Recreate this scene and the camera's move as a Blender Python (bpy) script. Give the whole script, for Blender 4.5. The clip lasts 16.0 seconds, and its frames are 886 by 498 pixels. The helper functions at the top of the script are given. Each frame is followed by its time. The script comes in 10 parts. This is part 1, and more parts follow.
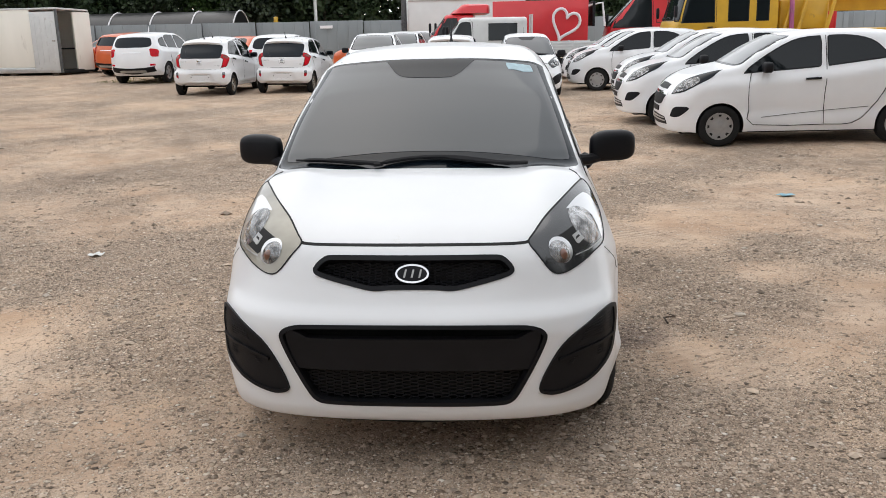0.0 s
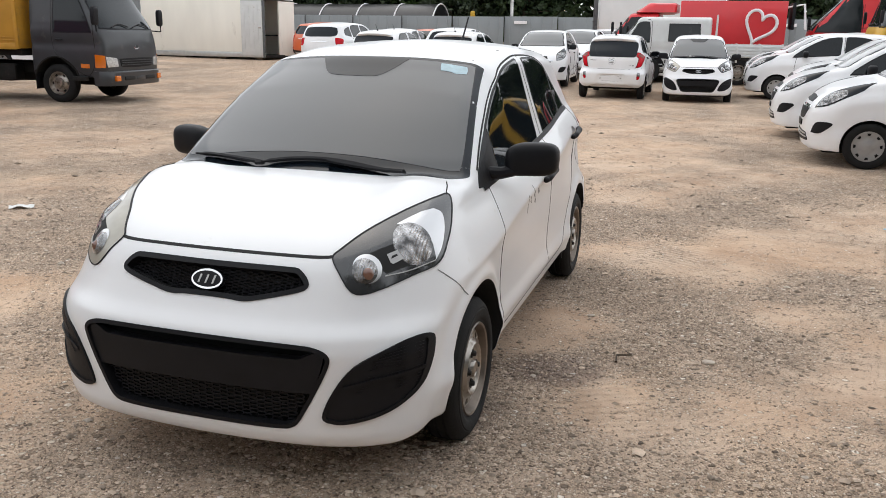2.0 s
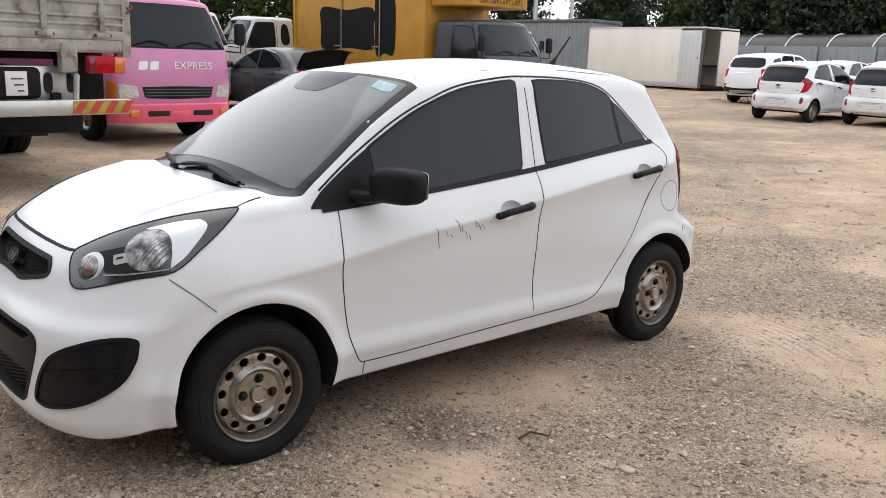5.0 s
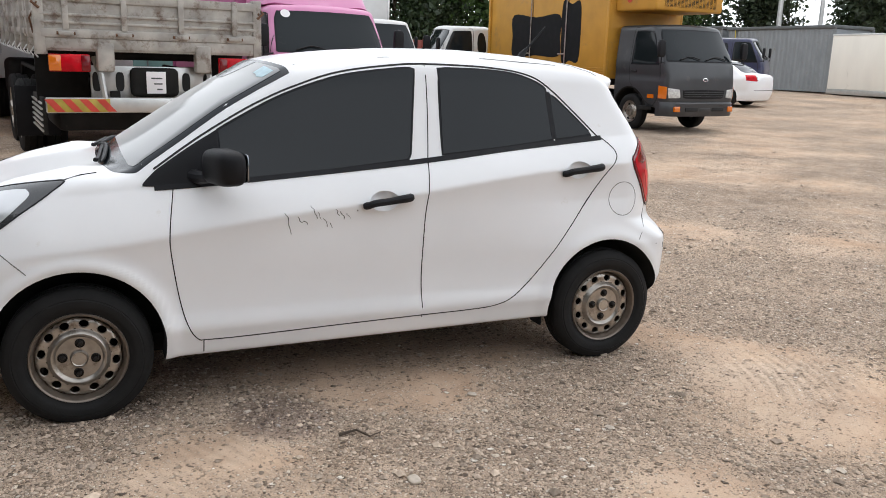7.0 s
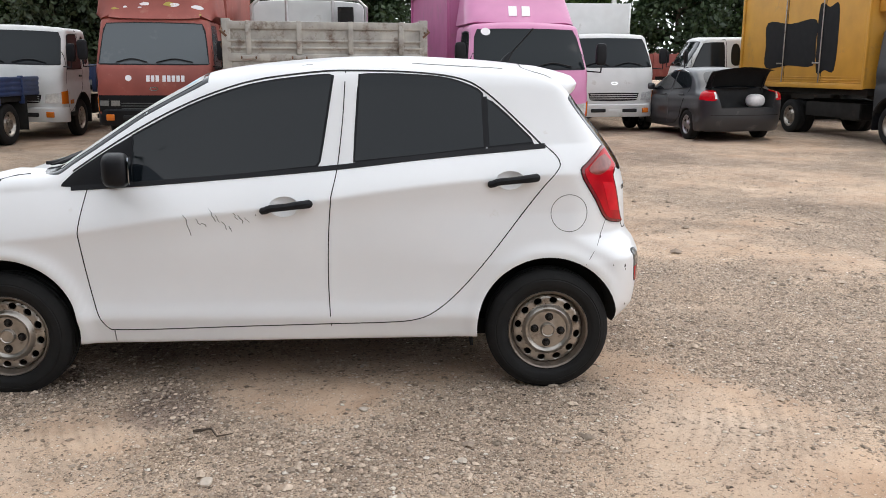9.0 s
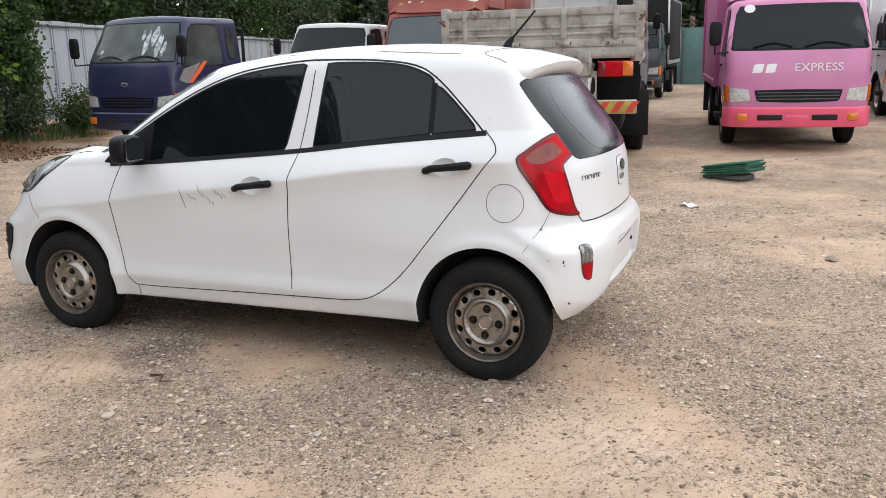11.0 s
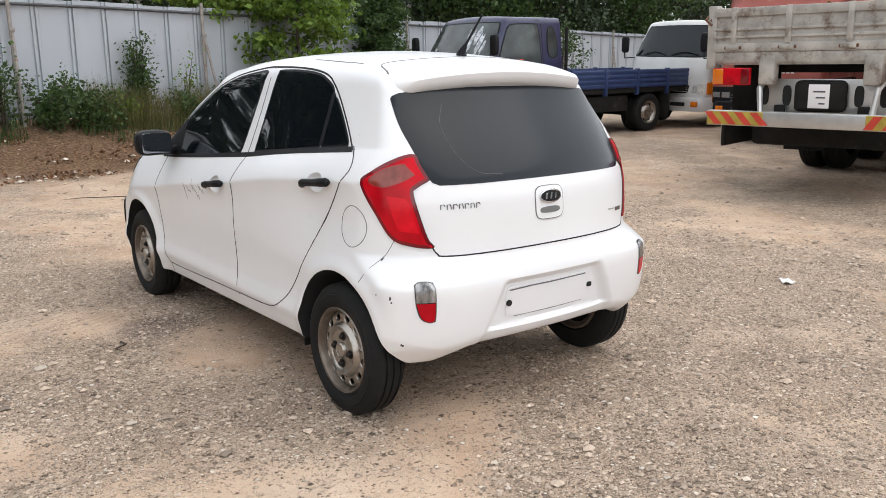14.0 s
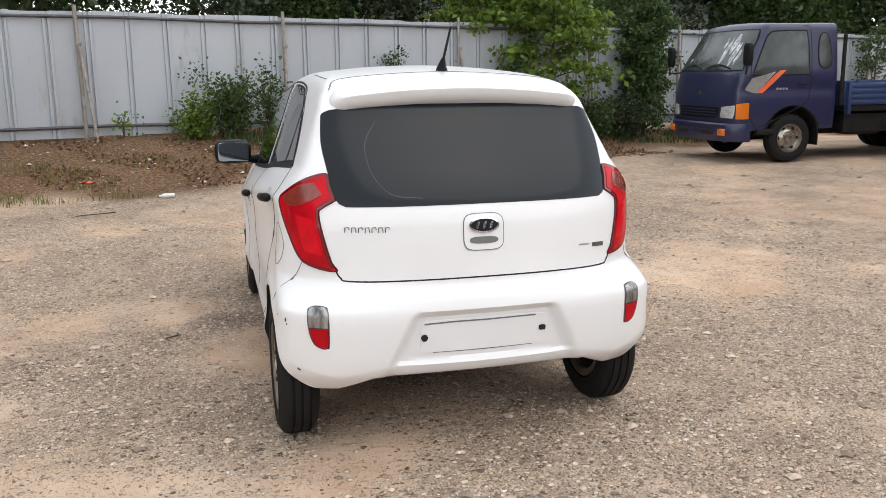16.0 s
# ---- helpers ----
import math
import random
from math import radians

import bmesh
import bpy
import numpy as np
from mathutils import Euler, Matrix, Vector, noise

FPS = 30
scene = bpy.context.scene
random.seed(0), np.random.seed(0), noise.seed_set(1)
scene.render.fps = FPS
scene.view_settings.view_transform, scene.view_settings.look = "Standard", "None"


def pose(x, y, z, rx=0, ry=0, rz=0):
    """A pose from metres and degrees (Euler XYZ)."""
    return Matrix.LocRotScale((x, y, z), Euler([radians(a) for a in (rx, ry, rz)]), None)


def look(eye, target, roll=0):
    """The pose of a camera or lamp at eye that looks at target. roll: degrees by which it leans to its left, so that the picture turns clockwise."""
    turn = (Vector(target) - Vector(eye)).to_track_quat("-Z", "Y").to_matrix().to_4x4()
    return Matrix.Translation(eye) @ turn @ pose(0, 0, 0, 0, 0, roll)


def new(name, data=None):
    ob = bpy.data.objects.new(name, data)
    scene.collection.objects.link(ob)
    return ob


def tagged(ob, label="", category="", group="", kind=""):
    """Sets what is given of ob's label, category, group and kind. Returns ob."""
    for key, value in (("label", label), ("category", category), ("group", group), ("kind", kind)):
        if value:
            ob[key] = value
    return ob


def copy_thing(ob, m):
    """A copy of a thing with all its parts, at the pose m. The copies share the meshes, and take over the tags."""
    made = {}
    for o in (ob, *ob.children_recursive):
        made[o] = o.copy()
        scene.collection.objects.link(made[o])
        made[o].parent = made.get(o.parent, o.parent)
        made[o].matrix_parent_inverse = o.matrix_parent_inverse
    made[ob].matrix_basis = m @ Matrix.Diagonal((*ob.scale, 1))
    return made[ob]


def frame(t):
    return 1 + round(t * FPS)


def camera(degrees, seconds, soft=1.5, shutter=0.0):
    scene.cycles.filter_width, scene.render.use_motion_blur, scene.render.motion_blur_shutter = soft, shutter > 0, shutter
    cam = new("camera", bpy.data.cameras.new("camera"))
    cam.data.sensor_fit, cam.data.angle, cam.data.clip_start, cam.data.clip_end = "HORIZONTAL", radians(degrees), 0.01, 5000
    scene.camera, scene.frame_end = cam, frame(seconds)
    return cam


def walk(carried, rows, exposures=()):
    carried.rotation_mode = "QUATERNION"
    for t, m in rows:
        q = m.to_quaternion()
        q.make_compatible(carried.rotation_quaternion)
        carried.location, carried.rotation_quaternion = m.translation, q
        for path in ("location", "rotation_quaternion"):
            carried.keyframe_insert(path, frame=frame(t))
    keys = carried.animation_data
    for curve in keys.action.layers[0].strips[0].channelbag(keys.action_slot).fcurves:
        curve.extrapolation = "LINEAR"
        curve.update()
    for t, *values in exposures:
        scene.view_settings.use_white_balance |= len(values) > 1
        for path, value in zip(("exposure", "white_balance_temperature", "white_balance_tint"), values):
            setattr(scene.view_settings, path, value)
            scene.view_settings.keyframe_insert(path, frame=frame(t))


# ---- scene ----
cam = camera(56.3, 16.0, soft=0.85)
PATH = [
    (0, (0.282, -3.348, 1.473), (0.157, -1.411, 0.992), -1.1),
    (0.5, (0.574, -3.339, 1.483), (0.357, -1.412, 0.995), -0.7),
    (1, (0.838, -3.174, 1.466), (0.493, -1.269, 0.966), -0.7),
    (1.5, (1.131, -3.011, 1.456), (0.657, -1.132, 0.96), -0.5),
    (2, (1.527, -2.874, 1.48), (0.939, -1.026, 0.991), 0.9),
    (2.5, (1.832, -2.672, 1.459), (1.108, -0.874, 0.964), 1.7),
    (3, (2.128, -2.447, 1.451), (1.23, -0.725, 0.973), 1.8),
    (3.5, (2.468, -2.227, 1.486), (1.391, -0.609, 1.015), 2.4),
    (6, (3.752, -0.638, 1.44), (2.07, 0.357, 1.017), 1.2),
    (6.5, (3.923, -0.296, 1.417), (2.171, 0.57, 0.995), 1.3),
    (7, (4.06, 0.083, 1.418), (2.267, 0.852, 0.979), 1.9),
    (7.5, (4.215, 0.488, 1.417), (2.364, 1.109, 0.982), 2.0),
    (8, (4.233, 0.899, 1.398), (2.335, 1.371, 0.978), 1.1),
    (8.5, (4.307, 1.321, 1.389), (2.371, 1.613, 0.98), 0.6),
    (11, (4.019, 3.528, 1.376), (2.213, 2.787, 0.942), -1.1),
    (11.5, (3.876, 3.926, 1.403), (2.13, 3.052, 0.969), -1.3),
    (12, (3.628, 4.206, 1.398), (1.95, 3.212, 0.955), -1.1),
    (12.5, (3.376, 4.512, 1.393), (1.809, 3.35, 0.952), -1.2),
    (13, (3.1, 4.77, 1.417), (1.638, 3.479, 0.976), -0.2),
    (13.5, (2.74, 4.93, 1.423), (1.398, 3.516, 0.973), -0.3),
    (14, (2.4, 5.19, 1.412), (1.201, 3.649, 0.98), -0.2),
    (14.5, (2.073, 5.35, 1.4), (1.038, 3.692, 0.98), 0.3),
    (15, (1.712, 5.479, 1.412), (0.834, 3.727, 1.011), 0.3),
    (15.5, (1.342, 5.658, 1.44), (0.636, 3.829, 1.043), -0.1),
    (16, (0.953, 5.676, 1.426), (0.428, 3.79, 1.021), -0.3),
]
EXPOSURES = [(0, 0.32, 6450, 10), (2, 0.38, 6430, 10), (3.5, 0.43, 6400, 10), (6, 0.50, 6350, 10), (8.5, 0.55, 6330, 10), (11, 0.63, 6330, 10), (12.5, 0.66, 6350, 10), (14.5, 0.63, 6400, 10), (16, 0.56, 6450, 10)]
walk(cam, [(t, look(eye, target, roll)) for t, eye, target, roll in PATH], EXPOSURES)

# ---- light: a bright, thinly overcast afternoon ----
world = bpy.data.worlds.new("sky")
scene.world = world
world.use_nodes = True
wn, wl = world.node_tree.nodes, world.node_tree.links
SUN_ELEV, SUN_TURN = radians(66), radians(318)
sky = wn.new("ShaderNodeTexSky")
sky.sky_type, sky.sun_disc = "NISHITA", False
sky.sun_elevation, sky.sun_rotation = SUN_ELEV, SUN_TURN
sky.air_density, sky.dust_density, sky.ozone_density = 1.0, 6.0, 1.0
cloud = wn.new("ShaderNodeMix")
cloud.data_type = "RGBA"
cloud.inputs["Factor"].default_value = 0.9
bg = wn["Background"]
sky_at, sky_up, haze = wn.new("ShaderNodeTexCoord"), wn.new("ShaderNodeSeparateXYZ"), wn.new("ShaderNodeValToRGB")
wl.new(sky_at.outputs["Generated"], sky_up.inputs[0])
wl.new(sky_up.outputs["Z"], haze.inputs[0])
haze.color_ramp.interpolation = "EASE"
haze.color_ramp.elements[0].position, haze.color_ramp.elements[0].color = 0.0, (12.4, 12.7, 13.0, 1)
haze.color_ramp.elements[1].position, haze.color_ramp.elements[1].color = 0.85, (7.1, 7.4, 7.7, 1)
wl.new(haze.outputs[0], cloud.inputs["B"])
wl.new(sky.outputs[0], cloud.inputs["A"])
wl.new(cloud.outputs["Result"], bg.inputs[0])
bg.inputs[1].default_value = 0.122
lamp = bpy.data.lights.new("sun", "SUN")
lamp.energy, lamp.angle, lamp.color = 0.5, radians(60), (1, 0.95, 0.88)
sun = new("sun", lamp)
sun_way = Vector((math.sin(SUN_TURN) * math.cos(SUN_ELEV), math.cos(SUN_TURN) * math.cos(SUN_ELEV), math.sin(SUN_ELEV)))
sun.matrix_world = look(sun_way * 50, (0, 0, 0))

# ---- materials ----
def material(name, color, rough=0.5, metal=0.0, vary=0.0, scale=8.0, bump=0.0, bump_scale=60.0, coat=0.0, spec=0.5, dirt=None, dirt_at=0.55, dirt_scale=3.0, island=0.0, rnd=0.0, streak=1.0):
    """A procedural surface: base colour with variation at two scales, stains of a second colour, and fine relief."""
    m = bpy.data.materials.new(name)
    m.use_nodes = True
    n, l = m.node_tree.nodes, m.node_tree.links
    b = n["Principled BSDF"]
    b.inputs["Base Color"].default_value = (*color, 1)
    b.inputs["Roughness"].default_value = rough
    b.inputs["Metallic"].default_value = metal
    b.inputs["Specular IOR Level"].default_value = spec
    if coat:
        b.inputs["Coat Weight"].default_value = coat
        b.inputs["Coat Roughness"].default_value = 0.04
    tc = n.new("ShaderNodeTexCoord")
    mp = n.new("ShaderNodeMapping")
    mp.inputs["Scale"].default_value = (1, 1, streak)
    l.new(tc.outputs["Object"], mp.inputs[0])
    out = None
    if vary:
        a = n.new("ShaderNodeTexNoise")
        a.inputs["Scale"].default_value, a.inputs["Detail"].default_value = scale, 6
        l.new(mp.outputs[0], a.inputs["Vector"])
        r = n.new("ShaderNodeValToRGB")
        r.color_ramp.elements[0].position, r.color_ramp.elements[1].position = 0.3, 0.7
        r.color_ramp.elements[0].color = (*[max(0, c * (1 - vary)) for c in color], 1)
        r.color_ramp.elements[1].color = (*[min(1, c * (1 + vary * 0.6)) for c in color], 1)
        l.new(a.outputs[0], r.inputs[0])
        out = r.outputs[0]
    if dirt:
        d = n.new("ShaderNodeTexNoise")
        d.inputs["Scale"].default_value, d.inputs["Detail"].default_value, d.inputs["Roughness"].default_value = dirt_scale, 9, 0.68
        l.new(mp.outputs[0], d.inputs["Vector"])
        r2 = n.new("ShaderNodeValToRGB")
        r2.color_ramp.elements[0].position, r2.color_ramp.elements[1].position = dirt_at, min(1, dirt_at + 0.16)
        l.new(d.outputs[0], r2.inputs[0])
        x = n.new("ShaderNodeMix")
        x.data_type = "RGBA"
        l.new(r2.outputs[0], x.inputs["Factor"])
        if out:
            l.new(out, x.inputs["A"])
        else:
            x.inputs["A"].default_value = (*color, 1)
        x.inputs["B"].default_value = (*dirt, 1)
        out = x.outputs["Result"]
    if island or rnd:
        g = n.new("ShaderNodeNewGeometry") if island else n.new("ShaderNodeObjectInfo")
        h = n.new("ShaderNodeHueSaturation")
        mr = n.new("ShaderNodeMapRange")
        k = island or rnd
        mr.inputs["To Min"].default_value, mr.inputs["To Max"].default_value = 1 - k, 1 + k
        l.new(g.outputs["Random Per Island" if island else "Random"], mr.inputs[0])
        l.new(mr.outputs[0], h.inputs["Value"])
        if out:
            l.new(out, h.inputs["Color"])
        else:
            h.inputs["Color"].default_value = (*color, 1)
        out = h.outputs[0]
    if out:
        l.new(out, b.inputs["Base Color"])
    if bump:
        t = n.new("ShaderNodeTexNoise")
        t.inputs["Scale"].default_value, t.inputs["Detail"].default_value = bump_scale, 5
        l.new(mp.outputs[0], t.inputs["Vector"])
        bm = n.new("ShaderNodeBump")
        bm.inputs["Strength"].default_value, bm.inputs["Distance"].default_value = bump, 0.01
        l.new(t.outputs[0], bm.inputs["Height"])
        l.new(bm.outputs[0], b.inputs["Normal"])
    return m


WHITE = material("white_paint", (0.80, 0.80, 0.81), 0.32, coat=0.35, spec=0.4, vary=0.03, scale=2.5, dirt=(0.62, 0.58, 0.5), dirt_at=0.68, dirt_scale=5)
BLACK = material("black_plastic", (0.009, 0.009, 0.011), 0.50, spec=0.2, bump=0.1, bump_scale=300, vary=0.2)
GAP = material("panel_gap", (0.01, 0.01, 0.01), 0.8)
GAP_SOFT = material("panel_gap_grey", (0.16, 0.16, 0.16), 0.7)
TINT = material("tinted_glass", (0.005, 0.007, 0.009), 0.03, spec=0.34)
GLASS_FRONT = material("windscreen_glass", (0.008, 0.012, 0.017), 0.04, spec=0.45)
for _n, _v in (("Sheen Weight", 1.0), ("Sheen Roughness", 0.5)):
    GLASS_FRONT.node_tree.nodes["Principled BSDF"].inputs[_n].default_value = _v
GLASS_FRONT.node_tree.nodes["Principled BSDF"].inputs["Sheen Tint"].default_value = (0.96, 0.97, 0.98, 1)
RUBBER = material("tyre_rubber", (0.010, 0.0097, 0.0097), 0.78, spec=0.3, vary=0.3, scale=14, dirt=(0.045, 0.038, 0.032), dirt_at=0.68, dirt_scale=9, bump=0.15, bump_scale=120)
STEEL = material("steel_wheel", (0.40, 0.365, 0.325), 0.30, metal=0.85, vary=0.25, scale=20, dirt=(0.085, 0.055, 0.035), dirt_at=0.55, dirt_scale=14)
SILVER = material("silver_paint", (0.42, 0.41, 0.40), 0.35, metal=0.6, vary=0.15, scale=12)
CHROME = material("chrome", (0.75, 0.75, 0.76), 0.12, metal=1.0)
RED_LENS = material("red_lens", (0.50, 0.006, 0.014), 0.12, spec=0.15, vary=0.3, scale=9)
SCRATCH = material("scratch_mark", (0.07, 0.07, 0.07), 0.7)
SCRIPT = material("script_chrome", (0.22, 0.22, 0.22), 0.25, metal=0.9)
AMBER = material("amber_lens", (0.65, 0.16, 0.01), 0.1, coat=1.0)
CLEAR_LENS = material("clear_lens", (0.66, 0.67, 0.66), 0.12, metal=0.3, coat=1.0, vary=0.3, scale=25)
LAMP_DARK = material("lamp_bowl", (0.030, 0.030, 0.032), 0.2, metal=0.0, coat=1.0, vary=0.3, scale=10)
BLACK_GLASS = material("black_glass", (0.005, 0.008, 0.012), 0.16, spec=0.30)
STICKER = material("permit_paper", (0.45, 0.60, 0.66), 0.5, vary=0.15, scale=30)
UNDER = material("underbody", (0.012, 0.0115, 0.011), 0.9, spec=0.15, vary=0.3)

# ---- building tools ----
def thing(name, m, label="", category="", group="", kind=""):
    ob = new(name)
    ob.matrix_world = m
    return tagged(ob, label, category, group, kind)


def mesh_from(name, verts, faces, mats=(), smooth=True, angle=35, fmats=None):
    me = bpy.data.meshes.new(name)
    me.from_pydata([tuple(v) for v in verts], [], [tuple(f) for f in faces])
    for m in mats:
        me.materials.append(m)
    if fmats is not None:
        me.polygons.foreach_set("material_index", fmats)
    if smooth:
        me.polygons.foreach_set("use_smooth", [True] * len(me.polygons))
        me.set_sharp_from_angle(angle=radians(angle))
    me.update()
    return me


def link(name, me, parent=None, label="", m=None):
    ob = new(name, me)
    if parent is not None:
        ob.parent = parent
    if m is not None:
        ob.matrix_basis = m
    return tagged(ob, label)


def part(name, bm, mat, parent, label="", smooth=True, angle=35):
    me = bpy.data.meshes.new(name)
    bm.to_mesh(me)
    bm.free()
    me.materials.append(mat)
    if smooth:
        me.polygons.foreach_set("use_smooth", [True] * len(me.polygons))
        me.set_sharp_from_angle(angle=radians(angle))
    return link(name, me, parent, label)


def box(x0, x1, y0, y1, z0, z1, bevel=0.0, seg=2, bm=None):
    """An axis-parallel block with rounded edges, added to bm."""
    b = bm or bmesh.new()
    t = bmesh.new()
    bmesh.ops.create_cube(t, size=1)
    for v in t.verts:
        v.co = ((x0 + x1) / 2 + v.co.x * (x1 - x0), (y0 + y1) / 2 + v.co.y * (y1 - y0), (z0 + z1) / 2 + v.co.z * (z1 - z0))
    if bevel:
        bmesh.ops.bevel(t, geom=t.edges[:], offset=bevel, segments=seg, profile=0.5, affect="EDGES")
    join(b, t)
    return b


def join(b, t, m=None):
    if m is not None:
        bmesh.ops.transform(t, matrix=m, verts=t.verts)
    at = {v: b.verts.new(v.co) for v in t.verts}
    for f in t.faces:
        b.faces.new([at[v] for v in f.verts])
    t.free()
    return b


def tube(path, r, n=8, bm=None, closed=False, caps=True):
    """A round bar along a list of points; r is one radius or one for each point."""
    b = bm or bmesh.new()
    pts = [Vector(p) for p in path]
    rs = r if isinstance(r, (list, tuple)) else [r] * len(pts)
    rings, side = [], None
    for i, p in enumerate(pts):
        d = ((pts[(i + 1) % len(pts)] if closed or i + 1 < len(pts) else p) - (pts[i - 1] if closed or i else p)).normalized()
        if side is None:
            side = d.orthogonal().normalized()
        side = (side - d * side.dot(d)).normalized()
        up = d.cross(side)
        rings.append([b.verts.new(p + rs[i] * (math.cos(a) * side + math.sin(a) * up)) for a in (2 * math.pi * k / n for k in range(n))])
    for i in range(len(rings) - (0 if closed else 1)):
        a, c = rings[i], rings[(i + 1) % len(rings)]
        for k in range(n):
            b.faces.new((a[k], a[(k + 1) % n], c[(k + 1) % n], c[k]))
    if caps and not closed:
        b.faces.new(rings[0][::-1])
        b.faces.new(rings[-1])
    return b


def lathe(profile, n=48, bm=None, axis="x", at=(0, 0, 0), cap=True):
    """A body of revolution about axis; profile: (along, radius)."""
    b = bm or bmesh.new()
    rings = []
    for a, r in profile:
        ring = []
        for k in range(n):
            t = 2 * math.pi * k / n
            c, s = r * math.cos(t), r * math.sin(t)
            p = {"x": (a, c, s), "y": (c, a, s), "z": (c, s, a)}[axis]
            ring.append(b.verts.new(Vector(p) + Vector(at)))
        rings.append(ring)
    for p, q in zip(rings, rings[1:]):
        for k in range(n):
            b.faces.new((p[k], p[(k + 1) % n], q[(k + 1) % n], q[k]))
    for ring in (rings[0], rings[-1]) if cap else ():
        if profile[rings.index(ring)][1] > 1e-4:
            b.faces.new(ring)
    bmesh.ops.recalc_face_normals(b, faces=b.faces)
    return b


def smooth_line(points, per=6, closed=False, corners=()):
    """A Catmull-Rom line through points (2D or 3D arrays); at the named corners it keeps its angle."""
    p = [np.array(q, float) for q in points]
    n, out = len(p), []
    for i in range(n if closed else n - 1):
        b, c = p[i], p[(i + 1) % n]
        a = p[i - 1] if (i or closed) and i not in corners else 2 * b - c
        j = (i + 1) % n
        d = p[(i + 2) % n] if (closed or i + 2 < n) and j not in corners else 2 * c - b
        for k in range(per):
            t = k / per
            out.append(0.5 * (2 * b + (c - a) * t + (2 * a - 5 * b + 4 * c - d) * t * t + (3 * b - a - 3 * c + d) * t**3))
    if not closed:
        out.append(p[-1])
    return np.array(out)


def smax(a, b, k):
    h = np.maximum(k - np.abs(a - b), 0) / k
    return np.maximum(a, b) + h * h * k * 0.25


def curve(*pairs):
    """A smooth function through (place, value) pairs: monotone cubic between them."""
    x, y = np.array([p[0] for p in pairs], float), np.array([p[1] for p in pairs], float)
    h, s = np.diff(x), np.diff(y) / np.diff(x)
    m = np.r_[s[0], np.where(s[1:] * s[:-1] > 0, 2 * s[1:] * s[:-1] / (s[1:] + s[:-1] + 1e-12), 0), s[-1]]

    def f(v):
        v = np.clip(np.asarray(v, float), x[0], x[-1])
        i = np.clip(np.searchsorted(x, v, "right") - 1, 0, len(h) - 1)
        t = (v - x[i]) / h[i]
        return y[i] * (1 + 2 * t) * (1 - t) ** 2 + h[i] * m[i] * t * (1 - t) ** 2 + y[i + 1] * t * t * (3 - 2 * t) + h[i] * m[i + 1] * t * t * (t - 1)
    return f


class Shell:
    """A body given as f(x, y, z) < 0 inside, meshed by rays out of a spine along y."""

    def __init__(self, f, spine, low, high, z=0.62):
        self.f, self.spine, self.low, self.high, self.z = f, spine, np.array(low), np.array(high), z

    def normals(self, p):
        e, g = 2e-3, []
        for i in range(3):
            d = np.zeros(3)
            d[i] = e
            g.append(self.f(*(p + d).T) - self.f(*(p - d).T))
        g = np.stack(g, 1)
        return g / (np.linalg.norm(g, axis=1, keepdims=True) + 1e-12)

    def out(self, start, way, far):
        """From inside points outwards to the skin."""
        lo, hi = np.zeros(len(start)), np.full(len(start), far)
        for _ in range(22):
            mid = (lo + hi) / 2
            inside = self.f(*(start + mid[:, None] * way).T) < 0
            lo, hi = np.where(inside, mid, lo), np.where(inside, hi, mid)
        return start + lo[:, None] * way

    def onto(self, start, way, far=3.0, steps=260):
        """From outside points along one way to the first skin; returns places and whether they hit."""
        start = np.asarray(start, float)
        t = np.zeros(len(start))
        lo = np.zeros(len(start))
        hit = np.zeros(len(start), bool)
        live = np.arange(len(start))
        for _ in range(150):
            d = self.f(*(start[live] + t[live, None] * way).T)
            ins = d < 0
            hit[live[ins]] = True
            go = live[~ins]
            lo[go] = t[go]
            t[go] += np.clip(0.6 * d[~ins], 0.004, 0.5)
            live = go[t[go] < far]
            if not len(live):
                break
        a, b = lo, t
        for _ in range(14):
            mid = (a + b) / 2
            ins = self.f(*(start + mid[:, None] * way).T) < 0
            a, b = np.where(ins, a, mid), np.where(ins, mid, b)
        return start + b[:, None] * way, hit

    def mesh(self, nx=44, ny=130, nz=44):
        lo, hi = self.low, self.high
        us = [np.linspace(lo[i], hi[i], n + 1) for i, n in enumerate((nx, ny, nz))]
        verts, faces = [], []
        for ax in range(3):
            a, b = [i for i in range(3) if i != ax]
            for end in (0, 1):
                A, B = np.meshgrid(us[a], us[b], indexing="ij")
                q = np.zeros((A.size, 3))
                q[:, a], q[:, b], q[:, ax] = A.ravel(), B.ravel(), (lo, hi)[end][ax]
                base, na, nb = len(verts), len(us[a]), len(us[b])
                verts.extend(q)
                flip = (end == 1) ^ (ax == 1)
                for i in range(na - 1):
                    for j in range(nb - 1):
                        k = base + i * nb + j
                        fc = (k, k + nb, k + nb + 1, k + 1)
                        faces.append(fc if flip else fc[::-1])
        q = np.array(verts)
        u = (q[:, 1] - lo[1]) / (hi[1] - lo[1])
        c = np.stack([0 * u, self.spine[0] + u * (self.spine[1] - self.spine[0]), 0 * u + self.z], 1)
        w = q - c
        w /= np.linalg.norm(w, axis=1, keepdims=True)
        p = self.out(c, w, 4.0)
        key, first, remap = np.round(q, 5), {}, []
        uniq = []
        for i, k in enumerate(map(tuple, key)):
            if k not in first:
                first[k] = len(uniq)
                uniq.append(p[i])
            remap.append(first[k])
        return uniq, [tuple(remap[i] for i in f) for f in faces]


FINE = [1.0]  # how finely plates are divided: 1 for the near car, less for the far ones


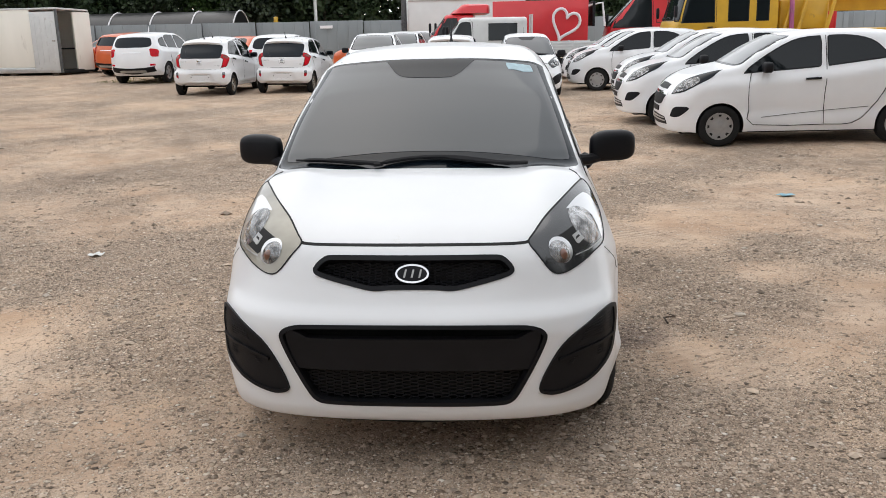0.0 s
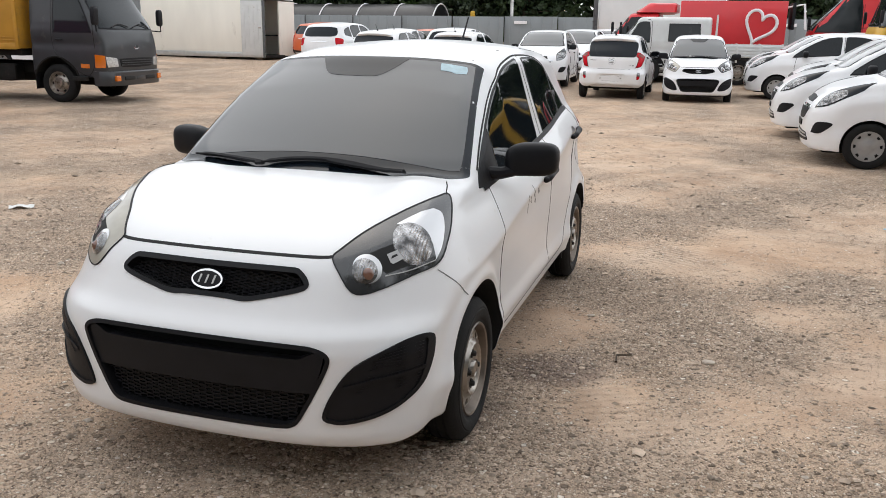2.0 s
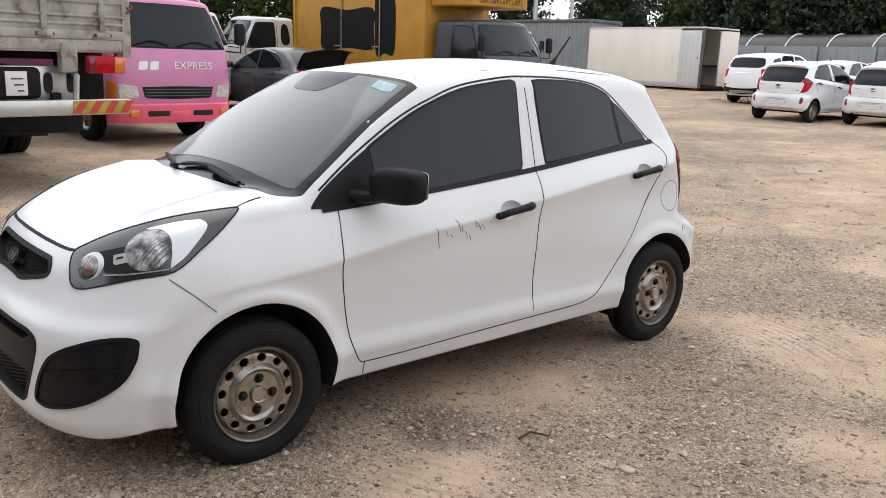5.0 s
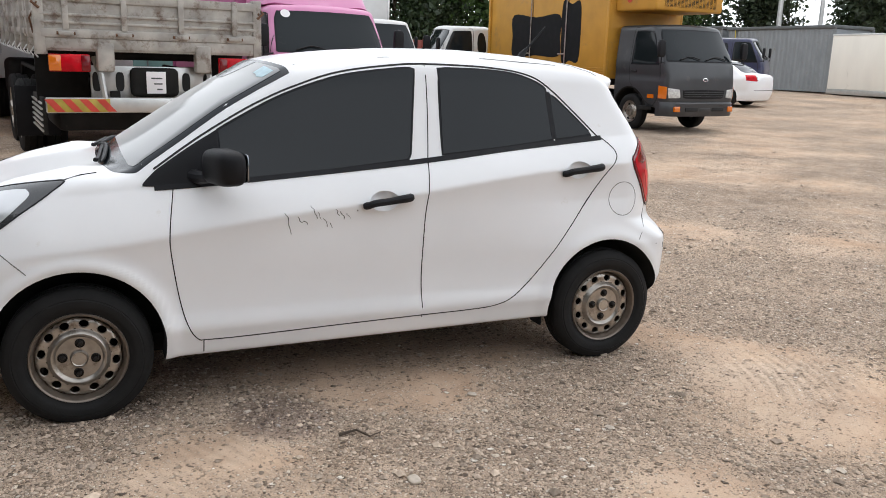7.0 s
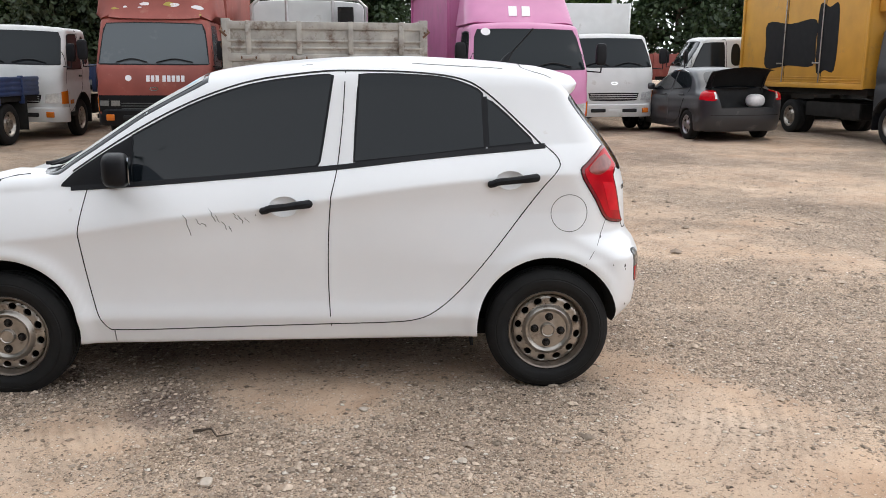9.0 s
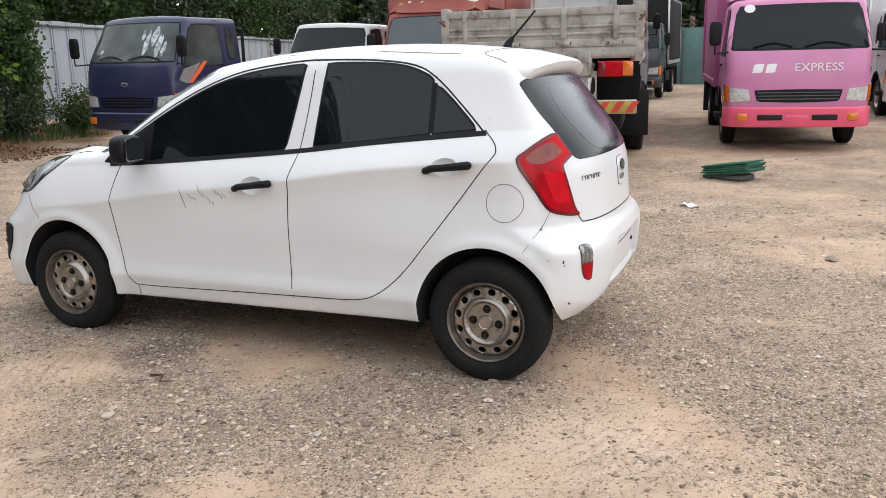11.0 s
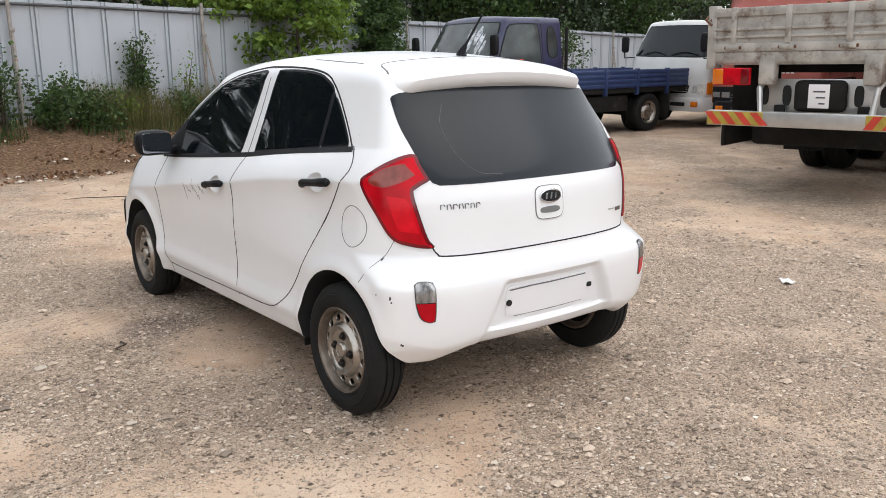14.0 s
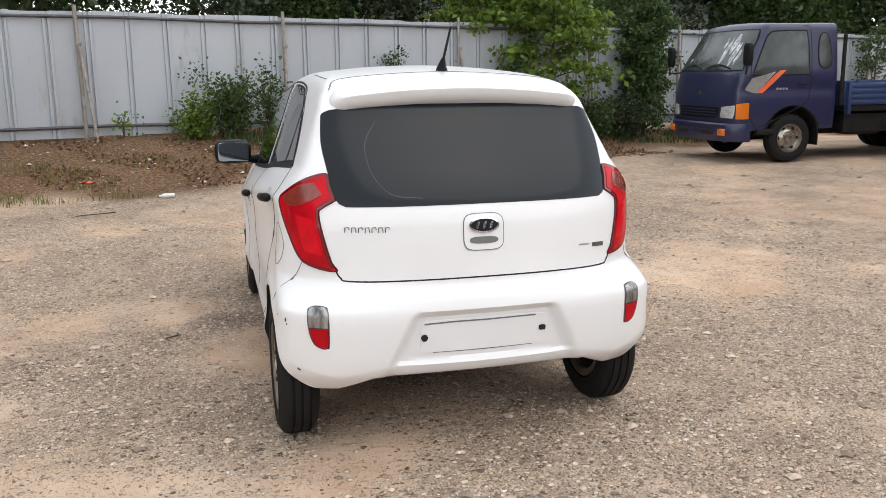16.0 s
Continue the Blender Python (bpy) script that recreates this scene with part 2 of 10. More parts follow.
class Patch:
    """The plane of a direction of view onto a shell: outlines are drawn in it and thrown onto the skin."""

    def __init__(self, shell, way, up=(0, 0, 1)):
        self.s, self.w = shell, np.array(way, float) / np.linalg.norm(way)
        self.r = np.cross(self.w, up)
        self.r /= np.linalg.norm(self.r)
        self.u = np.cross(self.r, self.w)

    def flat(self, pts):
        p = np.array(pts, float)
        return np.stack([p @ self.r, p @ self.u], 1)

    def skin(self, uv, off=0.0):
        start = uv[:, :1] * self.r + uv[:, 1:2] * self.u - 4.5 * self.w + 0.0
        p, hit = self.s.onto(start, self.w, 7.5, 520)
        if not hit.all() and hit.any():
            good = np.flatnonzero(hit)
            for i in np.flatnonzero(~hit):
                p[i] = p[good[np.argmin(((uv[good] - uv[i]) ** 2).sum(1))]]
        return p + off * self.s.normals(p)

    def fill(self, outline, n=28, m=14, off=0.002, back=0.008, turn=0.0):
        """A plate with that closed outline (2D), lying off metres proud of the skin, with an edge that reaches back into it."""
        n, m = max(3, round(n * FINE[0])), max(2, round(m * FINE[0]))
        o = np.asarray(outline, float)
        c, s = math.cos(turn), math.sin(turn)
        rot = np.array([[c, -s], [s, c]])
        q = o @ rot
        a, b = q[:, 0].min(), q[:, 0].max()
        us = (a + b) / 2 - (b - a) / 2 * np.cos(np.linspace(0, math.pi, n + 1)) * 0.9995
        rows = []
        for u in us:
            v = []
            for p1, p2 in zip(q, np.roll(q, -1, 0)):
                if (p1[0] - u) * (p2[0] - u) <= 0 and abs(p1[0] - p2[0]) > 1e-9:
                    v.append(p1[1] + (u - p1[0]) / (p2[0] - p1[0]) * (p2[1] - p1[1]))
            rows.append((min(v), max(v)))
        uv = np.array([[u, lo + (hi - lo) * k / m] for u, (lo, hi) in zip(us, rows) for k in range(m + 1)]) @ rot.T
        p = self.skin(uv)
        nn = self.s.normals(p)
        top = p + off * nn
        faces = [(i * (m + 1) + j, (i + 1) * (m + 1) + j, (i + 1) * (m + 1) + j + 1, i * (m + 1) + j + 1) for i in range(n) for j in range(m)]
        rim = [i * (m + 1) for i in range(n + 1)] + [n * (m + 1) + j for j in range(1, m + 1)] + [i * (m + 1) + m for i in range(n - 1, -1, -1)] + [j for j in range(m - 1, 0, -1)]
        v = list(top) + list((p - back * nn)[rim])
        base = len(top)
        for k in range(len(rim)):
            k2 = (k + 1) % len(rim)
            faces.append((rim[k2], rim[k], base + k, base + k2))
        return v, faces

    def ribbon(self, line, width, off=0.0015, back=0.004, closed=False):
        """A narrow strip along a line (2D) on the skin."""
        l = np.asarray(line, float)
        if FINE[0] < 0.6 and len(l) > 12:
            l = l[::2] if closed else np.concatenate([l[:-1:2], l[-1:]])
        d = np.gradient(l, axis=0) if not closed else (np.roll(l, -1, 0) - np.roll(l, 1, 0))
        d /= np.linalg.norm(d, axis=1, keepdims=True) + 1e-12
        nrm = np.stack([-d[:, 1], d[:, 0]], 1)
        a, b = self.skin(l + nrm * width / 2), self.skin(l - nrm * width / 2)
        na, nb = self.s.normals(a), self.s.normals(b)
        v = np.concatenate([a + off * na, b + off * nb, a - back * na, b - back * nb])
        n = len(l)
        faces = []
        for i in range(n if closed else n - 1):
            j = (i + 1) % n
            faces += [(i, j, n + j, n + i), (2 * n + i, 2 * n + j, j, i), (n + i, n + j, 3 * n + j, 3 * n + i)]
        return list(v), faces


def plate(name, patch, outline, mat, parent, label="", smooth=True, **kw):
    v, f = patch.fill(outline, **kw)
    return link(name, mesh_from(name, v, f, [mat], smooth, 50), parent, label)


def strip(name, patch, line, width, mat, parent, label="", **kw):
    v, f = patch.ribbon(line, width, **kw)
    return link(name, mesh_from(name, v, f, [mat], True, 50), parent, label)


def cut(me, cutters):
    """A copy of a mesh with the cutter meshes, which lie apart from one another, taken out of it."""
    verts, faces, which, mats = [], [], [], []
    for c in cutters:
        m = c.materials[0]
        if m not in mats:
            mats.append(m)
        k = len(verts)
        verts += [tuple(v.co) for v in c.vertices]
        for p in c.polygons:
            faces.append(tuple(k + i for i in p.vertices))
            which.append(mats.index(m))
    all_cutters = mesh_from("cutter", verts, faces, mats, False, fmats=which)
    ob, co = new("cutting", me), new("cutter", all_cutters)
    mod = ob.modifiers.new("cut", "BOOLEAN")
    mod.operation, mod.object, mod.solver, mod.material_mode = "DIFFERENCE", co, "EXACT", "TRANSFER"
    bpy.context.view_layer.update()
    res = bpy.data.meshes.new_from_object(ob.evaluated_get(bpy.context.evaluated_depsgraph_get()))
    for o in (ob, co):
        bpy.data.objects.remove(o)
    res.polygons.foreach_set("use_smooth", [True] * len(res.polygons))
    res.set_sharp_from_angle(angle=radians(32))
    return res


def prism(outline, axis, a, b, mat):
    """A straight block with a 2D outline, from a to b along x, y or z."""
    o = [tuple(p) for p in outline]
    n = len(o)
    place = {"x": lambda p, t: (t, p[0], p[1]), "y": lambda p, t: (p[0], t, p[1]), "z": lambda p, t: (p[0], p[1], t)}[axis]
    v = [place(p, a) for p in o] + [place(p, b) for p in o]
    f = [tuple(range(n)), tuple(range(2 * n - 1, n - 1, -1))] + [(i, n + i, n + (i + 1) % n, (i + 1) % n) for i in range(n)]
    bm = bmesh.new()
    vs = [bm.verts.new(p) for p in v]
    for k in f:
        bm.faces.new([vs[i] for i in k])
    bmesh.ops.recalc_face_normals(bm, faces=bm.faces)
    me = bpy.data.meshes.new("block")
    bm.to_mesh(me)
    bm.free()
    me.materials.append(mat)
    return me

# ---- the small hatchback: body shape ----
def hatch_shape():
    top = curve((-0.80, 0.66), (-0.62, 0.755), (-0.55, 0.800), (-0.40, 0.858), (-0.20, 0.908), (0.0, 0.945), (0.10, 0.968), (0.18, 1.020), (0.45, 1.196), (0.70, 1.345), (0.82, 1.408),
                (0.955, 1.434), (1.234, 1.465), (1.53, 1.482), (1.75, 1.484), (2.0, 1.475), (2.25, 1.455), (2.45, 1.420), (2.55, 1.392), (2.62, 1.35), (2.9, 1.15))
    nose = curve((0.0, -0.50), (0.10, -0.62), (0.18, -0.685), (0.25, -0.712), (0.50, -0.717), (0.555, -0.706), (0.61, -0.660), (0.66, -0.632), (0.71, -0.608), (0.76, -0.580), (0.80, -0.548), (0.84, -0.50), (0.90, -0.38), (1.0, -0.1), (1.6, 0.9))
    tail = curve((0.0, 2.55), (0.20, 2.70), (0.28, 2.80), (0.36, 2.855), (0.44, 2.868), (0.56, 2.875), (0.63, 2.862), (0.68, 2.832), (0.72, 2.826), (0.89, 2.812), (0.97, 2.792), (1.0, 2.778), (1.28, 2.552), (1.335, 2.512), (1.40, 2.45), (1.6, 2.2))
    crease = curve((-0.8, 0.62), (0.14, 0.697), (0.354, 0.726), (0.67, 0.773), (1.12, 0.824), (1.42, 0.867), (1.825, 0.923), (2.33, 0.965), (2.9, 0.985))
    belt = curve((-0.8, 0.86), (0.0, 0.885), (0.3, 0.905), (1.04, 0.965), (1.45, 0.997), (1.855, 1.044), (2.357, 1.09), (2.9, 1.12))

    def f(x, y, z):
        x, y, z = np.broadcast_arrays(np.abs(x), y, z)
        zc, zb = crease(y), belt(y)
        low = curve((0.0, 0.66), (0.20, 0.720), (0.255, 0.736), (0.30, 0.748), (0.345, 0.760), (0.42, 0.748), (0.52, 0.743), (0.62, 0.750), (0.75, 0.763))(z)
        fade = np.clip((z - 0.40) / 0.3, 0, 1)
        a = np.clip((z - (zc - 0.12)) / 0.12, 0, 1)
        side = low * (1 - fade) + fade * (0.757 + 0.014 * a * a)
        up = np.clip((z - zc) / np.maximum(zb - zc, 0.05), 0, 1)
        over = 0.771 - 0.089 * up**1.25
        w = np.clip((z - zc) / 0.024 + 0.5, 0, 1)
        side = side * (1 - w) + over * w
        g = np.clip((z - zb) / np.maximum(1.40 - zb, 0.1), 0, 1.3)
        side = np.where(z > zb, 0.682 - 0.142 * g - 0.012 * g * (1 - g), side)
        side = side - 0.05 * np.clip((y - 2.1) / 0.8, 0, 1) ** 2 * np.clip((z - 0.75) / 0.3, 0, 1) - 0.035 * np.clip((0.2 - y) / 0.7, 0, 1) ** 2
        taper = np.clip((y - 1.6) / 0.7, 0, 1)
        side = side - 0.034 * taper * taper * (3 - 2 * taper) * np.interp(z, (0.58, 0.80, 1.10, 1.35), (0.0, 1.0, 1.0, 0.4))
        side = side - 0.022 * np.clip((0.9 - y) / 0.8, 0, 1) * np.clip((z - 1.05) / 0.25, 0, 1)
        for wy in (0.0, 2.375):
            r = np.hypot(y - wy, z - 0.30)
            side = side + (0.022 if wy == 0 else 0.014) * np.exp(-(((r - 0.325) / 0.035) ** 2)) * (z < 0.75)
        fw = x - side
        shift = 0.30 * np.clip((y - 0.0) / 0.15, 0, 1) * np.clip((1.25 - y) / 0.35, 0, 1)
        ye = y - shift * x * x
        t = top(ye) - 0.15 * x * x * np.clip((y - 0.6) / 0.4, 0, 1) + 0.03 * np.exp(-(((x - 0.50) / 0.10) ** 2)) * np.clip((0.2 - y) / 0.2, 0, 1) * np.clip((y + 0.5) / 0.3, 0, 1)
        slope = (top(ye + 0.01) - top(ye - 0.01)) / 0.02
        ft = (z - t) / np.sqrt(1 + slope * slope)
        k6 = np.interp(z, (0.5, 0.8), (1.2, 2.3))
        yn = nose(z) + 0.17 * x * x + k6 * x**6
        sn = (nose(z + 0.01) - nose(z - 0.01)) / 0.02
        ff = (yn - y) / np.sqrt(1 + np.minimum(sn * sn, 4))
        q = np.interp(z, (0.60, 0.70, 1.0, 1.25, 1.35), (0.0, 1.0, 1.0, 0.5, 0.2))
        yr = tail(z) - (0.12 + 0.08 * q) * x * x - (0.6 + 0.7 * q) * x**6
        # the recess of the number plate
        e1, e2 = np.clip((0.292 - x + (0.575 - z) * 0.46) / 0.055, 0, 1), np.clip((0.592 - z) / 0.028, 0, 1)
        plate_in = e1 * e1 * (3 - 2 * e1) * e2 * e2 * (3 - 2 * e2) * (0.45 + 0.55 * np.clip((z - 0.382) / 0.016, 0, 1))
        yr = yr - 0.034 * plate_in
        # below the crease that sweeps down to the corners the bumper turns in
        fold = np.interp(x, (0.0, 0.36, 0.55, 0.68, 0.80), (0.386, 0.388, 0.346, 0.384, 0.43))
        under = np.clip((fold - z) / 0.05, 0, 1.4)
        yr = yr - 0.014 * under
        # the shoulder under the tail lamps
        st = (tail(z + 0.01) - tail(z - 0.01)) / 0.02
        fr = (y - yr) / np.sqrt(1 + np.minimum(st * st, 4))
        zf = np.interp(y, (-0.8, -0.55, -0.3, 0.3, 2.0, 2.6, 2.75, 2.9), (0.19, 0.185, 0.20, 0.215, 0.235, 0.268, 0.275, 0.285))
        zf = zf + np.where(y > 2.6, 0.052 * np.clip((0.54 - x) / 0.12, 0, 1), 0)
        fb = zf - z
        d = smax(fw, ft, np.interp(y, (0.1, 0.4, 2.0, 2.4), (0.05, 0.085, 0.10, 0.06)))
        d = smax(d, ff, 0.055)
        d = smax(d, fr, 0.045)
        return smax(d, fb, 0.02)
    return Shell(f, (0.25, 2.15), (-0.9, -0.85, 0.05), (0.9, 3.0, 1.6))


HATCH = hatch_shape()
SIDE_L, SIDE_R = Patch(HATCH, (-1, 0, 0)), Patch(HATCH, (1, 0, 0))
FRONT, REAR, ABOVE = Patch(HATCH, (0, 1, 0)), Patch(HATCH, (0, -1, 0)), Patch(HATCH, (0, 0.0, -1), up=(0, 1, 0))


def ring(cy, cz, r, n=56):
    return [(cy + r * math.cos(2 * math.pi * k / n), cz + r * math.sin(2 * math.pi * k / n)) for k in range(n)]


# ---- the hatchback: its parts ----
def mirror_uv(o):
    return [(-a, b) for a, b in o]


def flank(fn, s):
    """For the side s (1: +x, -1: -x): the patch, and an outline in (y, z) turned for it."""
    return (SIDE_L, lambda o: [tuple(p) for p in o]) if s > 0 else (SIDE_R, lambda o: mirror_uv(o))


def slanted(s, shell):
    return Patch(shell, (-0.55 * s, 0.75, -0.3))


def grow(outline, d):
    """An outline widened by d all round."""
    o = np.array(outline, float)
    t = np.roll(o, -1, 0) - np.roll(o, 1, 0)
    t /= np.linalg.norm(t, axis=1, keepdims=True) + 1e-12
    n = np.stack([t[:, 1], -t[:, 0]], 1)
    area = 0.5 * np.sum(o[:, 0] * np.roll(o[:, 1], -1) - np.roll(o[:, 0], -1) * o[:, 1])
    return o + n * d * (1 if area > 0 else -1)


FRONT_GLASS = smooth_line([(0.56, 0.928), (0.557, 1.122), (0.707, 1.203), (0.828, 1.261), (0.977, 1.316), (1.129, 1.354), (1.338, 1.381), (1.418, 1.386), (1.362, 1.003), (0.95, 0.960)], 5, True, (0, 1, 7, 8))
REAR_GLASS = smooth_line([(1.541, 1.389), (1.752, 1.387), (1.925, 1.372), (2.04, 1.335), (2.080, 1.308), (2.088, 1.082), (1.855, 1.055), (1.52, 1.022)], 5, True, (0, 4, 5, 7))
QUARTER = smooth_line([(2.103, 1.288), (2.18, 1.222), (2.245, 1.160), (2.304, 1.103), (2.108, 1.083)], 4, True, (0, 3, 4))
SAIL = smooth_line([(0.258, 0.912), (0.262, 0.925), (0.310, 0.972), (0.43, 1.052), (0.552, 1.125), (0.556, 0.925), (0.40, 0.908)], 4, True, (0, 2, 4, 5))
DRIP = smooth_line([(0.302, 0.975), (0.43, 1.063), (0.556, 1.142), (0.709, 1.227), (0.879, 1.302), (1.08, 1.365), (1.346, 1.402), (1.515, 1.409), (1.789, 1.402), (1.985, 1.376), (2.099, 1.318), (2.238, 1.194), (2.352, 1.082)], 5)
BELT = smooth_line([(0.30, 0.905), (0.56, 0.921), (1.04, 0.960), (1.45, 0.997), (1.855, 1.043), (2.357, 1.088)], 6)
SEAMS = [
    ([(0.370, 0.905), (0.346, 0.748), (0.347, 0.658), (0.372, 0.474), (0.40, 0.36), (0.438, 0.296), (0.48, 0.288), (0.66, 0.289), (1.02, 0.300), (1.41, 0.310), (1.66, 0.316), (1.78, 0.328),
      (1.87, 0.365), (1.977, 0.455), (2.116, 0.621), (2.33, 0.90), (2.405, 0.99), (2.415, 1.02), (2.40, 1.05), (2.357, 1.09)], 0.0042, GAP),
    ([(1.477, 1.405), (1.466, 1.2), (1.445, 0.997), (1.424, 0.89), (1.420, 0.86), (1.408, 0.72), (1.402, 0.50), (1.410, 0.30)], 0.0042, GAP),
    ([(-0.30, 0.725), (-0.235, 0.67), (-0.165, 0.605)], 0.004, GAP_SOFT),
    ([(0.461, 0.287), (0.461, 0.218)], 0.005, GAP_SOFT),
    ([(2.645, 0.775), (2.605, 0.685), (2.535, 0.575)], 0.0022, GAP_SOFT),
    ([(0.27, 0.985), (0.235, 1.00)], 0.004, GAP_SOFT),
]
HEADLAMP = [(0.640, -0.020, 0.932), (0.675, -0.100, 0.873), (0.693, -0.190, 0.813), (0.690, -0.284, 0.748), (0.636, -0.392, 0.726), (0.577, -0.481, 0.703), (0.520, -0.535, 0.687), (0.478, -0.550, 0.697), (0.434, -0.538, 0.749), (0.401, -0.512, 0.790), (0.417, -0.474, 0.814), (0.470, -0.375, 0.861), (0.545, -0.220, 0.905), (0.610, -0.075, 0.931)]
FOG = [(0.708, 0.548), (0.718, 0.525), (0.716, 0.462), (0.700, 0.390), (0.656, 0.340), (0.595, 0.307), (0.516, 0.288), (0.466, 0.288), (0.432, 0.311), (0.468, 0.400), (0.530, 0.482), (0.628, 0.536), (0.678, 0.552)]
LOWER_GRILLE = [(0.455, 0.495), (0.448, 0.515), (0.422, 0.530), (0.370, 0.540), (0.0, 0.546), (-0.370, 0.540), (-0.422, 0.530), (-0.448, 0.515), (-0.455, 0.495), (-0.418, 0.410), (-0.354, 0.290), (-0.335, 0.273), (-0.305, 0.263), (0.0, 0.266), (0.305, 0.263), (0.335, 0.273), (0.354, 0.290), (0.418, 0.410)]
UPPER_GRILLE = [(0.346, 0.707), (0.334, 0.728), (0.310, 0.748), (0.290, 0.753), (0.0, 0.752), (-0.290, 0.753), (-0.310, 0.748), (-0.334, 0.728), (-0.346, 0.707), (-0.310, 0.693), (-0.20, 0.668), (-0.135, 0.655), (-0.08, 0.662), (0.08, 0.662), (0.135, 0.655), (0.20, 0.668), (0.310, 0.693)]
TAIL_LAMP = [(0.716, 2.514, 0.972), (0.684, 2.543, 1.018), (0.615, 2.594, 1.064), (0.549, 2.630, 1.081), (0.541, 2.661, 1.043), (0.528, 2.700, 0.990), (0.575, 2.682, 0.962), (0.588, 2.678, 0.938), (0.570, 2.708, 0.830), (0.552, 2.724, 0.765), (0.536, 2.736, 0.736), (0.600, 2.690, 0.741), (0.655, 2.633, 0.768), (0.688, 2.584, 0.850)]
TAIL_TURN = [(0.690, 2.535, 0.985), (0.640, 2.575, 1.030), (0.580, 2.612, 1.045), (0.562, 2.655, 1.005), (0.620, 2.635, 0.978), (0.665, 2.580, 0.962)]
REAR_SCREEN = [(0.545, 1.275), (0.535, 1.297), (0.469, 1.312), (0.2, 1.325), (0.0, 1.327), (-0.2, 1.325), (-0.469, 1.312), (-0.535, 1.297), (-0.548, 1.27), (-0.556, 1.19), (-0.549, 1.115), (-0.530, 0.998), (-0.505, 0.973), (-0.46, 0.968), (0.0, 0.970), (0.46, 0.968), (0.505, 0.973), (0.530, 0.998), (0.549, 1.115), (0.556, 1.19)]
REAR_FOG = [(0.653, 0.600), (0.640, 0.615), (0.620, 0.620), (0.590, 0.617), (0.583, 0.600), (0.582, 0.480), (0.590, 0.467), (0.608, 0.466), (0.636, 0.485), (0.652, 0.540)]


def soften(outline, times=3):
    """An outline with its corners cut again and again until they are round."""
    o = np.array(outline, float)
    for _ in range(times):
        q = np.roll(o, -1, 0)
        o = np.stack([0.75 * o + 0.25 * q, 0.25 * o + 0.75 * q], 1).reshape(-1, 2)
    return o


def hex_mesh(name, inside, depth, pitch, mat, parent, label, patch):
    """The honeycomb behind a grille opening: one bar a cell edge, bent to the skin and set back."""
    bars, seen = bmesh.new(), set()
    o = np.array(inside)
    lo, hi = o.min(0), o.max(0)
    sx, sz = pitch * 1.5, pitch * 0.75

    def within(p):
        c = False
        for a, b in zip(o, np.roll(o, -1, 0)):
            if (a[1] > p[1]) != (b[1] > p[1]) and p[0] < (b[0] - a[0]) * (p[1] - a[1]) / (b[1] - a[1]) + a[0]:
                c = not c
        return c
    ends = []
    for i in range(int((hi[0] - lo[0]) / sx) + 3):
        for j in range(int((hi[1] - lo[1]) / (sz / 1.0)) + 3):
            cx, cz = lo[0] + i * sx, lo[1] + j * sz + (sz / 2 if i % 2 else 0)
            pts = [(cx - pitch, cz), (cx - pitch / 2, cz + sz / 2), (cx + pitch / 2, cz + sz / 2), (cx + pitch, cz)]
            for a, b in zip(pts, pts[1:]):
                k = tuple(np.round([(a[0] + b[0]) / 2, (a[1] + b[1]) / 2], 4))
                if k not in seen and within(a) and within(b):
                    seen.add(k)
                    ends.append((a, b))
    pa, pb = patch.skin(np.array([e[0] for e in ends]), -depth), patch.skin(np.array([e[1] for e in ends]), -depth)
    for a, b in zip(pa, pb):
        tube([a, b], 0.0035, 4, bars, caps=False)
    return part(name, bars, mat, parent, label, smooth=False)


def rounded(a, b, n=20, p=2.6):
    """A superellipse with half axes a and b."""
    out = []
    for k in range(n):
        t = 2 * math.pi * k / n
        c, s = math.cos(t), math.sin(t)
        out.append((a * math.copysign(abs(c) ** (2 / p), c), b * math.copysign(abs(s) ** (2 / p), s)))
    return out


def pod(name, centre, half, mat, parent, p=3.4, n=20, label="", bend=None):
    """A rounded box-like body."""
    bm = bmesh.new()
    bmesh.ops.create_uvsphere(bm, u_segments=n, v_segments=n // 2, radius=1)
    for v in bm.verts:
        c = [math.copysign(abs(t) ** (2 / p), t) for t in v.co]
        q = Vector([centre[i] + half[i] * c[i] for i in range(3)])
        v.co = bend(q) if bend else q
    return part(name, bm, mat, parent, label)


def text_mesh(name, words, size, mat, parent, m, depth=0.004, label="", width=1.0, bold=0.0):
    cu = bpy.data.curves.new(name, "FONT")
    cu.body, cu.size, cu.extrude, cu.align_x, cu.align_y, cu.offset = words, size, depth, "CENTER", "CENTER", bold
    ob = new(name, cu)
    bpy.context.view_layer.update()
    me = bpy.data.meshes.new_from_object(ob.evaluated_get(bpy.context.evaluated_depsgraph_get()))
    bpy.data.objects.remove(ob)
    me.materials.append(mat)
    o = link(name, me, parent, label)
    o.matrix_basis = m @ Matrix.Diagonal((width, 1, 1, 1))
    return o


RIM = material("wheel_rim_steel", (0.20, 0.165, 0.135), 0.34, metal=0.6, vary=0.3, scale=18, dirt=(0.10, 0.065, 0.04), dirt_at=0.58, dirt_scale=14)
NUT = material("wheel_nut_steel", (0.024, 0.022, 0.021), 0.38, metal=0.6, vary=0.3, scale=60)


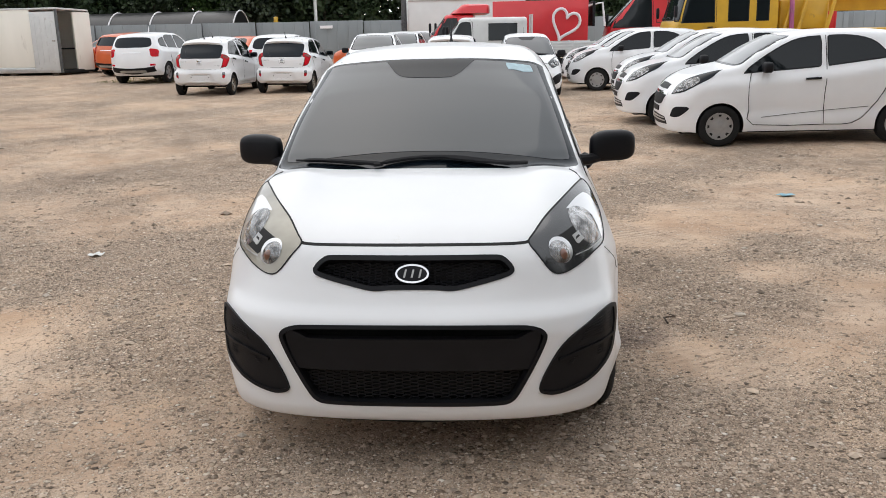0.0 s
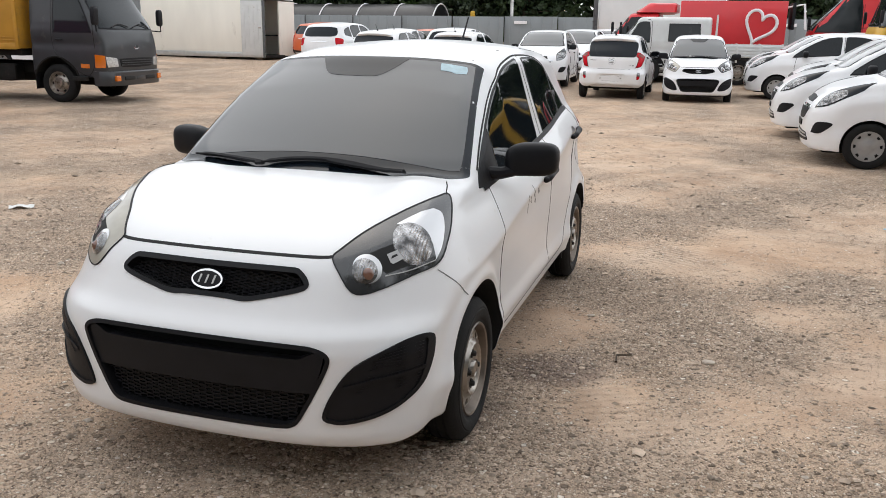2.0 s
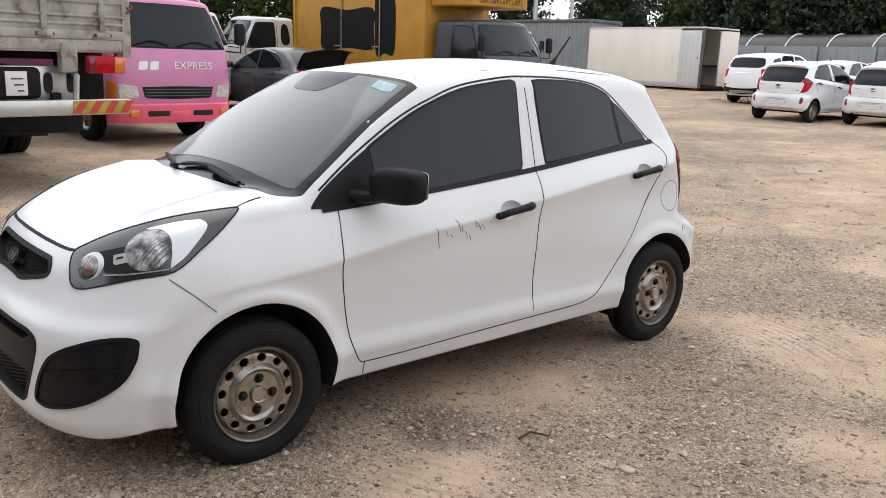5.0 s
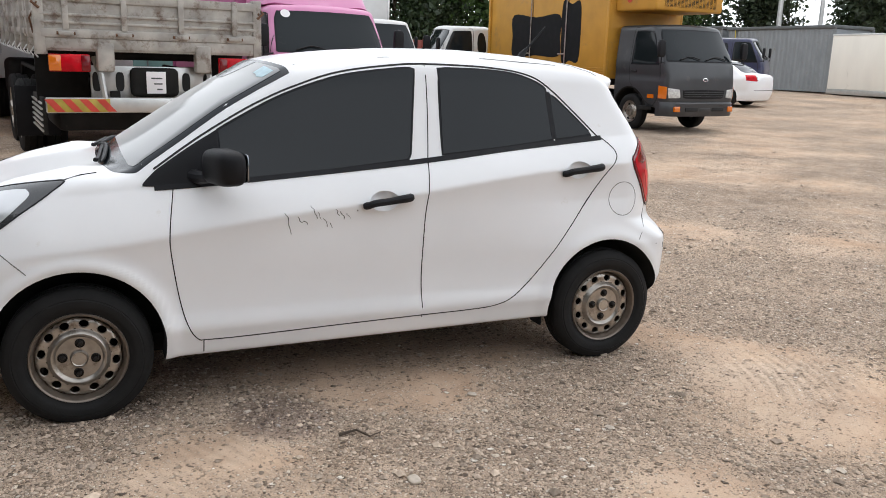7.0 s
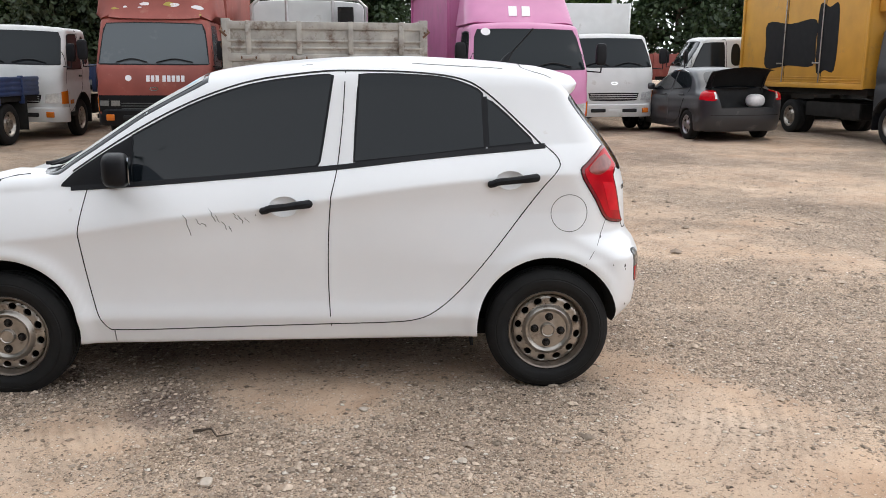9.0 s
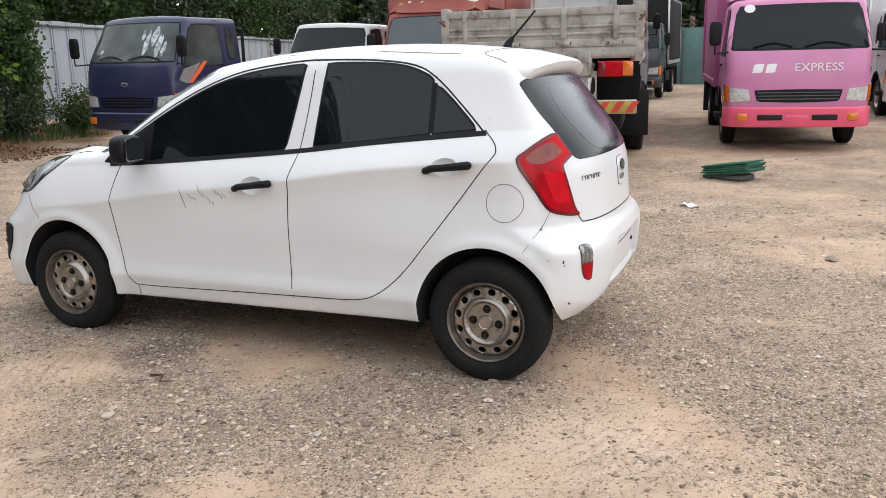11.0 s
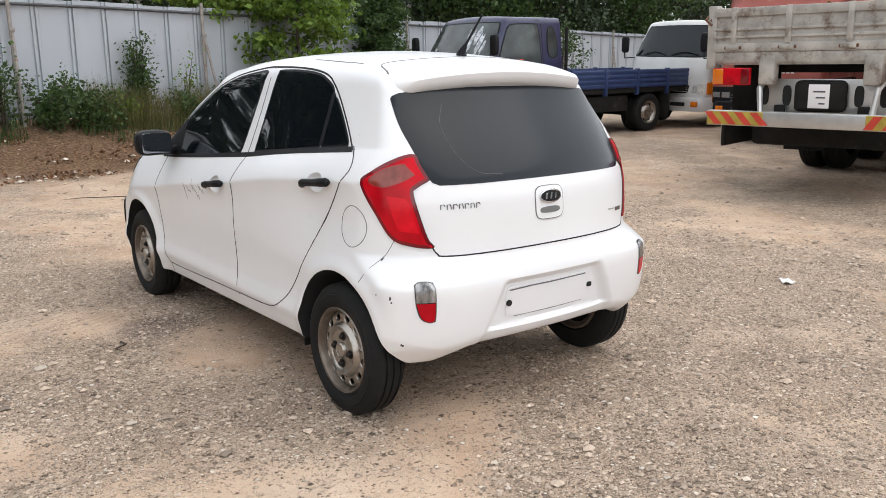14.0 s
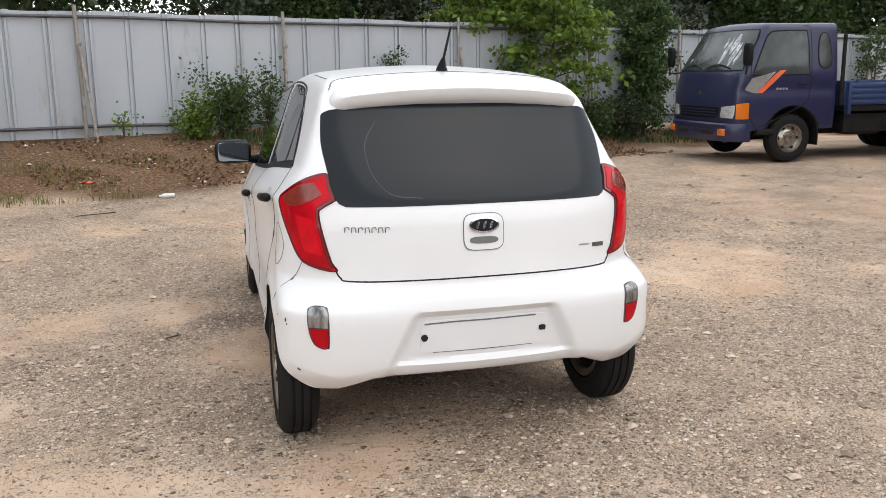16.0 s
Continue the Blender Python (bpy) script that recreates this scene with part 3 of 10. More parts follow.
def steel_wheel_meshes(seg=72):
    """Tyre, rim, disc with its holes, and hub of a pressed steel wheel; the outer face looks to +x, the hub's middle is the origin."""
    R, w = 0.276, 0.074
    tyre = lathe([(-w, 0.182), (-w - 0.006, 0.222), (-w + 0.004, 0.256), (-w + 0.02, 0.270), (-0.045, R), (-0.043, R - 0.007), (-0.037, R - 0.007), (-0.035, R), (-0.012, R + 0.001), (-0.010, R - 0.007), (-0.004, R - 0.007), (-0.002, R + 0.001),
                  (0.020, R + 0.001), (0.022, R - 0.007), (0.028, R - 0.007), (0.030, R), (0.05, R - 0.002), (w - 0.02, 0.270), (w - 0.008, 0.260), (w - 0.003, 0.252), (w + 0.003, 0.240), (w + 0.002, 0.236), (w + 0.006, 0.232), (w + 0.006, 0.212), (w + 0.002, 0.198), (w - 0.002, 0.195), (w - 0.006, 0.180), (w - 0.03, 0.176)], seg, cap=False)
    me_t = bpy.data.meshes.new("tyre")
    tyre.to_mesh(me_t)
    rim = lathe([(-0.06, 0.150), (0.0, 0.156), (0.018, 0.160), (0.035, 0.168), (0.056, 0.175), (0.070, 0.180), (0.074, 0.187), (0.068, 0.191), (0.0, 0.18), (-0.07, 0.185), (-0.075, 0.172), (-0.06, 0.150)], seg, cap=False)
    me_r = bpy.data.meshes.new("rim")
    rim.to_mesh(me_r)
    prof = np.array([(0.058, 0.0), (0.057, 0.030), (0.055, 0.040), (0.057, 0.082), (0.066, 0.090), (0.068, 0.096), (0.064, 0.101), (0.053, 0.107), (0.048, 0.112), (0.047, 0.142), (0.042, 0.150), (0.026, 0.158), (0.010, 0.164)]) + (0.001, 0)
    dv, df = [], []

    def spin(r):
        return float(np.interp(r, prof[:, 1], prof[:, 0]))
    for k in range(12):
        a0 = 2 * math.pi * (k + 0.5) / 12
        cells = []
        for j in range(24):
            t = 2 * math.pi * (j + 0.5) / 24
            u, w = math.cos(t), math.sin(t)
            r1, t1 = 0.131 + 0.0135 * u, 0.0165 * w / 0.131
            g = 1 / max(abs(u), abs(w))
            r2, t2 = 0.131 + 0.0195 * u * g, math.pi / 12 * w * g
            ring = []
            for r, t, dx in ((r2, t2, 0), (0.131 + 0.0155 * u, 0.0190 * w / 0.131, 0), (r1, t1, -0.003), (r1, t1, -0.010)):
                ring.append(len(dv))
                dv.append((spin(r) + dx, r * math.cos(a0 + t), r * math.sin(a0 + t)))
            cells.append(ring)
        for j in range(24):
            p1, p2 = cells[j], cells[(j + 1) % 24]
            df += [(p1[i], p2[i], p2[i + 1], p1[i + 1]) for i in range(3)]
    for lo, hi in ((0.001, 0.1125), (0.1495, 0.164)):
        rs = [lo] + [r for r in prof[:, 1] if lo < r < hi] + [hi]
        base, nn = len(dv), seg
        for r in rs:
            dv += [(spin(r), r * math.cos(2 * math.pi * j / nn), r * math.sin(2 * math.pi * j / nn)) for j in range(nn)]
        df += [(base + i * nn + j, base + i * nn + (j + 1) % nn, base + (i + 1) * nn + (j + 1) % nn, base + (i + 1) * nn + j) for i in range(len(rs) - 1) for j in range(nn)]
    me_d = mesh_from("disc", dv, df, [STEEL], True, 30)
    bmd = bmesh.new()
    bmd.from_mesh(me_d)
    bmesh.ops.remove_doubles(bmd, verts=bmd.verts, dist=0.0006)
    bmesh.ops.recalc_face_normals(bmd, faces=bmd.faces)
    bmd.to_mesh(me_d)
    bmd.free()
    nuts = []
    for k in range(4):
        a = 2 * math.pi * k / 4 + 0.35
        nuts.append(lathe([(0.050, 0.0200), (0.0590, 0.0195), (0.0600, 0.0170), (0.0575, 0.0145), (0.0575, 0.0118), (0.068, 0.0112), (0.073, 0.008), (0.074, 0.0)], 14, at=(0, 0.062 * math.cos(a), 0.062 * math.sin(a))))
    cap = lathe([(0.05, 0.036), (0.068, 0.034), (0.073, 0.030), (0.070, 0.026), (0.0715, 0.0)], 32)
    res = []
    for b in (cap, *nuts):
        bmesh.ops.translate(b, verts=b.verts, vec=(0.001, 0, 0))
        me = bpy.data.meshes.new("hub")
        b.to_mesh(me)
        b.free()
        res.append(me)
    tyre.free(), rim.free()
    back = lathe([(-0.03, 0.02), (-0.03, 0.150), (-0.04, 0.155)], 32)
    me_b = bpy.data.meshes.new("brake_drum")
    back.to_mesh(me_b)
    back.free()
    for me, k in ((me_r, 0.95), (me_d, 1.03), *((q, 0.96) for q in res)):
        me.transform(Matrix.Diagonal((1, k, k, 1)))
    for me, m in ((me_t, RUBBER), (me_r, RIM), (res[0], STEEL), *((q, NUT) for q in res[1:]), (me_b, UNDER)):
        me.materials.append(m)
        me.polygons.foreach_set("use_smooth", [True] * len(me.polygons))
        me.set_sharp_from_angle(angle=radians(40))
    return me_t, me_r, me_d, res[0], res[1:], me_b


WHEEL = steel_wheel_meshes()
FAR_WHEEL = steel_wheel_meshes(24)


def steel_wheel(parent, x, y, z, s, turn=0.0, roll=0.0, scale=1.0, kit=WHEEL):
    """A wheel as one part with its own pieces."""
    m = pose(x, y, z, 0, 0, (0 if s > 0 else 180) + turn) @ pose(0, 0, 0, roll, 0, 0) @ Matrix.Scale(scale, 4)
    w = link("wheel", kit[0], parent, "black rubber tyre on a grey pressed steel rim", m)
    for n, me in (("rim", kit[1]), ("disc", kit[2]), ("hub_cap", kit[3]), ("brake_drum", kit[5])):
        link(n, me, w)
    for me in kit[4]:
        link("wheel_nut", me, w)
    return w


def ellipsoid(c, h, mat):
    bm = bmesh.new()
    bmesh.ops.create_uvsphere(bm, u_segments=24, v_segments=14, radius=1)
    for v in bm.verts:
        v.co = [c[i] + h[i] * v.co[i] for i in range(3)]
    me = bpy.data.meshes.new("scoop")
    bm.to_mesh(me)
    bm.free()
    me.materials.append(mat)
    return me


HANDLES = [((1.122, 0.824), (1.340, 0.852)), ((2.098, 0.934), (2.318, 0.960))]
INNER = material("wheel_arch_liner", (0.012, 0.012, 0.012), 0.9, bump=0.2, bump_scale=90)
GRILLE_DARK = material("grille_dark", (0.006, 0.006, 0.006), 0.7)
FLUTED = material("fluted_reflector", (0.27, 0.27, 0.28), 0.16, metal=0.9, coat=1.0)
_n, _l = FLUTED.node_tree.nodes, FLUTED.node_tree.links
_c, _w, _s, _r, _u = _n.new("ShaderNodeTexCoord"), _n.new("ShaderNodeTexWave"), _n.new("ShaderNodeTexNoise"), _n.new("ShaderNodeValToRGB"), _n.new("ShaderNodeBump")
_w.bands_direction = "X"
for _k, _v in (("Scale", 38.0), ("Distortion", 1.6), ("Detail", 2.0), ("Detail Scale", 9.0)):
    _w.inputs[_k].default_value = _v
_s.inputs["Scale"].default_value, _s.inputs["Detail"].default_value = 24.0, 4.0
_r.color_ramp.elements[0].position, _r.color_ramp.elements[0].color = 0.36, (0.03, 0.03, 0.032, 1)
_r.color_ramp.elements[1].position, _r.color_ramp.elements[1].color = 0.66, (0.62, 0.62, 0.63, 1)
_u.inputs["Strength"].default_value, _u.inputs["Distance"].default_value = 0.9, 0.012
_l.new(_c.outputs["Object"], _w.inputs["Vector"])
_l.new(_c.outputs["Object"], _s.inputs["Vector"])
_l.new(_s.outputs[0], _r.inputs[0])
_l.new(_r.outputs[0], _n["Principled BSDF"].inputs["Base Color"])
_l.new(_w.outputs["Fac"], _u.inputs["Height"])
_l.new(_u.outputs[0], _n["Principled BSDF"].inputs["Normal"])
LAMP_CHROME = material("lamp_chrome", (0.64, 0.64, 0.65), 0.28, metal=0.7, coat=1.0)
DEEP_RED = material("deep_red_lens", (0.16, 0.004, 0.008), 0.12, coat=0.15)
REVERSE = material("reverse_lens", (0.34, 0.34, 0.34), 0.16, metal=0.7, vary=0.75, scale=45, bump=0.8, bump_scale=70, streak=0.3)
TURN_LENS = material("turn_lens", (0.21, 0.034, 0.022), 0.15, coat=0.25, vary=0.35, scale=30)
BRIGHT_RED = material("bright_red_lens", (0.62, 0.008, 0.018), 0.13, spec=0.15, vary=0.15, scale=20)
TURN_BULB = material("turn_bulb", (0.16, 0.07, 0.045), 0.2, coat=1.0)
AMBER_EDGE = material("turn_lens_edge", (0.34, 0.03, 0.025), 0.2)
PALE_LENS = material("pale_beige_lens", (0.33, 0.305, 0.25), 0.30, coat=0.6, vary=0.3, scale=6)
WASH = material("wash_line", (0.06, 0.06, 0.065), 0.5)
HAZE = material("mirror_glass", (0.30, 0.32, 0.35), 0.09, metal=1.0)


def settle(car):
    """The middle of the car lies a little towards -x: its flank, pillars and panes on that side stand further out."""
    for ob in car.children_recursive:
        if ob.type != "MESH" or ob.name.split(".")[0] in WHEEL_PARTS or any(q.name.split(".")[0] in WHEEL_PARTS for q in (ob.parent, ob.parent.parent) if q):
            continue
        n = len(ob.data.vertices)
        co = np.empty(3 * n)
        ob.data.vertices.foreach_get("co", co)
        co = co.reshape(n, 3)
        u = np.clip((co[:, 2] - 0.86) / 0.26, 0, 1) * np.clip((2.3 - co[:, 1]) / 1.1, 0, 1)
        out = (0.010 + 0.030 * u) / 0.58
        w = np.clip(-co[:, 0] / 0.5, 0, 1)
        co[:, 0] *= 1 + out * w * w * (3 - 2 * w)
        ob.data.vertices.foreach_set("co", co.ravel())
        ob.data.update()


WHEEL_PARTS = ("wheel", "steel_wheel", "wing_mirror", "axle")


def build_hatch(m, label, paint=WHITE, plain=False, name="hatchback_car"):
    car = thing(name, m, label, "car")
    FINE[0] = 0.4 if plain else 1.0
    v, f = HATCH.mesh(*((30, 80, 44) if plain else (150, 190, 130)))
    me = mesh_from("body", v, f, [paint, INNER, GRILLE_DARK], True, 60)
    cutters = []
    for cy in (0.0, 2.375):
        for s in (-1, 1):
            a, b = sorted((s * 0.50, s * 1.0))
            cutters.append(prism(ring(cy, 0.290, 0.318), "x", a, b, INNER))
    for s in (-1, 1):
        for (a, b) in HANDLES:
            c = ((a[0] + b[0]) / 2 - 0.012, (a[1] + b[1]) / 2)
            cutters.append(ellipsoid((s * (0.778 if c[0] < 1.6 else 0.752), c[0], c[1]), (0.045, 0.066, 0.050), paint))
    lower, upper = soften(LOWER_GRILLE), soften(UPPER_GRILLE)
    cutters.append(prism([tuple(p) for p in lower], "y", -1.0, -0.625, GRILLE_DARK))
    cutters.append(prism([tuple(p) for p in upper], "y", -1.0, -0.535, GRILLE_DARK))
    body = link("body", cut(me, cutters), car)
    # front: grilles, badge, lamps
    strip("grille_frame", FRONT, upper, 0.015, BLACK, car, "black plastic rim", off=0.004, back=0.03, closed=True)
    hex_mesh("grille_mesh", grow(upper, -0.008), 0.025, 0.035 if plain else 0.014, BLACK, car, "black honeycomb grille", FRONT)
    strip("lower_grille_frame", FRONT, lower, 0.014, BLACK, car, "black plastic rim", off=0.003, back=0.04, closed=True)
    low_mesh = [(0.43, 0.44), (-0.43, 0.44), (-0.335, 0.275), (0.335, 0.275)]
    hex_mesh("lower_grille_mesh", low_mesh, 0.03, 0.04 if plain else 0.018, BLACK, car, "black honeycomb grille", FRONT)
    plate("bumper_bar", FRONT, smooth_line([(0.44, 0.512), (0.405, 0.520), (0.36, 0.498), (0.0, 0.502), (-0.36, 0.498), (-0.405, 0.520), (-0.44, 0.512), (-0.405, 0.385), (0.0, 0.388), (0.405, 0.385)], 3, True, (2, 4, 7, 9)), BLACK, car, "black plastic cross bar", off=-0.004, back=0.04, n=60, m=10)
    lip = [(x, -0.615 + 0.17 * x * x + 1.5 * x**6, 0.178 + 0.02 * abs(x)) for x in np.linspace(-0.60, 0.60, 25)]
    lip_bm = tube(lip, 0.030, 8)
    for v_ in lip_bm.verts:
        v_.co.z = 0.178 + (v_.co.z - 0.178) * 0.75
    part("bumper_lip", lip_bm, BLACK, car, "black plastic lower lip")
    badge = plate("badge", FRONT, [(a - 0.002, b + 0.703) for a, b in rounded(0.058, 0.029, 40, 2)], CHROME, car, "oval chrome badge", off=0.012, back=0.02, n=30, m=10)
    plate("badge_field", FRONT, [(a - 0.002, b + 0.703) for a, b in rounded(0.051, 0.023, 40, 2)], BLACK, badge, off=0.0135, back=0.003, n=30, m=10)
    for dx in (-0.026, 0.0, 0.026):
        plate("badge_bar", FRONT, [(dx - 0.006, 0.703 - 0.012), (dx + 0.001, 0.703 - 0.012), (dx + 0.006, 0.703 + 0.012), (dx - 0.001, 0.703 + 0.012)], SILVER, badge, off=0.0155, back=0.003, n=4, m=2)
    for s in (-1, 1):
        fog = smooth_line([(s * a, b) for a, b in FOG], 4, True)
        pocket = plate("fog_lamp_cover", FRONT, fog, BLACK, car, "black plastic fog lamp blank", off=0.003, back=0.01, n=40, m=16)
        strip("cover_rim", FRONT, grow(fog, -0.006), 0.012, BLACK, pocket, off=0.009, back=0.008, closed=True)
        for k in range(0, 14, 4 if plain else 1):
            t = k / 13
            z = 0.525 - 0.115 * t - (0.012 if t > 0.5 else 0)
            strip("cover_rib", FRONT, [(s * (0.60 - 0.07 * t + 0.01 * abs(math.sin(k))), z - 0.008), (s * 0.65, z), (s * (0.700 - 0.004 * t), z + 0.004)], 0.0035, BLACK, pocket, off=0.0065, back=0.004)
        strip("cover_blade", FRONT, [(s * 0.50, 0.412), (s * 0.58, 0.432), (s * 0.65, 0.443), (s * 0.703, 0.447)], 0.010, BLACK, pocket, off=0.012, back=0.008)
        P = slanted(s, HATCH)
        out = smooth_line(P.flat([(s * x, y, z) for x, y, z in HEADLAMP]), 4, True)
        lampo = plate("headlamp", P, out, LAMP_DARK if s > 0 else PALE_LENS, car, "headlamp with a dark bowl under a clear lens" if s > 0 else "headlamp with a pale beige lens", off=0.002, back=0.01, n=44, m=20)
        strip("lamp_seal", P, out, 0.004, BLACK, lampo, off=0.0035, back=0.006, closed=True)
        def at(*pts, s=s, P=P):
            return P.flat([(s * x, y, z) for x, y, z in pts])

        def dome(name, mid, rx, rz, rise, mat, label=""):
            """A fluted bowl: rings of a round plate, standing out by rise in the middle."""
            dvs, dfs, na, nr = [], [], 32 if FINE[0] > 0.5 else 14, 7 if FINE[0] > 0.5 else 3
            for i in range(nr + 1):
                for j in range(na):
                    t = 2 * math.pi * j / na
                    dvs.append((mid[0] + rx * i / nr * math.cos(t), mid[1] + rz * i / nr * math.sin(t)))
            sk = P.skin(np.array(dvs))
            nor = P.s.normals(sk)
            for i in range(nr + 1):
                q = slice(i * na, (i + 1) * na)
                sk[q] += nor[q] * (0.0035 + rise * (1 - (i / nr) ** 2))
            dfs = [(i * na + j, i * na + (j + 1) % na, (i + 1) * na + (j + 1) % na, (i + 1) * na + j) for i in range(nr) for j in range(na)]
            me = mesh_from(name, sk, dfs, [mat], True, 60)
            return link(name, me, lampo, label)
        cres = smooth_line(at((0.545, -0.315, 0.872), (0.558, -0.288, 0.880), (0.592, -0.209, 0.897), (0.622, -0.151, 0.903), (0.650, -0.140, 0.886), (0.673, -0.180, 0.847), (0.684, -0.240, 0.792), (0.680, -0.291, 0.757), (0.662, -0.275, 0.81), (0.615, -0.27, 0.862)), 4, True, (0, 3, 7))
        plate("reflector_surround", P, cres, LAMP_CHROME, lampo, "bright chromed surround", off=0.003, back=0.002, n=60, m=10)
        wedge = at((0.496, -0.471, 0.798), (0.575, -0.375, 0.828), (0.614, -0.383, 0.779), (0.624, -0.389, 0.757), (0.569, -0.466, 0.741))
        plate("lamp_bridge", P, smooth_line(wedge, 3, True, (0, 1, 3, 4)), GAP, lampo, off=0.0032, back=0.002, n=20, m=10)
        plate("lamp_bracket", P, at((0.556, -0.431, 0.796), (0.585, -0.388, 0.808), (0.602, -0.396, 0.779), (0.576, -0.440, 0.765)), SILVER, lampo, off=0.005, back=0.002, n=8, m=4)
        plate("bracket_slot", P, at((0.566, -0.424, 0.788), (0.580, -0.405, 0.794), (0.583, -0.407, 0.788), (0.568, -0.427, 0.781)), GAP, lampo, off=0.0065, back=0.002, n=4, m=2)
        c1 = at((0.612, -0.335, 0.816))[0]
        refl = dome("reflector", c1, 0.073, 0.074, 0.008, FLUTED, "fluted main beam reflector")
        c2 = at((0.512, -0.497, 0.757))[0]
        dome("turn_lamp_rim", (c2[0] + 0.004 * s, c2[1] + 0.003), 0.048, 0.048, 0.004, LAMP_CHROME)
        dome("turn_lamp", (c2[0] - 0.003 * s, c2[1] - 0.002), 0.043, 0.043, 0.012, FLUTED, "clear turn lamp with an amber bulb")
        dome("turn_bulb", (c2[0] + 0.002 * s, c2[1] - 0.012), 0.024, 0.026, 0.018, TURN_BULB)
        strip("lamp_trim", P, smooth_line(at((0.566, -0.472, 0.735), (0.625, -0.400, 0.742), (0.679, -0.295, 0.756)), 6), 0.004, SILVER, lampo, off=0.005, back=0.003)
    strip("bonnet_gap", FRONT, smooth_line([(-0.412, 0.800), (-0.375, 0.791), (-0.2, 0.790), (0.0, 0.790), (0.2, 0.790), (0.375, 0.791), (0.412, 0.800)], 6), 0.008, GAP, car, off=0.001)
    for s in (-1, 1):
        strip("bonnet_gap", ABOVE, [(s * 0.630, -0.03), (s * 0.612, 0.04), (s * 0.592, 0.095)], 0.004, GAP, car, off=0.003)
    # windscreen with its dark border, mirror tab and permit sticker, wipers
    ws = smooth_line([(0.0, 0.098), (0.30, 0.105), (0.50, 0.128), (0.600, 0.165), (0.640, 0.225), (0.630, 0.29), (0.570, 0.57), (0.519, 0.835), (0.504, 0.868), (0.30, 0.832), (0.0, 0.802), (-0.30, 0.832), (-0.504, 0.868), (-0.519, 0.835), (-0.570, 0.57), (-0.630, 0.29), (-0.640, 0.225), (-0.600, 0.165), (-0.50, 0.128), (-0.30, 0.105)], 4, True)
    screen = plate("windscreen_border", ABOVE, ws, BLACK_GLASS, car, "black-edged windscreen", off=0.001, back=0.012, n=60, m=30)
    inner = smooth_line([(0.0, 0.190), (0.30, 0.196), (0.50, 0.210), (0.582, 0.226), (0.600, 0.270), (0.543, 0.56), (0.494, 0.800), (0.474, 0.838), (0.30, 0.806), (0.0, 0.780), (-0.30, 0.806), (-0.474, 0.838), (-0.494, 0.800), (-0.543, 0.56), (-0.600, 0.270), (-0.582, 0.226), (-0.50, 0.210), (-0.30, 0.196)], 4, True)
    pane = plate("pane", ABOVE, inner, GLASS_FRONT, screen, "grey windscreen glass", off=0.0025, back=0.002, n=60, m=34)
    plate("mirror_tab", ABOVE, smooth_line([(-0.235, 0.798), (-0.205, 0.735), (-0.165, 0.675), (-0.10, 0.655), (0.05, 0.650), (0.10, 0.670), (0.14, 0.720), (0.185, 0.794)], 4, True, (0, 7)), BLACK_GLASS, screen, off=0.004, back=0.002, n=30, m=12)
    if not plain:
        plate("permit_sticker", ABOVE, [(0.338, 0.800), (0.462, 0.815), (0.468, 0.765), (0.425, 0.748), (0.395, 0.755), (0.345, 0.750)], STICKER, screen, "pale blue paper permit", off=0.0042, back=0.001, n=10, m=4)
    for line in ([(-0.555, 0.215), (-0.45, 0.185), (-0.34, 0.155), (-0.22, 0.115)], [(-0.235, 0.118), (-0.10, 0.142), (0.08, 0.150), (0.25, 0.140), (0.42, 0.115)]):
        l = smooth_line(line, 6)
        p = ABOVE.skin(l, 0.014)
        wiper = part("wiper", tube(p, [0.005] * 3 + [0.0095] * (len(p) - 6) + [0.005] * 3, 6), BLACK, car, "black wiper blade")
        q = ABOVE.skin(smooth_line([(l[len(l) // 2][0], l[len(l) // 2][1] - 0.01), (l[-1][0] * 0.9, l[-1][1] - 0.008), (l[-1][0], l[-1][1] - 0.02)], 4), 0.022)
        part("wiper_arm", tube(q, 0.009, 6), BLACK, wiper)
    # sides
    for s in (-1, 1):
        P, o = flank(None, s)
        for nm, g in (("front_window", FRONT_GLASS), ("rear_window", REAR_GLASS), ("quarter_window", QUARTER)):
            w = plate(nm, P, o(grow(g, 0.009)), BLACK, car, "dark tinted side window", off=0.0015, back=0.008, n=50, m=18)
            plate("pane", P, o(grow(g, -0.001)), TINT, w, off=0.0032, back=0.003, n=50, m=18)
        strip("window_bar", P, o([(2.089, 1.298), (2.093, 1.20), (2.098, 1.082)]), 0.026, BLACK, car, off=0.0034)
        plate("mirror_sail", P, o(SAIL), BLACK, car, off=0.003, back=0.008, n=30, m=10)
        strip("roof_gap", P, o(DRIP), 0.007, GAP, car, off=0.0014)
        strip("belt_trim", P, o(BELT), 0.020, BLACK, car, "black rubber window seal", off=0.004)
        for pts, wd, mt in SEAMS:
            strip("door_gap", P, o(smooth_line(pts, 4)), wd, mt, car, off=0.0012)
        strip("roof_ditch", ABOVE, [(s * 0.455, 0.90), (s * 0.47, 1.3), (s * 0.475, 1.8), (s * 0.475, 2.18)], 0.006, GAP_SOFT, car, off=0.0012)
        for (a, b) in HANDLES:
            pts = [(a[0], a[1] - 0.004), (a[0] + 0.02, a[1] - 0.002), (a[0] + 0.045, a[1] + 0.008), ((a[0] + b[0]) / 2, (a[1] + b[1]) / 2 + 0.001), (b[0] - 0.06, b[1] - 0.006), (b[0] - 0.02, b[1] - 0.002), (b[0], b[1])]
            sk = P.skin(np.array(o(smooth_line(pts, 4))))
            sk[:, 0] += s * np.interp(np.linspace(0, 1, len(sk)), (0, 0.18, 0.3, 0.75, 0.85, 1), (0.006, 0.016, 0.026, 0.026, 0.02, 0.008))
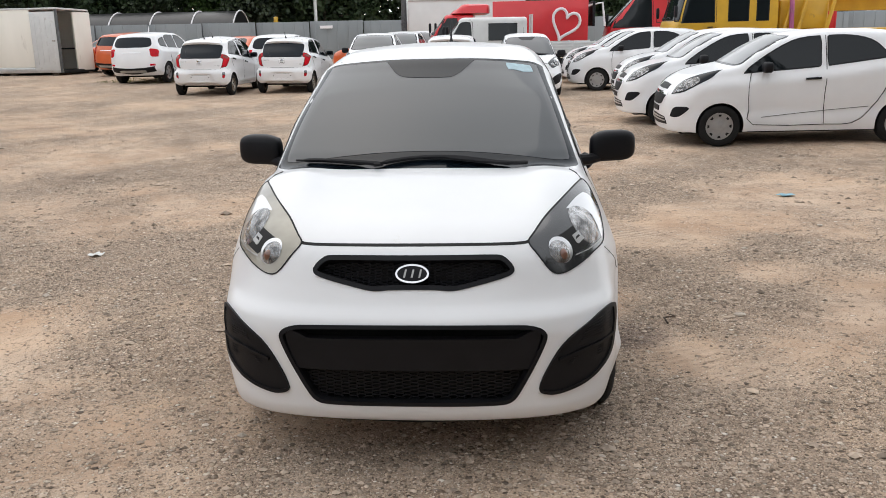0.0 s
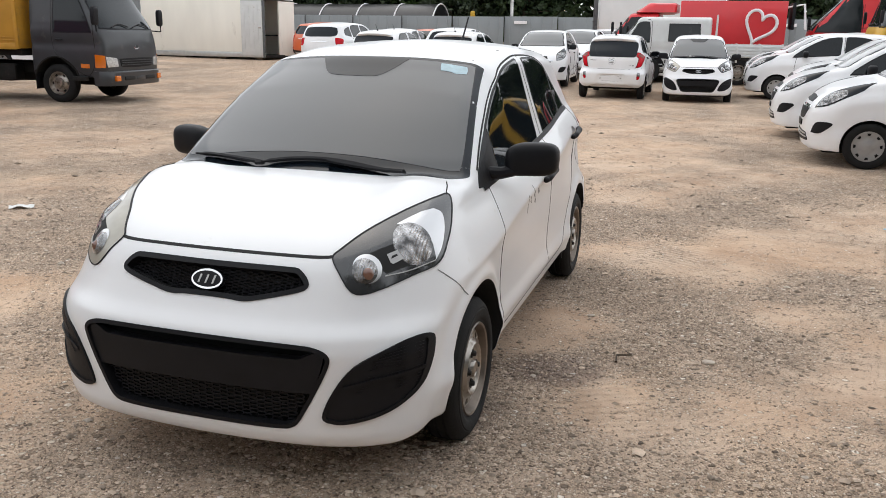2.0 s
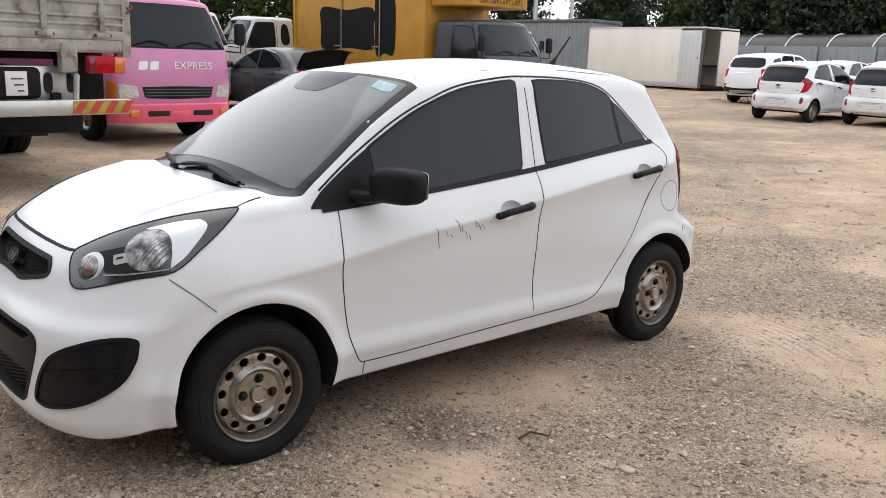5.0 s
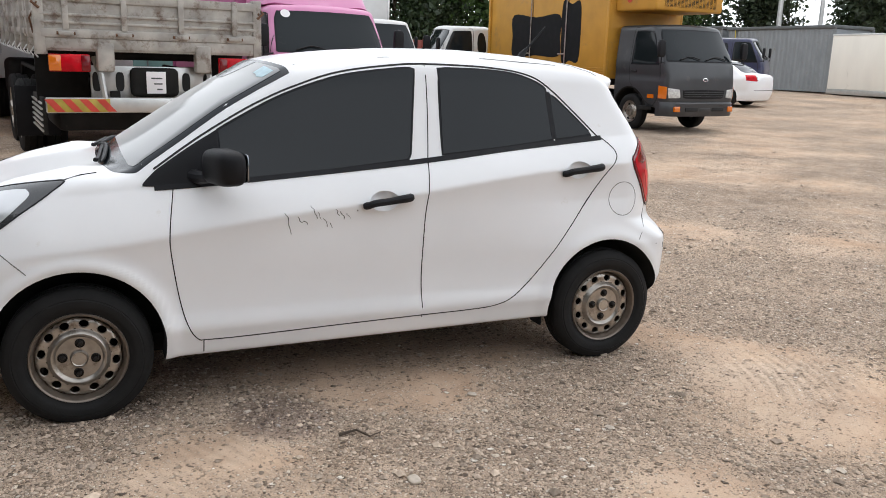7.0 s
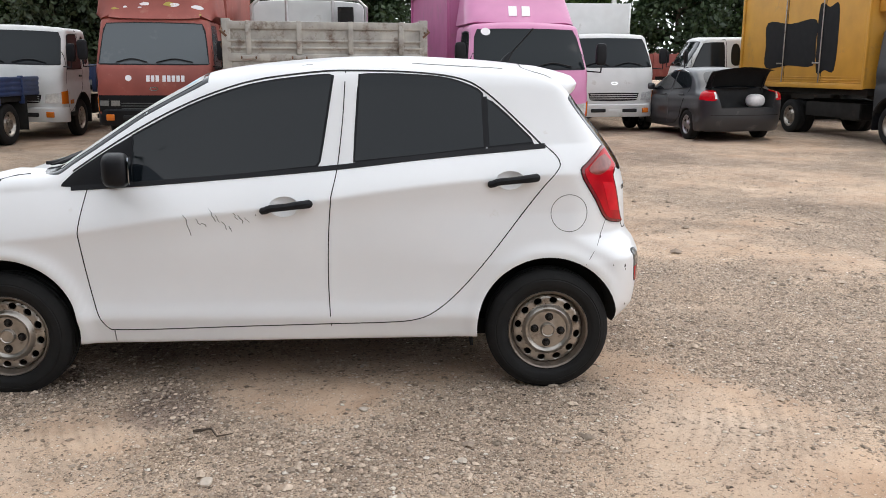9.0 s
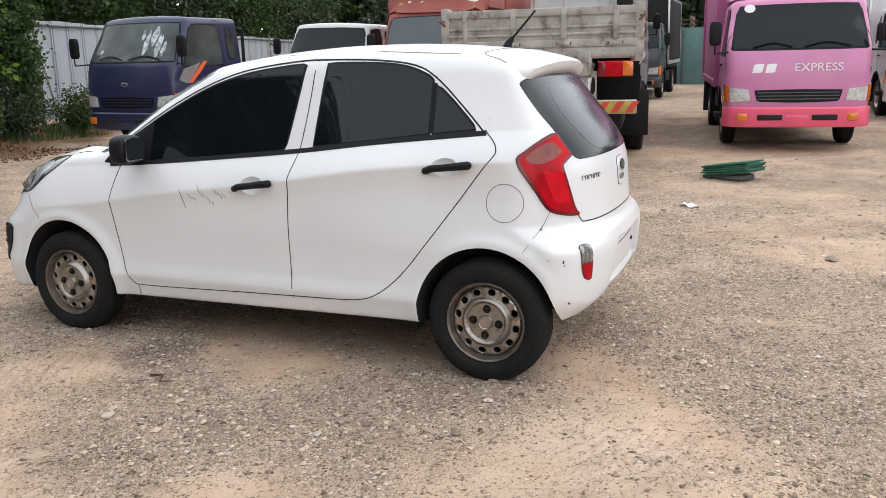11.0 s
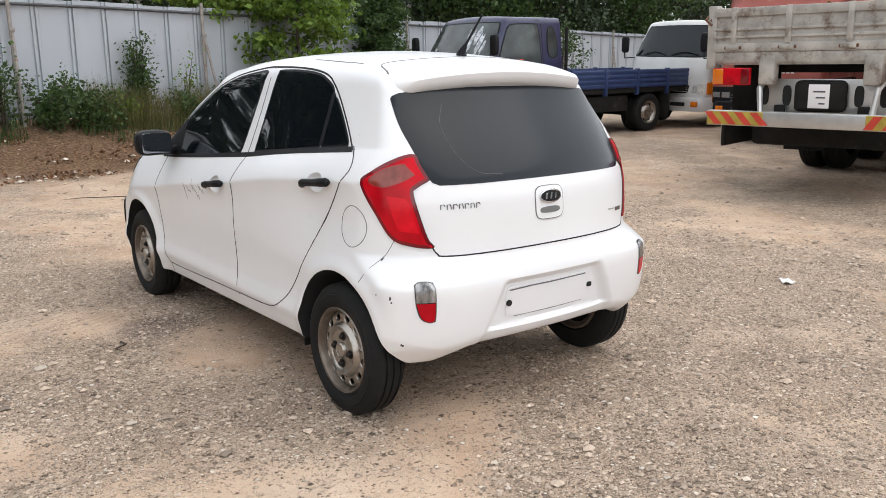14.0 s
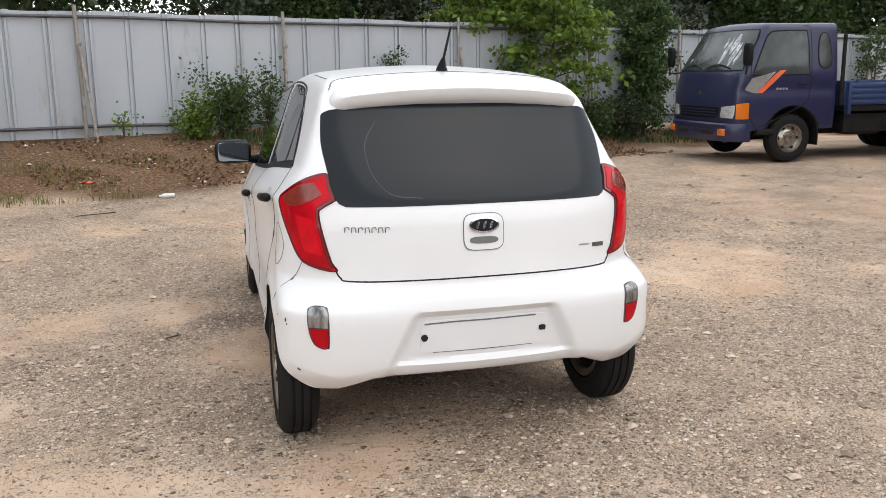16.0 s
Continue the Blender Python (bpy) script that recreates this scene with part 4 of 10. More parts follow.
            h = part("door_handle", tube(sk, [0.009, 0.014] + [float(q) for q in np.interp(np.linspace(0, 1, len(sk) - 4), (0, 0.5, 0.8, 1), (0.016, 0.0155, 0.018, 0.018))] + [0.015, 0.010], 10), BLACK, car, "black plastic door handle")
        if s > 0:
            kk = [(2.460 + a, 0.800 + b) for a, b in ring(0, 0, 0.081, 40)]
            strip("fuel_flap_gap", P, o(kk), 0.003, GAP_SOFT, car, off=0.001, closed=True)

        def lean(q, s=s):
            q.y += 0.27 * (abs(q.x) - 0.83)
            q.z -= 0.10 * max(0, 0.80 - abs(q.x))
            return q
        hs = pod("wing_mirror", (s * 0.828, 0.546, 1.001), (0.108, 0.057, 0.070), BLACK, car, 3.6, 24, "black plastic wing mirror", lean)
        pod("mirror_glass", (s * 0.826, 0.601, 1.003), (0.090, 0.0035, 0.055), HAZE, hs, 8.0, 24, "", lean)
        part("mirror_foot", tube([(s * 0.66, 0.45, 0.945), (s * 0.71, 0.475, 0.945), (s * 0.77, 0.505, 0.955)], [0.030, 0.026, 0.022], 10), BLACK, hs)
        for wy in (-0.005, 2.378):
            steel_wheel(car, s * 0.679, wy, 0.260 if wy < 1 else 0.272, s, roll=20 if wy == 0 else 65, kit=FAR_WHEEL if plain else WHEEL)
    # rear
    rs = smooth_line(mirror_uv(REAR_SCREEN), 3, True)
    back = plate("rear_screen", REAR, rs, BLACK_GLASS, car, "dark tinted rear window", off=0.0015, back=0.01, n=60, m=24)
    strip("rear_wash_line", REAR, smooth_line([(-0.35, 1.26), (-0.40, 1.18), (-0.39, 1.08), (-0.33, 1.01), (-0.22, 0.995)], 6), 0.002, WASH, back, off=0.0022, back=0.001)
    for s in (-1, 1):
        Pr = Patch(HATCH, (-0.6 * s, -0.8, -0.05))
        tl = smooth_line(Pr.flat([(s * x, y, z) for x, y, z in TAIL_LAMP]), 4, True, (5,))
        t = plate("tail_lamp", Pr, tl, DEEP_RED, car, "red tail lamp", off=0.007, back=0.012, n=60, m=12, turn=math.pi / 2)
        strip("lamp_seal", Pr, tl, 0.005, GAP, t, off=0.002, back=0.006, closed=True)
        plate("red_lens", Pr, grow(tl, -0.012), RED_LENS, t, off=0.0085, back=0.003, n=60, m=12, turn=math.pi / 2)
        turn = smooth_line(Pr.flat([(s * x, y, z) for x, y, z in TAIL_TURN]), 4, True, (2, 3))
        plate("turn_lens", Pr, turn, TURN_LENS, t, "dull brown turn lens", off=0.0105, back=0.003, n=24, m=8)
        strip("turn_lens_edge", Pr, turn, 0.003, AMBER_EDGE, t, off=0.0108, back=0.003, closed=True)
        mid = Pr.flat([(s * 0.655, 2.60, 0.93), (s * 0.600, 2.66, 0.92), (s * 0.575, 2.70, 0.79), (s * 0.635, 2.645, 0.80)])
        plate("brake_lens", Pr, smooth_line(mid, 6, True, (0, 1, 2, 3)), BRIGHT_RED, t, off=0.0095, back=0.003, n=16, m=8)
        fg = smooth_line(mirror_uv([(s * a, b) for a, b in REAR_FOG]), 4, True)
        fl = plate("rear_reflector", REAR, fg, GAP, car, "red and clear rear fog lamp", off=0.002, back=0.008, n=16, m=20)
        plate("reverse_lens", REAR, smooth_line(mirror_uv([(s * 0.651, 0.598), (s * 0.640, 0.613), (s * 0.620, 0.618), (s * 0.591, 0.615), (s * 0.584, 0.600), (s * 0.5835, 0.545), (s * 0.652, 0.545)]), 3, True, (5, 6)), REVERSE, fl, "clear fluted lens", off=0.004, back=0.003, n=14, m=8)
        plate("red_reflector", REAR, smooth_line(mirror_uv([(s * 0.650, 0.541), (s * 0.634, 0.488), (s * 0.607, 0.469), (s * 0.591, 0.470), (s * 0.585, 0.482), (s * 0.5845, 0.541)]), 3, True, (0, 5)), RED_LENS, fl, "red lens", off=0.004, back=0.003, n=14, m=8)
        strip("reflector_rim", REAR, grow(fg, 0.0005), 0.002, GAP_SOFT, fl, off=0.002, back=0.006, closed=True)
    strip("tailgate_gap", REAR, smooth_line(mirror_uv([(0.543, 0.742), (0.525, 0.711), (0.490, 0.700), (0.25, 0.700), (0.0, 0.701), (-0.25, 0.700), (-0.490, 0.700), (-0.525, 0.711), (-0.543, 0.742)]), 5), 0.0055, GAP, car, off=0.001)
    hatch_handle = plate("tailgate_handle", REAR, [(a, b + 0.868) for a, b in rounded(0.076, 0.066, 36, 4.5)], paint, car, "white tailgate handle panel", off=0.004, back=0.006, n=24, m=10)
    strip("handle_gap", REAR, [(a, b + 0.868) for a, b in rounded(0.077, 0.067, 44, 4.5)], 0.004, GAP_SOFT, hatch_handle, off=0.003, closed=True)
    plate("handle_slot", REAR, [(a, b + 0.838) for a, b in rounded(0.055, 0.013, 24, 3)], GAP_SOFT, hatch_handle, off=0.006, back=0.002, n=16, m=4)
    bd = plate("badge", REAR, [(a, b + 0.893) for a, b in rounded(0.058, 0.028, 40, 2)], CHROME, car, "oval chrome badge", off=0.012, back=0.01, n=30, m=8)
    plate("badge_field", REAR, [(a, b + 0.893) for a, b in rounded(0.051, 0.022, 40, 2)], BLACK, bd, off=0.0135, back=0.002, n=30, m=8)
    for dx in (-0.026, 0.0, 0.026):
        plate("badge_bar", REAR, [(dx - 0.008, 0.893 - 0.012), (dx + 0.004, 0.893 - 0.012), (dx + 0.008, 0.893 + 0.012), (dx - 0.004, 0.893 + 0.012)], CHROME, bd, off=0.0155, back=0.003, n=4, m=2)
    plate("plate_panel", REAR, [(a, b + 0.487) for a, b in rounded(0.250, 0.062, 44, 9)], paint, car, "bare white number plate panel", off=0.004, back=0.008, n=30, m=8)
    strip("plate_slot", REAR, [(-0.235, 0.537), (-0.12, 0.541), (0.0, 0.540), (0.20, 0.541)], 0.005, GAP_SOFT, car, off=0.0065)
    strip("plate_slot", REAR, [(-0.20, 0.424), (0.0, 0.422), (0.19, 0.424)], 0.004, GAP_SOFT, car, off=0.002)
    plate("plate_bolt", REAR, [(a - 0.235, b + 0.485) for a, b in rounded(0.013, 0.013, 20, 2)], GAP, car, off=0.010, back=0.012, n=12, m=4)
    plate("plate_bolt", REAR, [(a + 0.228, b + 0.488) for a, b in rounded(0.013, 0.010, 16, 5)], GAP, car, off=0.010, back=0.012, n=8, m=4)
    # roof spoiler
    sv, sf, xs = [], [], np.linspace(-0.53, 0.53, 41)
    for x in xs:
        e = max(0.0, (abs(x) - 0.44) / 0.09)
        pr = [(2.30, 1.4485), (2.38, 1.4415), (2.46, 1.424), (2.52, 1.408), (2.546, 1.399), (2.557, 1.386), (2.552, 1.366), (2.540, 1.348), (2.524, 1.332), (2.47, 1.322), (2.30, 1.36)]
        for y, z in pr:
            sv.append((x, y - 0.16 * x * x - 0.10 * e * e * (y - 2.30) / 0.27, z - 0.145 * x * x - 0.035 * e * e))
    k = 11
    for i in range(len(xs) - 1):
        for j in range(k):
            a, b = i * k + j, i * k + (j + 1) % k
            sf.append((a, b, b + k, a + k))
    sf += [tuple(range(k))[::-1], tuple(range((len(xs) - 1) * k, len(xs) * k))]
    link("roof_spoiler", mesh_from("roof_spoiler", sv, sf, [paint], True, 40), car, "white roof spoiler")
    strip("spoiler_gap", ABOVE, smooth_line([(-0.50, 2.40), (-0.44, 2.28), (-0.2, 2.285), (0.2, 2.285), (0.44, 2.28), (0.50, 2.40)], 5), 0.006, GAP_SOFT, car, off=0.0015)
    ant = part("aerial", tube([(0, 2.245, 1.455), (0, 2.25, 1.475), (0, 2.275, 1.505)], [0.026, 0.018, 0.008], 12), BLACK, car, "black roof aerial")
    part("aerial_rod", tube([(0, 2.27, 1.498), (0, 2.385, 1.625)], [0.006, 0.0045], 8), BLACK, ant)
    if not plain:
        rng = random.Random(11)
        for y, z, ln in ((0.792, 0.800, 0.03), (0.806, 0.782, 0.09), (0.850, 0.785, 0.035), (0.872, 0.765, 0.02), (0.905, 0.828, 0.03), (0.916, 0.812, 0.05), (0.930, 0.80, 0.04), (0.955, 0.772, 0.045), (0.985, 0.752, 0.03), (1.005, 0.810, 0.035), (1.030, 0.800, 0.045), (1.055, 0.792, 0.03)):
            pts = [(y + k * 0.004 + rng.uniform(-0.006, 0.006), z - 0.8 * ln * k / 3) for k in range(4)]
            strip("scratch", SIDE_L, smooth_line(pts, 3), rng.uniform(0.0014, 0.0032), SCRATCH, car, "dark scrape in the paint", off=0.0008, back=0.001)
        for y, z, r in ((2.611, 0.689, 0.004), (2.719, 0.564, 0.005), (2.722, 0.548, 0.003), (2.735, 0.376, 0.004), (2.66, 0.57, 0.003), (1.10, 0.80, 0.003)):
            plate("chip", SIDE_L, [(y + r * rng.uniform(0.5, 1.3) * math.cos(a), z + 1.6 * r * rng.uniform(0.5, 1.2) * math.sin(a)) for a in np.linspace(0, 6.28, 9)[:-1]], SCRATCH, car, "paint chip", off=0.001, back=0.002, n=6, m=3)
    for k in range(7):
        w = 0.016
        x0 = -0.505 + k * 0.0235
        strip("script_bar", REAR, [(x0, 0.878), (x0 + 0.001, 0.896), (x0 + w - 0.003, 0.897), (x0 + w, 0.879 if k % 2 else 0.890)], 0.0032, SCRIPT, car, "grey script bars", off=0.003, back=0.002)
    strip("model_mark", REAR, [(0.392, 0.790), (0.44, 0.788)], 0.006, SILVER, car, off=0.002)
    plate("model_mark", REAR, [(0.455, 0.776), (0.508, 0.774), (0.508, 0.790), (0.455, 0.792)], SCRIPT, car, off=0.003, back=0.002, n=6, m=2)
    # what shows under the sills
    part("underbody", box(-0.60, 0.60, -0.45, 2.30, 0.205, 0.29, 0.02), UNDER, car)
    part("axle", tube([(-0.62, 2.378, 0.272), (0.62, 2.378, 0.272)], 0.035, 10), UNDER, car)
    part("axle", tube([(-0.64, 0.0, 0.26), (0.64, 0.0, 0.26)], 0.030, 10), UNDER, car)
    for s in (-1, 1):
        part("mud_flap", box(s * 0.68 - 0.05, s * 0.68 + 0.05, 2.03, 2.042, 0.195, 0.27, 0.004), BLACK, car)
    settle(car)
    return car

# ---- ground: gravel yard that rises gently outwards, with an earth bank along the fence ----
FENCE_A, FENCE_WAY = np.array((-3.57, -9.44)), np.array((0.9747, 0.2234))
FENCE_OUT = np.array((-0.2234, 0.9747))


def ground_z(x, y):
    x, y = np.asarray(x, float), np.asarray(y, float)
    z = 0.020 * np.maximum(0, np.hypot(x - 0.3, y - 1.2) - 6.5)
    z = np.minimum(z, 0.9)
    d = (x - FENCE_A[0]) * FENCE_OUT[0] + (y - FENCE_A[1]) * FENCE_OUT[1]
    s = (x - FENCE_A[0]) * FENCE_WAY[0] + (y - FENCE_A[1]) * FENCE_WAY[1]
    reach = np.interp(s, (-9, -5, -2.0, 1.5, 4, 6, 9, 14), (1.4, 1.6, 2.0, 2.2, 2.6, 3.0, 3.2, 3.2))
    u = np.clip(1 - d / reach, 0, 1)
    bank = np.interp(s, (-12, -5, -2, 2, 12), (0.15, 0.20, 0.45, 0.55, 0.50)) * u * u * (3 - 2 * u)
    lumps = np.sin(x * 3.1 + 0.7 * np.sin(y * 2.3)) * np.cos(y * 2.7 + x) * 0.05 * u
    flat = 0.010 * np.sin(x * 0.9 + 1.3) * np.cos(y * 0.8) + 0.006 * np.sin(x * 2.3 + y * 1.9)
    calm = np.clip((np.hypot(x - 0.0, y - 1.2) - 2.8) / 2.5, 0, 1)
    return np.maximum(z * np.clip((d - 0.2) / 3.5, 0.25, 1), 0) + bank + lumps + flat * calm


def gz(x, y):
    return float(ground_z(x, y))


# where packed sand lies bare, and where crushed stone covers it: place and reach
SAND = [(1.56, 0.42, 0.42), (1.18, 0.30, 0.28), (0.62, 1.05, 0.30), (1.16, 0.58, 0.20), (0.80, 1.28, 0.34), (1.30, 3.17, 0.34), (1.66, 3.20, 0.30), (0.92, 3.10, 0.34), (0.40, 2.80, 0.28), (1.88, 1.95, 0.28),
        (3.02, 5.19, 1.00), (1.91, 3.90, 0.40), (-0.66, 9.61, 1.5), (-0.51, 12.8, 2.2), (0.98, 5.31, 0.60), (0.65, 8.94, 1.3), (-0.32, -4.68, 0.9), (-4.6, 1.2, 0.9), (2.6, 1.0, 0.5)]
STONES = [(-1.33, 0.65, 0.60), (-0.65, -0.69, 0.36), (-0.06, -0.82, 0.42), (0.65, -0.44, 0.36), (1.05, -0.58, 0.46), (1.42, 1.70, 0.50), (1.60, 1.40, 0.34), (1.71, 2.29, 0.45), (0.82, 2.23, 0.30), (0.99, -0.07, 0.28),
          (1.14, 1.96, 0.36), (0.94, 2.42, 0.34), (-1.49, 4.00, 0.80), (-1.03, 3.17, 0.60), (0.51, 3.52, 0.42), (-0.08, 2.91, 0.42), (-0.94, 2.81, 0.50), (-2.92, 2.10, 1.0), (-0.03, 3.49, 0.42), (-1.63, 1.83, 0.60), (2.4, 2.6, 0.5), (2.3, -0.6, 0.6), (-1.5, -0.9, 0.7), (1.4, -1.7, 0.8)]
STAINS = [(0.86, 0.70, 0.18), (1.02, 0.76, 0.15), (0.62, 0.12, 0.20)]


def patchy(x, y):
    """How bare the stones lie at a place, 0 to 1; between such stretches lies packed sand."""
    x, y = np.asarray(x, float), np.asarray(y, float)
    u = np.sin(x * 1.1 + 2 * np.sin(y * 0.6)) + np.sin(y * 1.4 + 1.6 * np.sin(x * 0.8 + 1)) + 0.8 * np.sin(x * 2.7 - y * 1.9) + 0.6 * np.sin(x * 4.3 + y * 3.7) + 0.4 * np.sin(x * 7.9 - y * 6.1)
    v = 0.48 + 0.26 * u
    for places, way in ((SAND, -0.75), (STONES, 0.55)):
        for px, py, r in places:
            v = v + way * np.exp(-(((x - px) ** 2 + (y - py) ** 2) / r**2) ** 1.5)
    return np.clip(v, 0.02, 1)


def stained(x, y):
    """Old oil in the ground beside the front wheel."""
    return np.clip(sum(np.exp(-((x - px) ** 2 + (y - py) ** 2) / r**2) for px, py, r in STAINS), 0, 1)


def pressed(x, y):
    """Where turning tyres have printed their tread into the sand."""
    return np.clip(sum(np.exp(-(((x - px) ** 2 + (y - py) ** 2) / r**2) ** 2) for px, py, r in ((1.50, 0.36, 0.34), (1.18, 0.40, 0.22), (1.30, 3.15, 0.30))), 0, 1)


def earth_material():
    """Packed tan sand, with crushed stone of two sizes lying in it, thick in some stretches and thin in others."""
    m = bpy.data.materials.new("gravel_yard")
    m.use_nodes = True
    n, l = m.node_tree.nodes, m.node_tree.links
    b = n["Principled BSDF"]
    b.inputs["Roughness"].default_value, b.inputs["Specular IOR Level"].default_value = 0.95, 0.15
    tc = n.new("ShaderNodeTexCoord")

    def noise_at(scale, detail=6, rough=0.6, dist=0.0):
        t = n.new("ShaderNodeTexNoise")
        t.inputs["Scale"].default_value, t.inputs["Detail"].default_value, t.inputs["Roughness"].default_value, t.inputs["Distortion"].default_value = scale, detail, rough, dist
        l.new(tc.outputs["Object"], t.inputs["Vector"])
        return t.outputs[0]

    def attribute(name):
        t = n.new("ShaderNodeAttribute")
        t.attribute_name = name
        return t.outputs["Fac"]

    def ramp(src, *stops):
        r = n.new("ShaderNodeValToRGB")
        e = r.color_ramp.elements
        while len(e) < len(stops):
            e.new(0.5)
        for i, (p, c) in enumerate(stops):
            e[i].position, e[i].color = p, (*c, 1)
        l.new(src, r.inputs[0])
        return r.outputs[0]

    def sums(op, x, y, z=None, clamp=False):
        t = n.new("ShaderNodeMath")
        t.operation, t.use_clamp = op, clamp
        for i, q in enumerate((x, y, z)):
            if isinstance(q, (int, float)):
                t.inputs[i].default_value = q
            elif q is not None:
                l.new(q, t.inputs[i])
        return t.outputs[0]

    def span(src, lo, hi, to_lo=0.0, to_hi=1.0):
        t = n.new("ShaderNodeMapRange")
        l.new(src, t.inputs[0])
        for k, q in (("From Min", lo), ("From Max", hi), ("To Min", to_lo), ("To Max", to_hi)):
            t.inputs[k].default_value = q
        return t.outputs[0]

    def mixed(fac, a, c, kind="MIX"):
        x = n.new("ShaderNodeMix")
        x.data_type, x.blend_type = "RGBA", kind
        if isinstance(fac, float):
            x.inputs["Factor"].default_value = fac
        else:
            l.new(fac, x.inputs["Factor"])
        l.new(a, x.inputs["A"])
        l.new(c, x.inputs["B"])
        return x.outputs["Result"]

    def stones(scale, lo, hi):
        """A layer of stones: where one lies (0 to 1), its tone, its height, and the contact shade painted round it; lo
        and hi: how many cells hold one on sand and in the thick.
        """
        v = n.new("ShaderNodeTexVoronoi")
        v.voronoi_dimensions = "2D"
        v.inputs["Scale"].default_value, v.inputs["Randomness"].default_value = scale, 1.0
        wob = n.new("ShaderNodeVectorMath")
        wob.operation = "MULTIPLY_ADD"
        w = n.new("ShaderNodeTexNoise")
        w.inputs["Scale"].default_value, w.inputs["Detail"].default_value = scale * 1.3, 2
        l.new(tc.outputs["Object"], w.inputs["Vector"])
        l.new(w.outputs["Color"], wob.inputs[0])
        wob.inputs[1].default_value = (0.55 / scale,) * 3
        l.new(tc.outputs["Object"], wob.inputs[2])
        l.new(wob.outputs[0], v.inputs["Vector"])
        sep = n.new("ShaderNodeSeparateColor")
        l.new(v.outputs["Color"], sep.inputs[0])
        held = sums("LESS_THAN", sep.outputs[0], span(where, 0, 1, lo, hi))
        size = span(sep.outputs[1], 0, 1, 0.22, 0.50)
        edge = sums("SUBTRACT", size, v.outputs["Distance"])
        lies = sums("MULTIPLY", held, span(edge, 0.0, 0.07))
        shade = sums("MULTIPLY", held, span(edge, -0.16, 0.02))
        high = sums("MULTIPLY", held, span(edge, 0.0, 0.22))
        return lies, sep.outputs[2], high, shade

    ragged = sums("MULTIPLY_ADD", noise_at(2.4, 9, 0.76, 0.8), 2.3, attribute("bare"))
    ragged = sums("MULTIPLY_ADD", noise_at(11, 5, 0.7, 0.5), 0.9, ragged)
    where = span(ragged, 1.45, 2.65)
    # sand: tan, with redder and paler stretches
    sand = ramp(noise_at(1.1, 10, 0.70, 0.6), (0.34, (0.44, 0.302, 0.208)), (0.50, (0.545, 0.400, 0.292)), (0.66, (0.615, 0.478, 0.366)))
    bed = ramp(noise_at(3.0, 8, 0.72, 0.4), (0.36, (0.35, 0.265, 0.198)), (0.52, (0.49, 0.375, 0.282)), (0.66, (0.60, 0.470, 0.360)))
    col = mixed(span(where, 0.12, 0.75), sand, bed)
    grain = ramp(noise_at(190, 4, 0.8), (0.30, (0.58, 0.57, 0.56)), (0.5, (1.0, 1.0, 1.0)), (0.70, (1.42, 1.42, 1.42)))
    col = mixed(span(where, 0.0, 0.8, 0.45, 1.0), col, mixed(1.0, col, grain, "MULTIPLY"))
    tones = ((0.0, (0.13, 0.102, 0.082)), (0.20, (0.27, 0.210, 0.163)), (0.45, (0.46, 0.362, 0.280)), (0.75, (0.62, 0.505, 0.402)), (0.92, (0.74, 0.645, 0.535)), (1.0, (0.86, 0.80, 0.72)))
    # contact shade round each stone, painted as a darker ring of ground
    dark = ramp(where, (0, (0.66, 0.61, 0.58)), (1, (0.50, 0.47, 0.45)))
    heights = []
    for scale, lo, hi, tall in ((150, 0.10, 0.80, 0.35), (66, 0.06, 0.70, 0.65), (31, 0.015, 0.30, 1.0)):
        lies, tone, high, shade = stones(scale, lo, hi)
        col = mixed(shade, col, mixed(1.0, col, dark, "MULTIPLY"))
        col = mixed(lies, col, ramp(tone, *tones))
        heights.append((high, tall))
    deep = ramp(where, (0.45, (1, 1, 1)), (0.95, (0.96, 0.955, 0.96)))
    col = mixed(1.0, col, deep, "MULTIPLY")
    # broad damp and worn stretches
    damp = ramp(noise_at(0.24, 7, 0.66, 1.4), (0.34, (0.86, 0.85, 0.84)), (0.50, (1, 1, 1)), (0.66, (1.08, 1.075, 1.06)))
    col = mixed(1.0, col, damp, "MULTIPLY")
    streak = ramp(noise_at(0.85, 9, 0.72, 1.0), (0.36, (0.84, 0.83, 0.82)), (0.48, (1, 1, 1)), (0.64, (1.05, 1.02, 0.98)))
    col = mixed(1.0, col, streak, "MULTIPLY")
    oil = n.new("ShaderNodeRGB")
    oil.outputs[0].default_value = (0.62, 0.61, 0.64, 1)
    rag = sums("MULTIPLY_ADD", noise_at(9, 6, 0.7), 1.2, attribute("stain"))
    col = mixed(span(rag, 0.82, 1.35), col, mixed(1.0, col, oil.outputs[0], "MULTIPLY"))
    # dry leaves and soil on the bank
    litter = ramp(noise_at(26, 5, 0.7), (0.32, (0.055, 0.038, 0.026)), (0.5, (0.16, 0.095, 0.055)), (0.68, (0.30, 0.20, 0.125)))
    col = mixed(attribute("bank"), col, litter)
    l.new(col, b.inputs["Base Color"])
    rough = n.new("ShaderNodeBump")
    rough.inputs["Strength"].default_value, rough.inputs["Distance"].default_value = 0.5, 0.014
    l.new(sums("MULTIPLY", noise_at(85, 7, 0.78), span(where, 0, 1, 0.35, 1.0)), rough.inputs["Height"])
    tops = sums("MULTIPLY_ADD", heights[0][0], heights[0][1], 0.0)
    for high, tall in heights[1:]:
        tops = sums("MAXIMUM", tops, sums("MULTIPLY", high, tall))
    print_ = n.new("ShaderNodeTexWave")
    print_.wave_type, print_.rings_direction = "RINGS", "Z"
    turned = n.new("ShaderNodeMapping")
    turned.inputs["Location"].default_value = (-0.6, -1.6, 0)
    l.new(tc.outputs["Object"], turned.inputs[0])
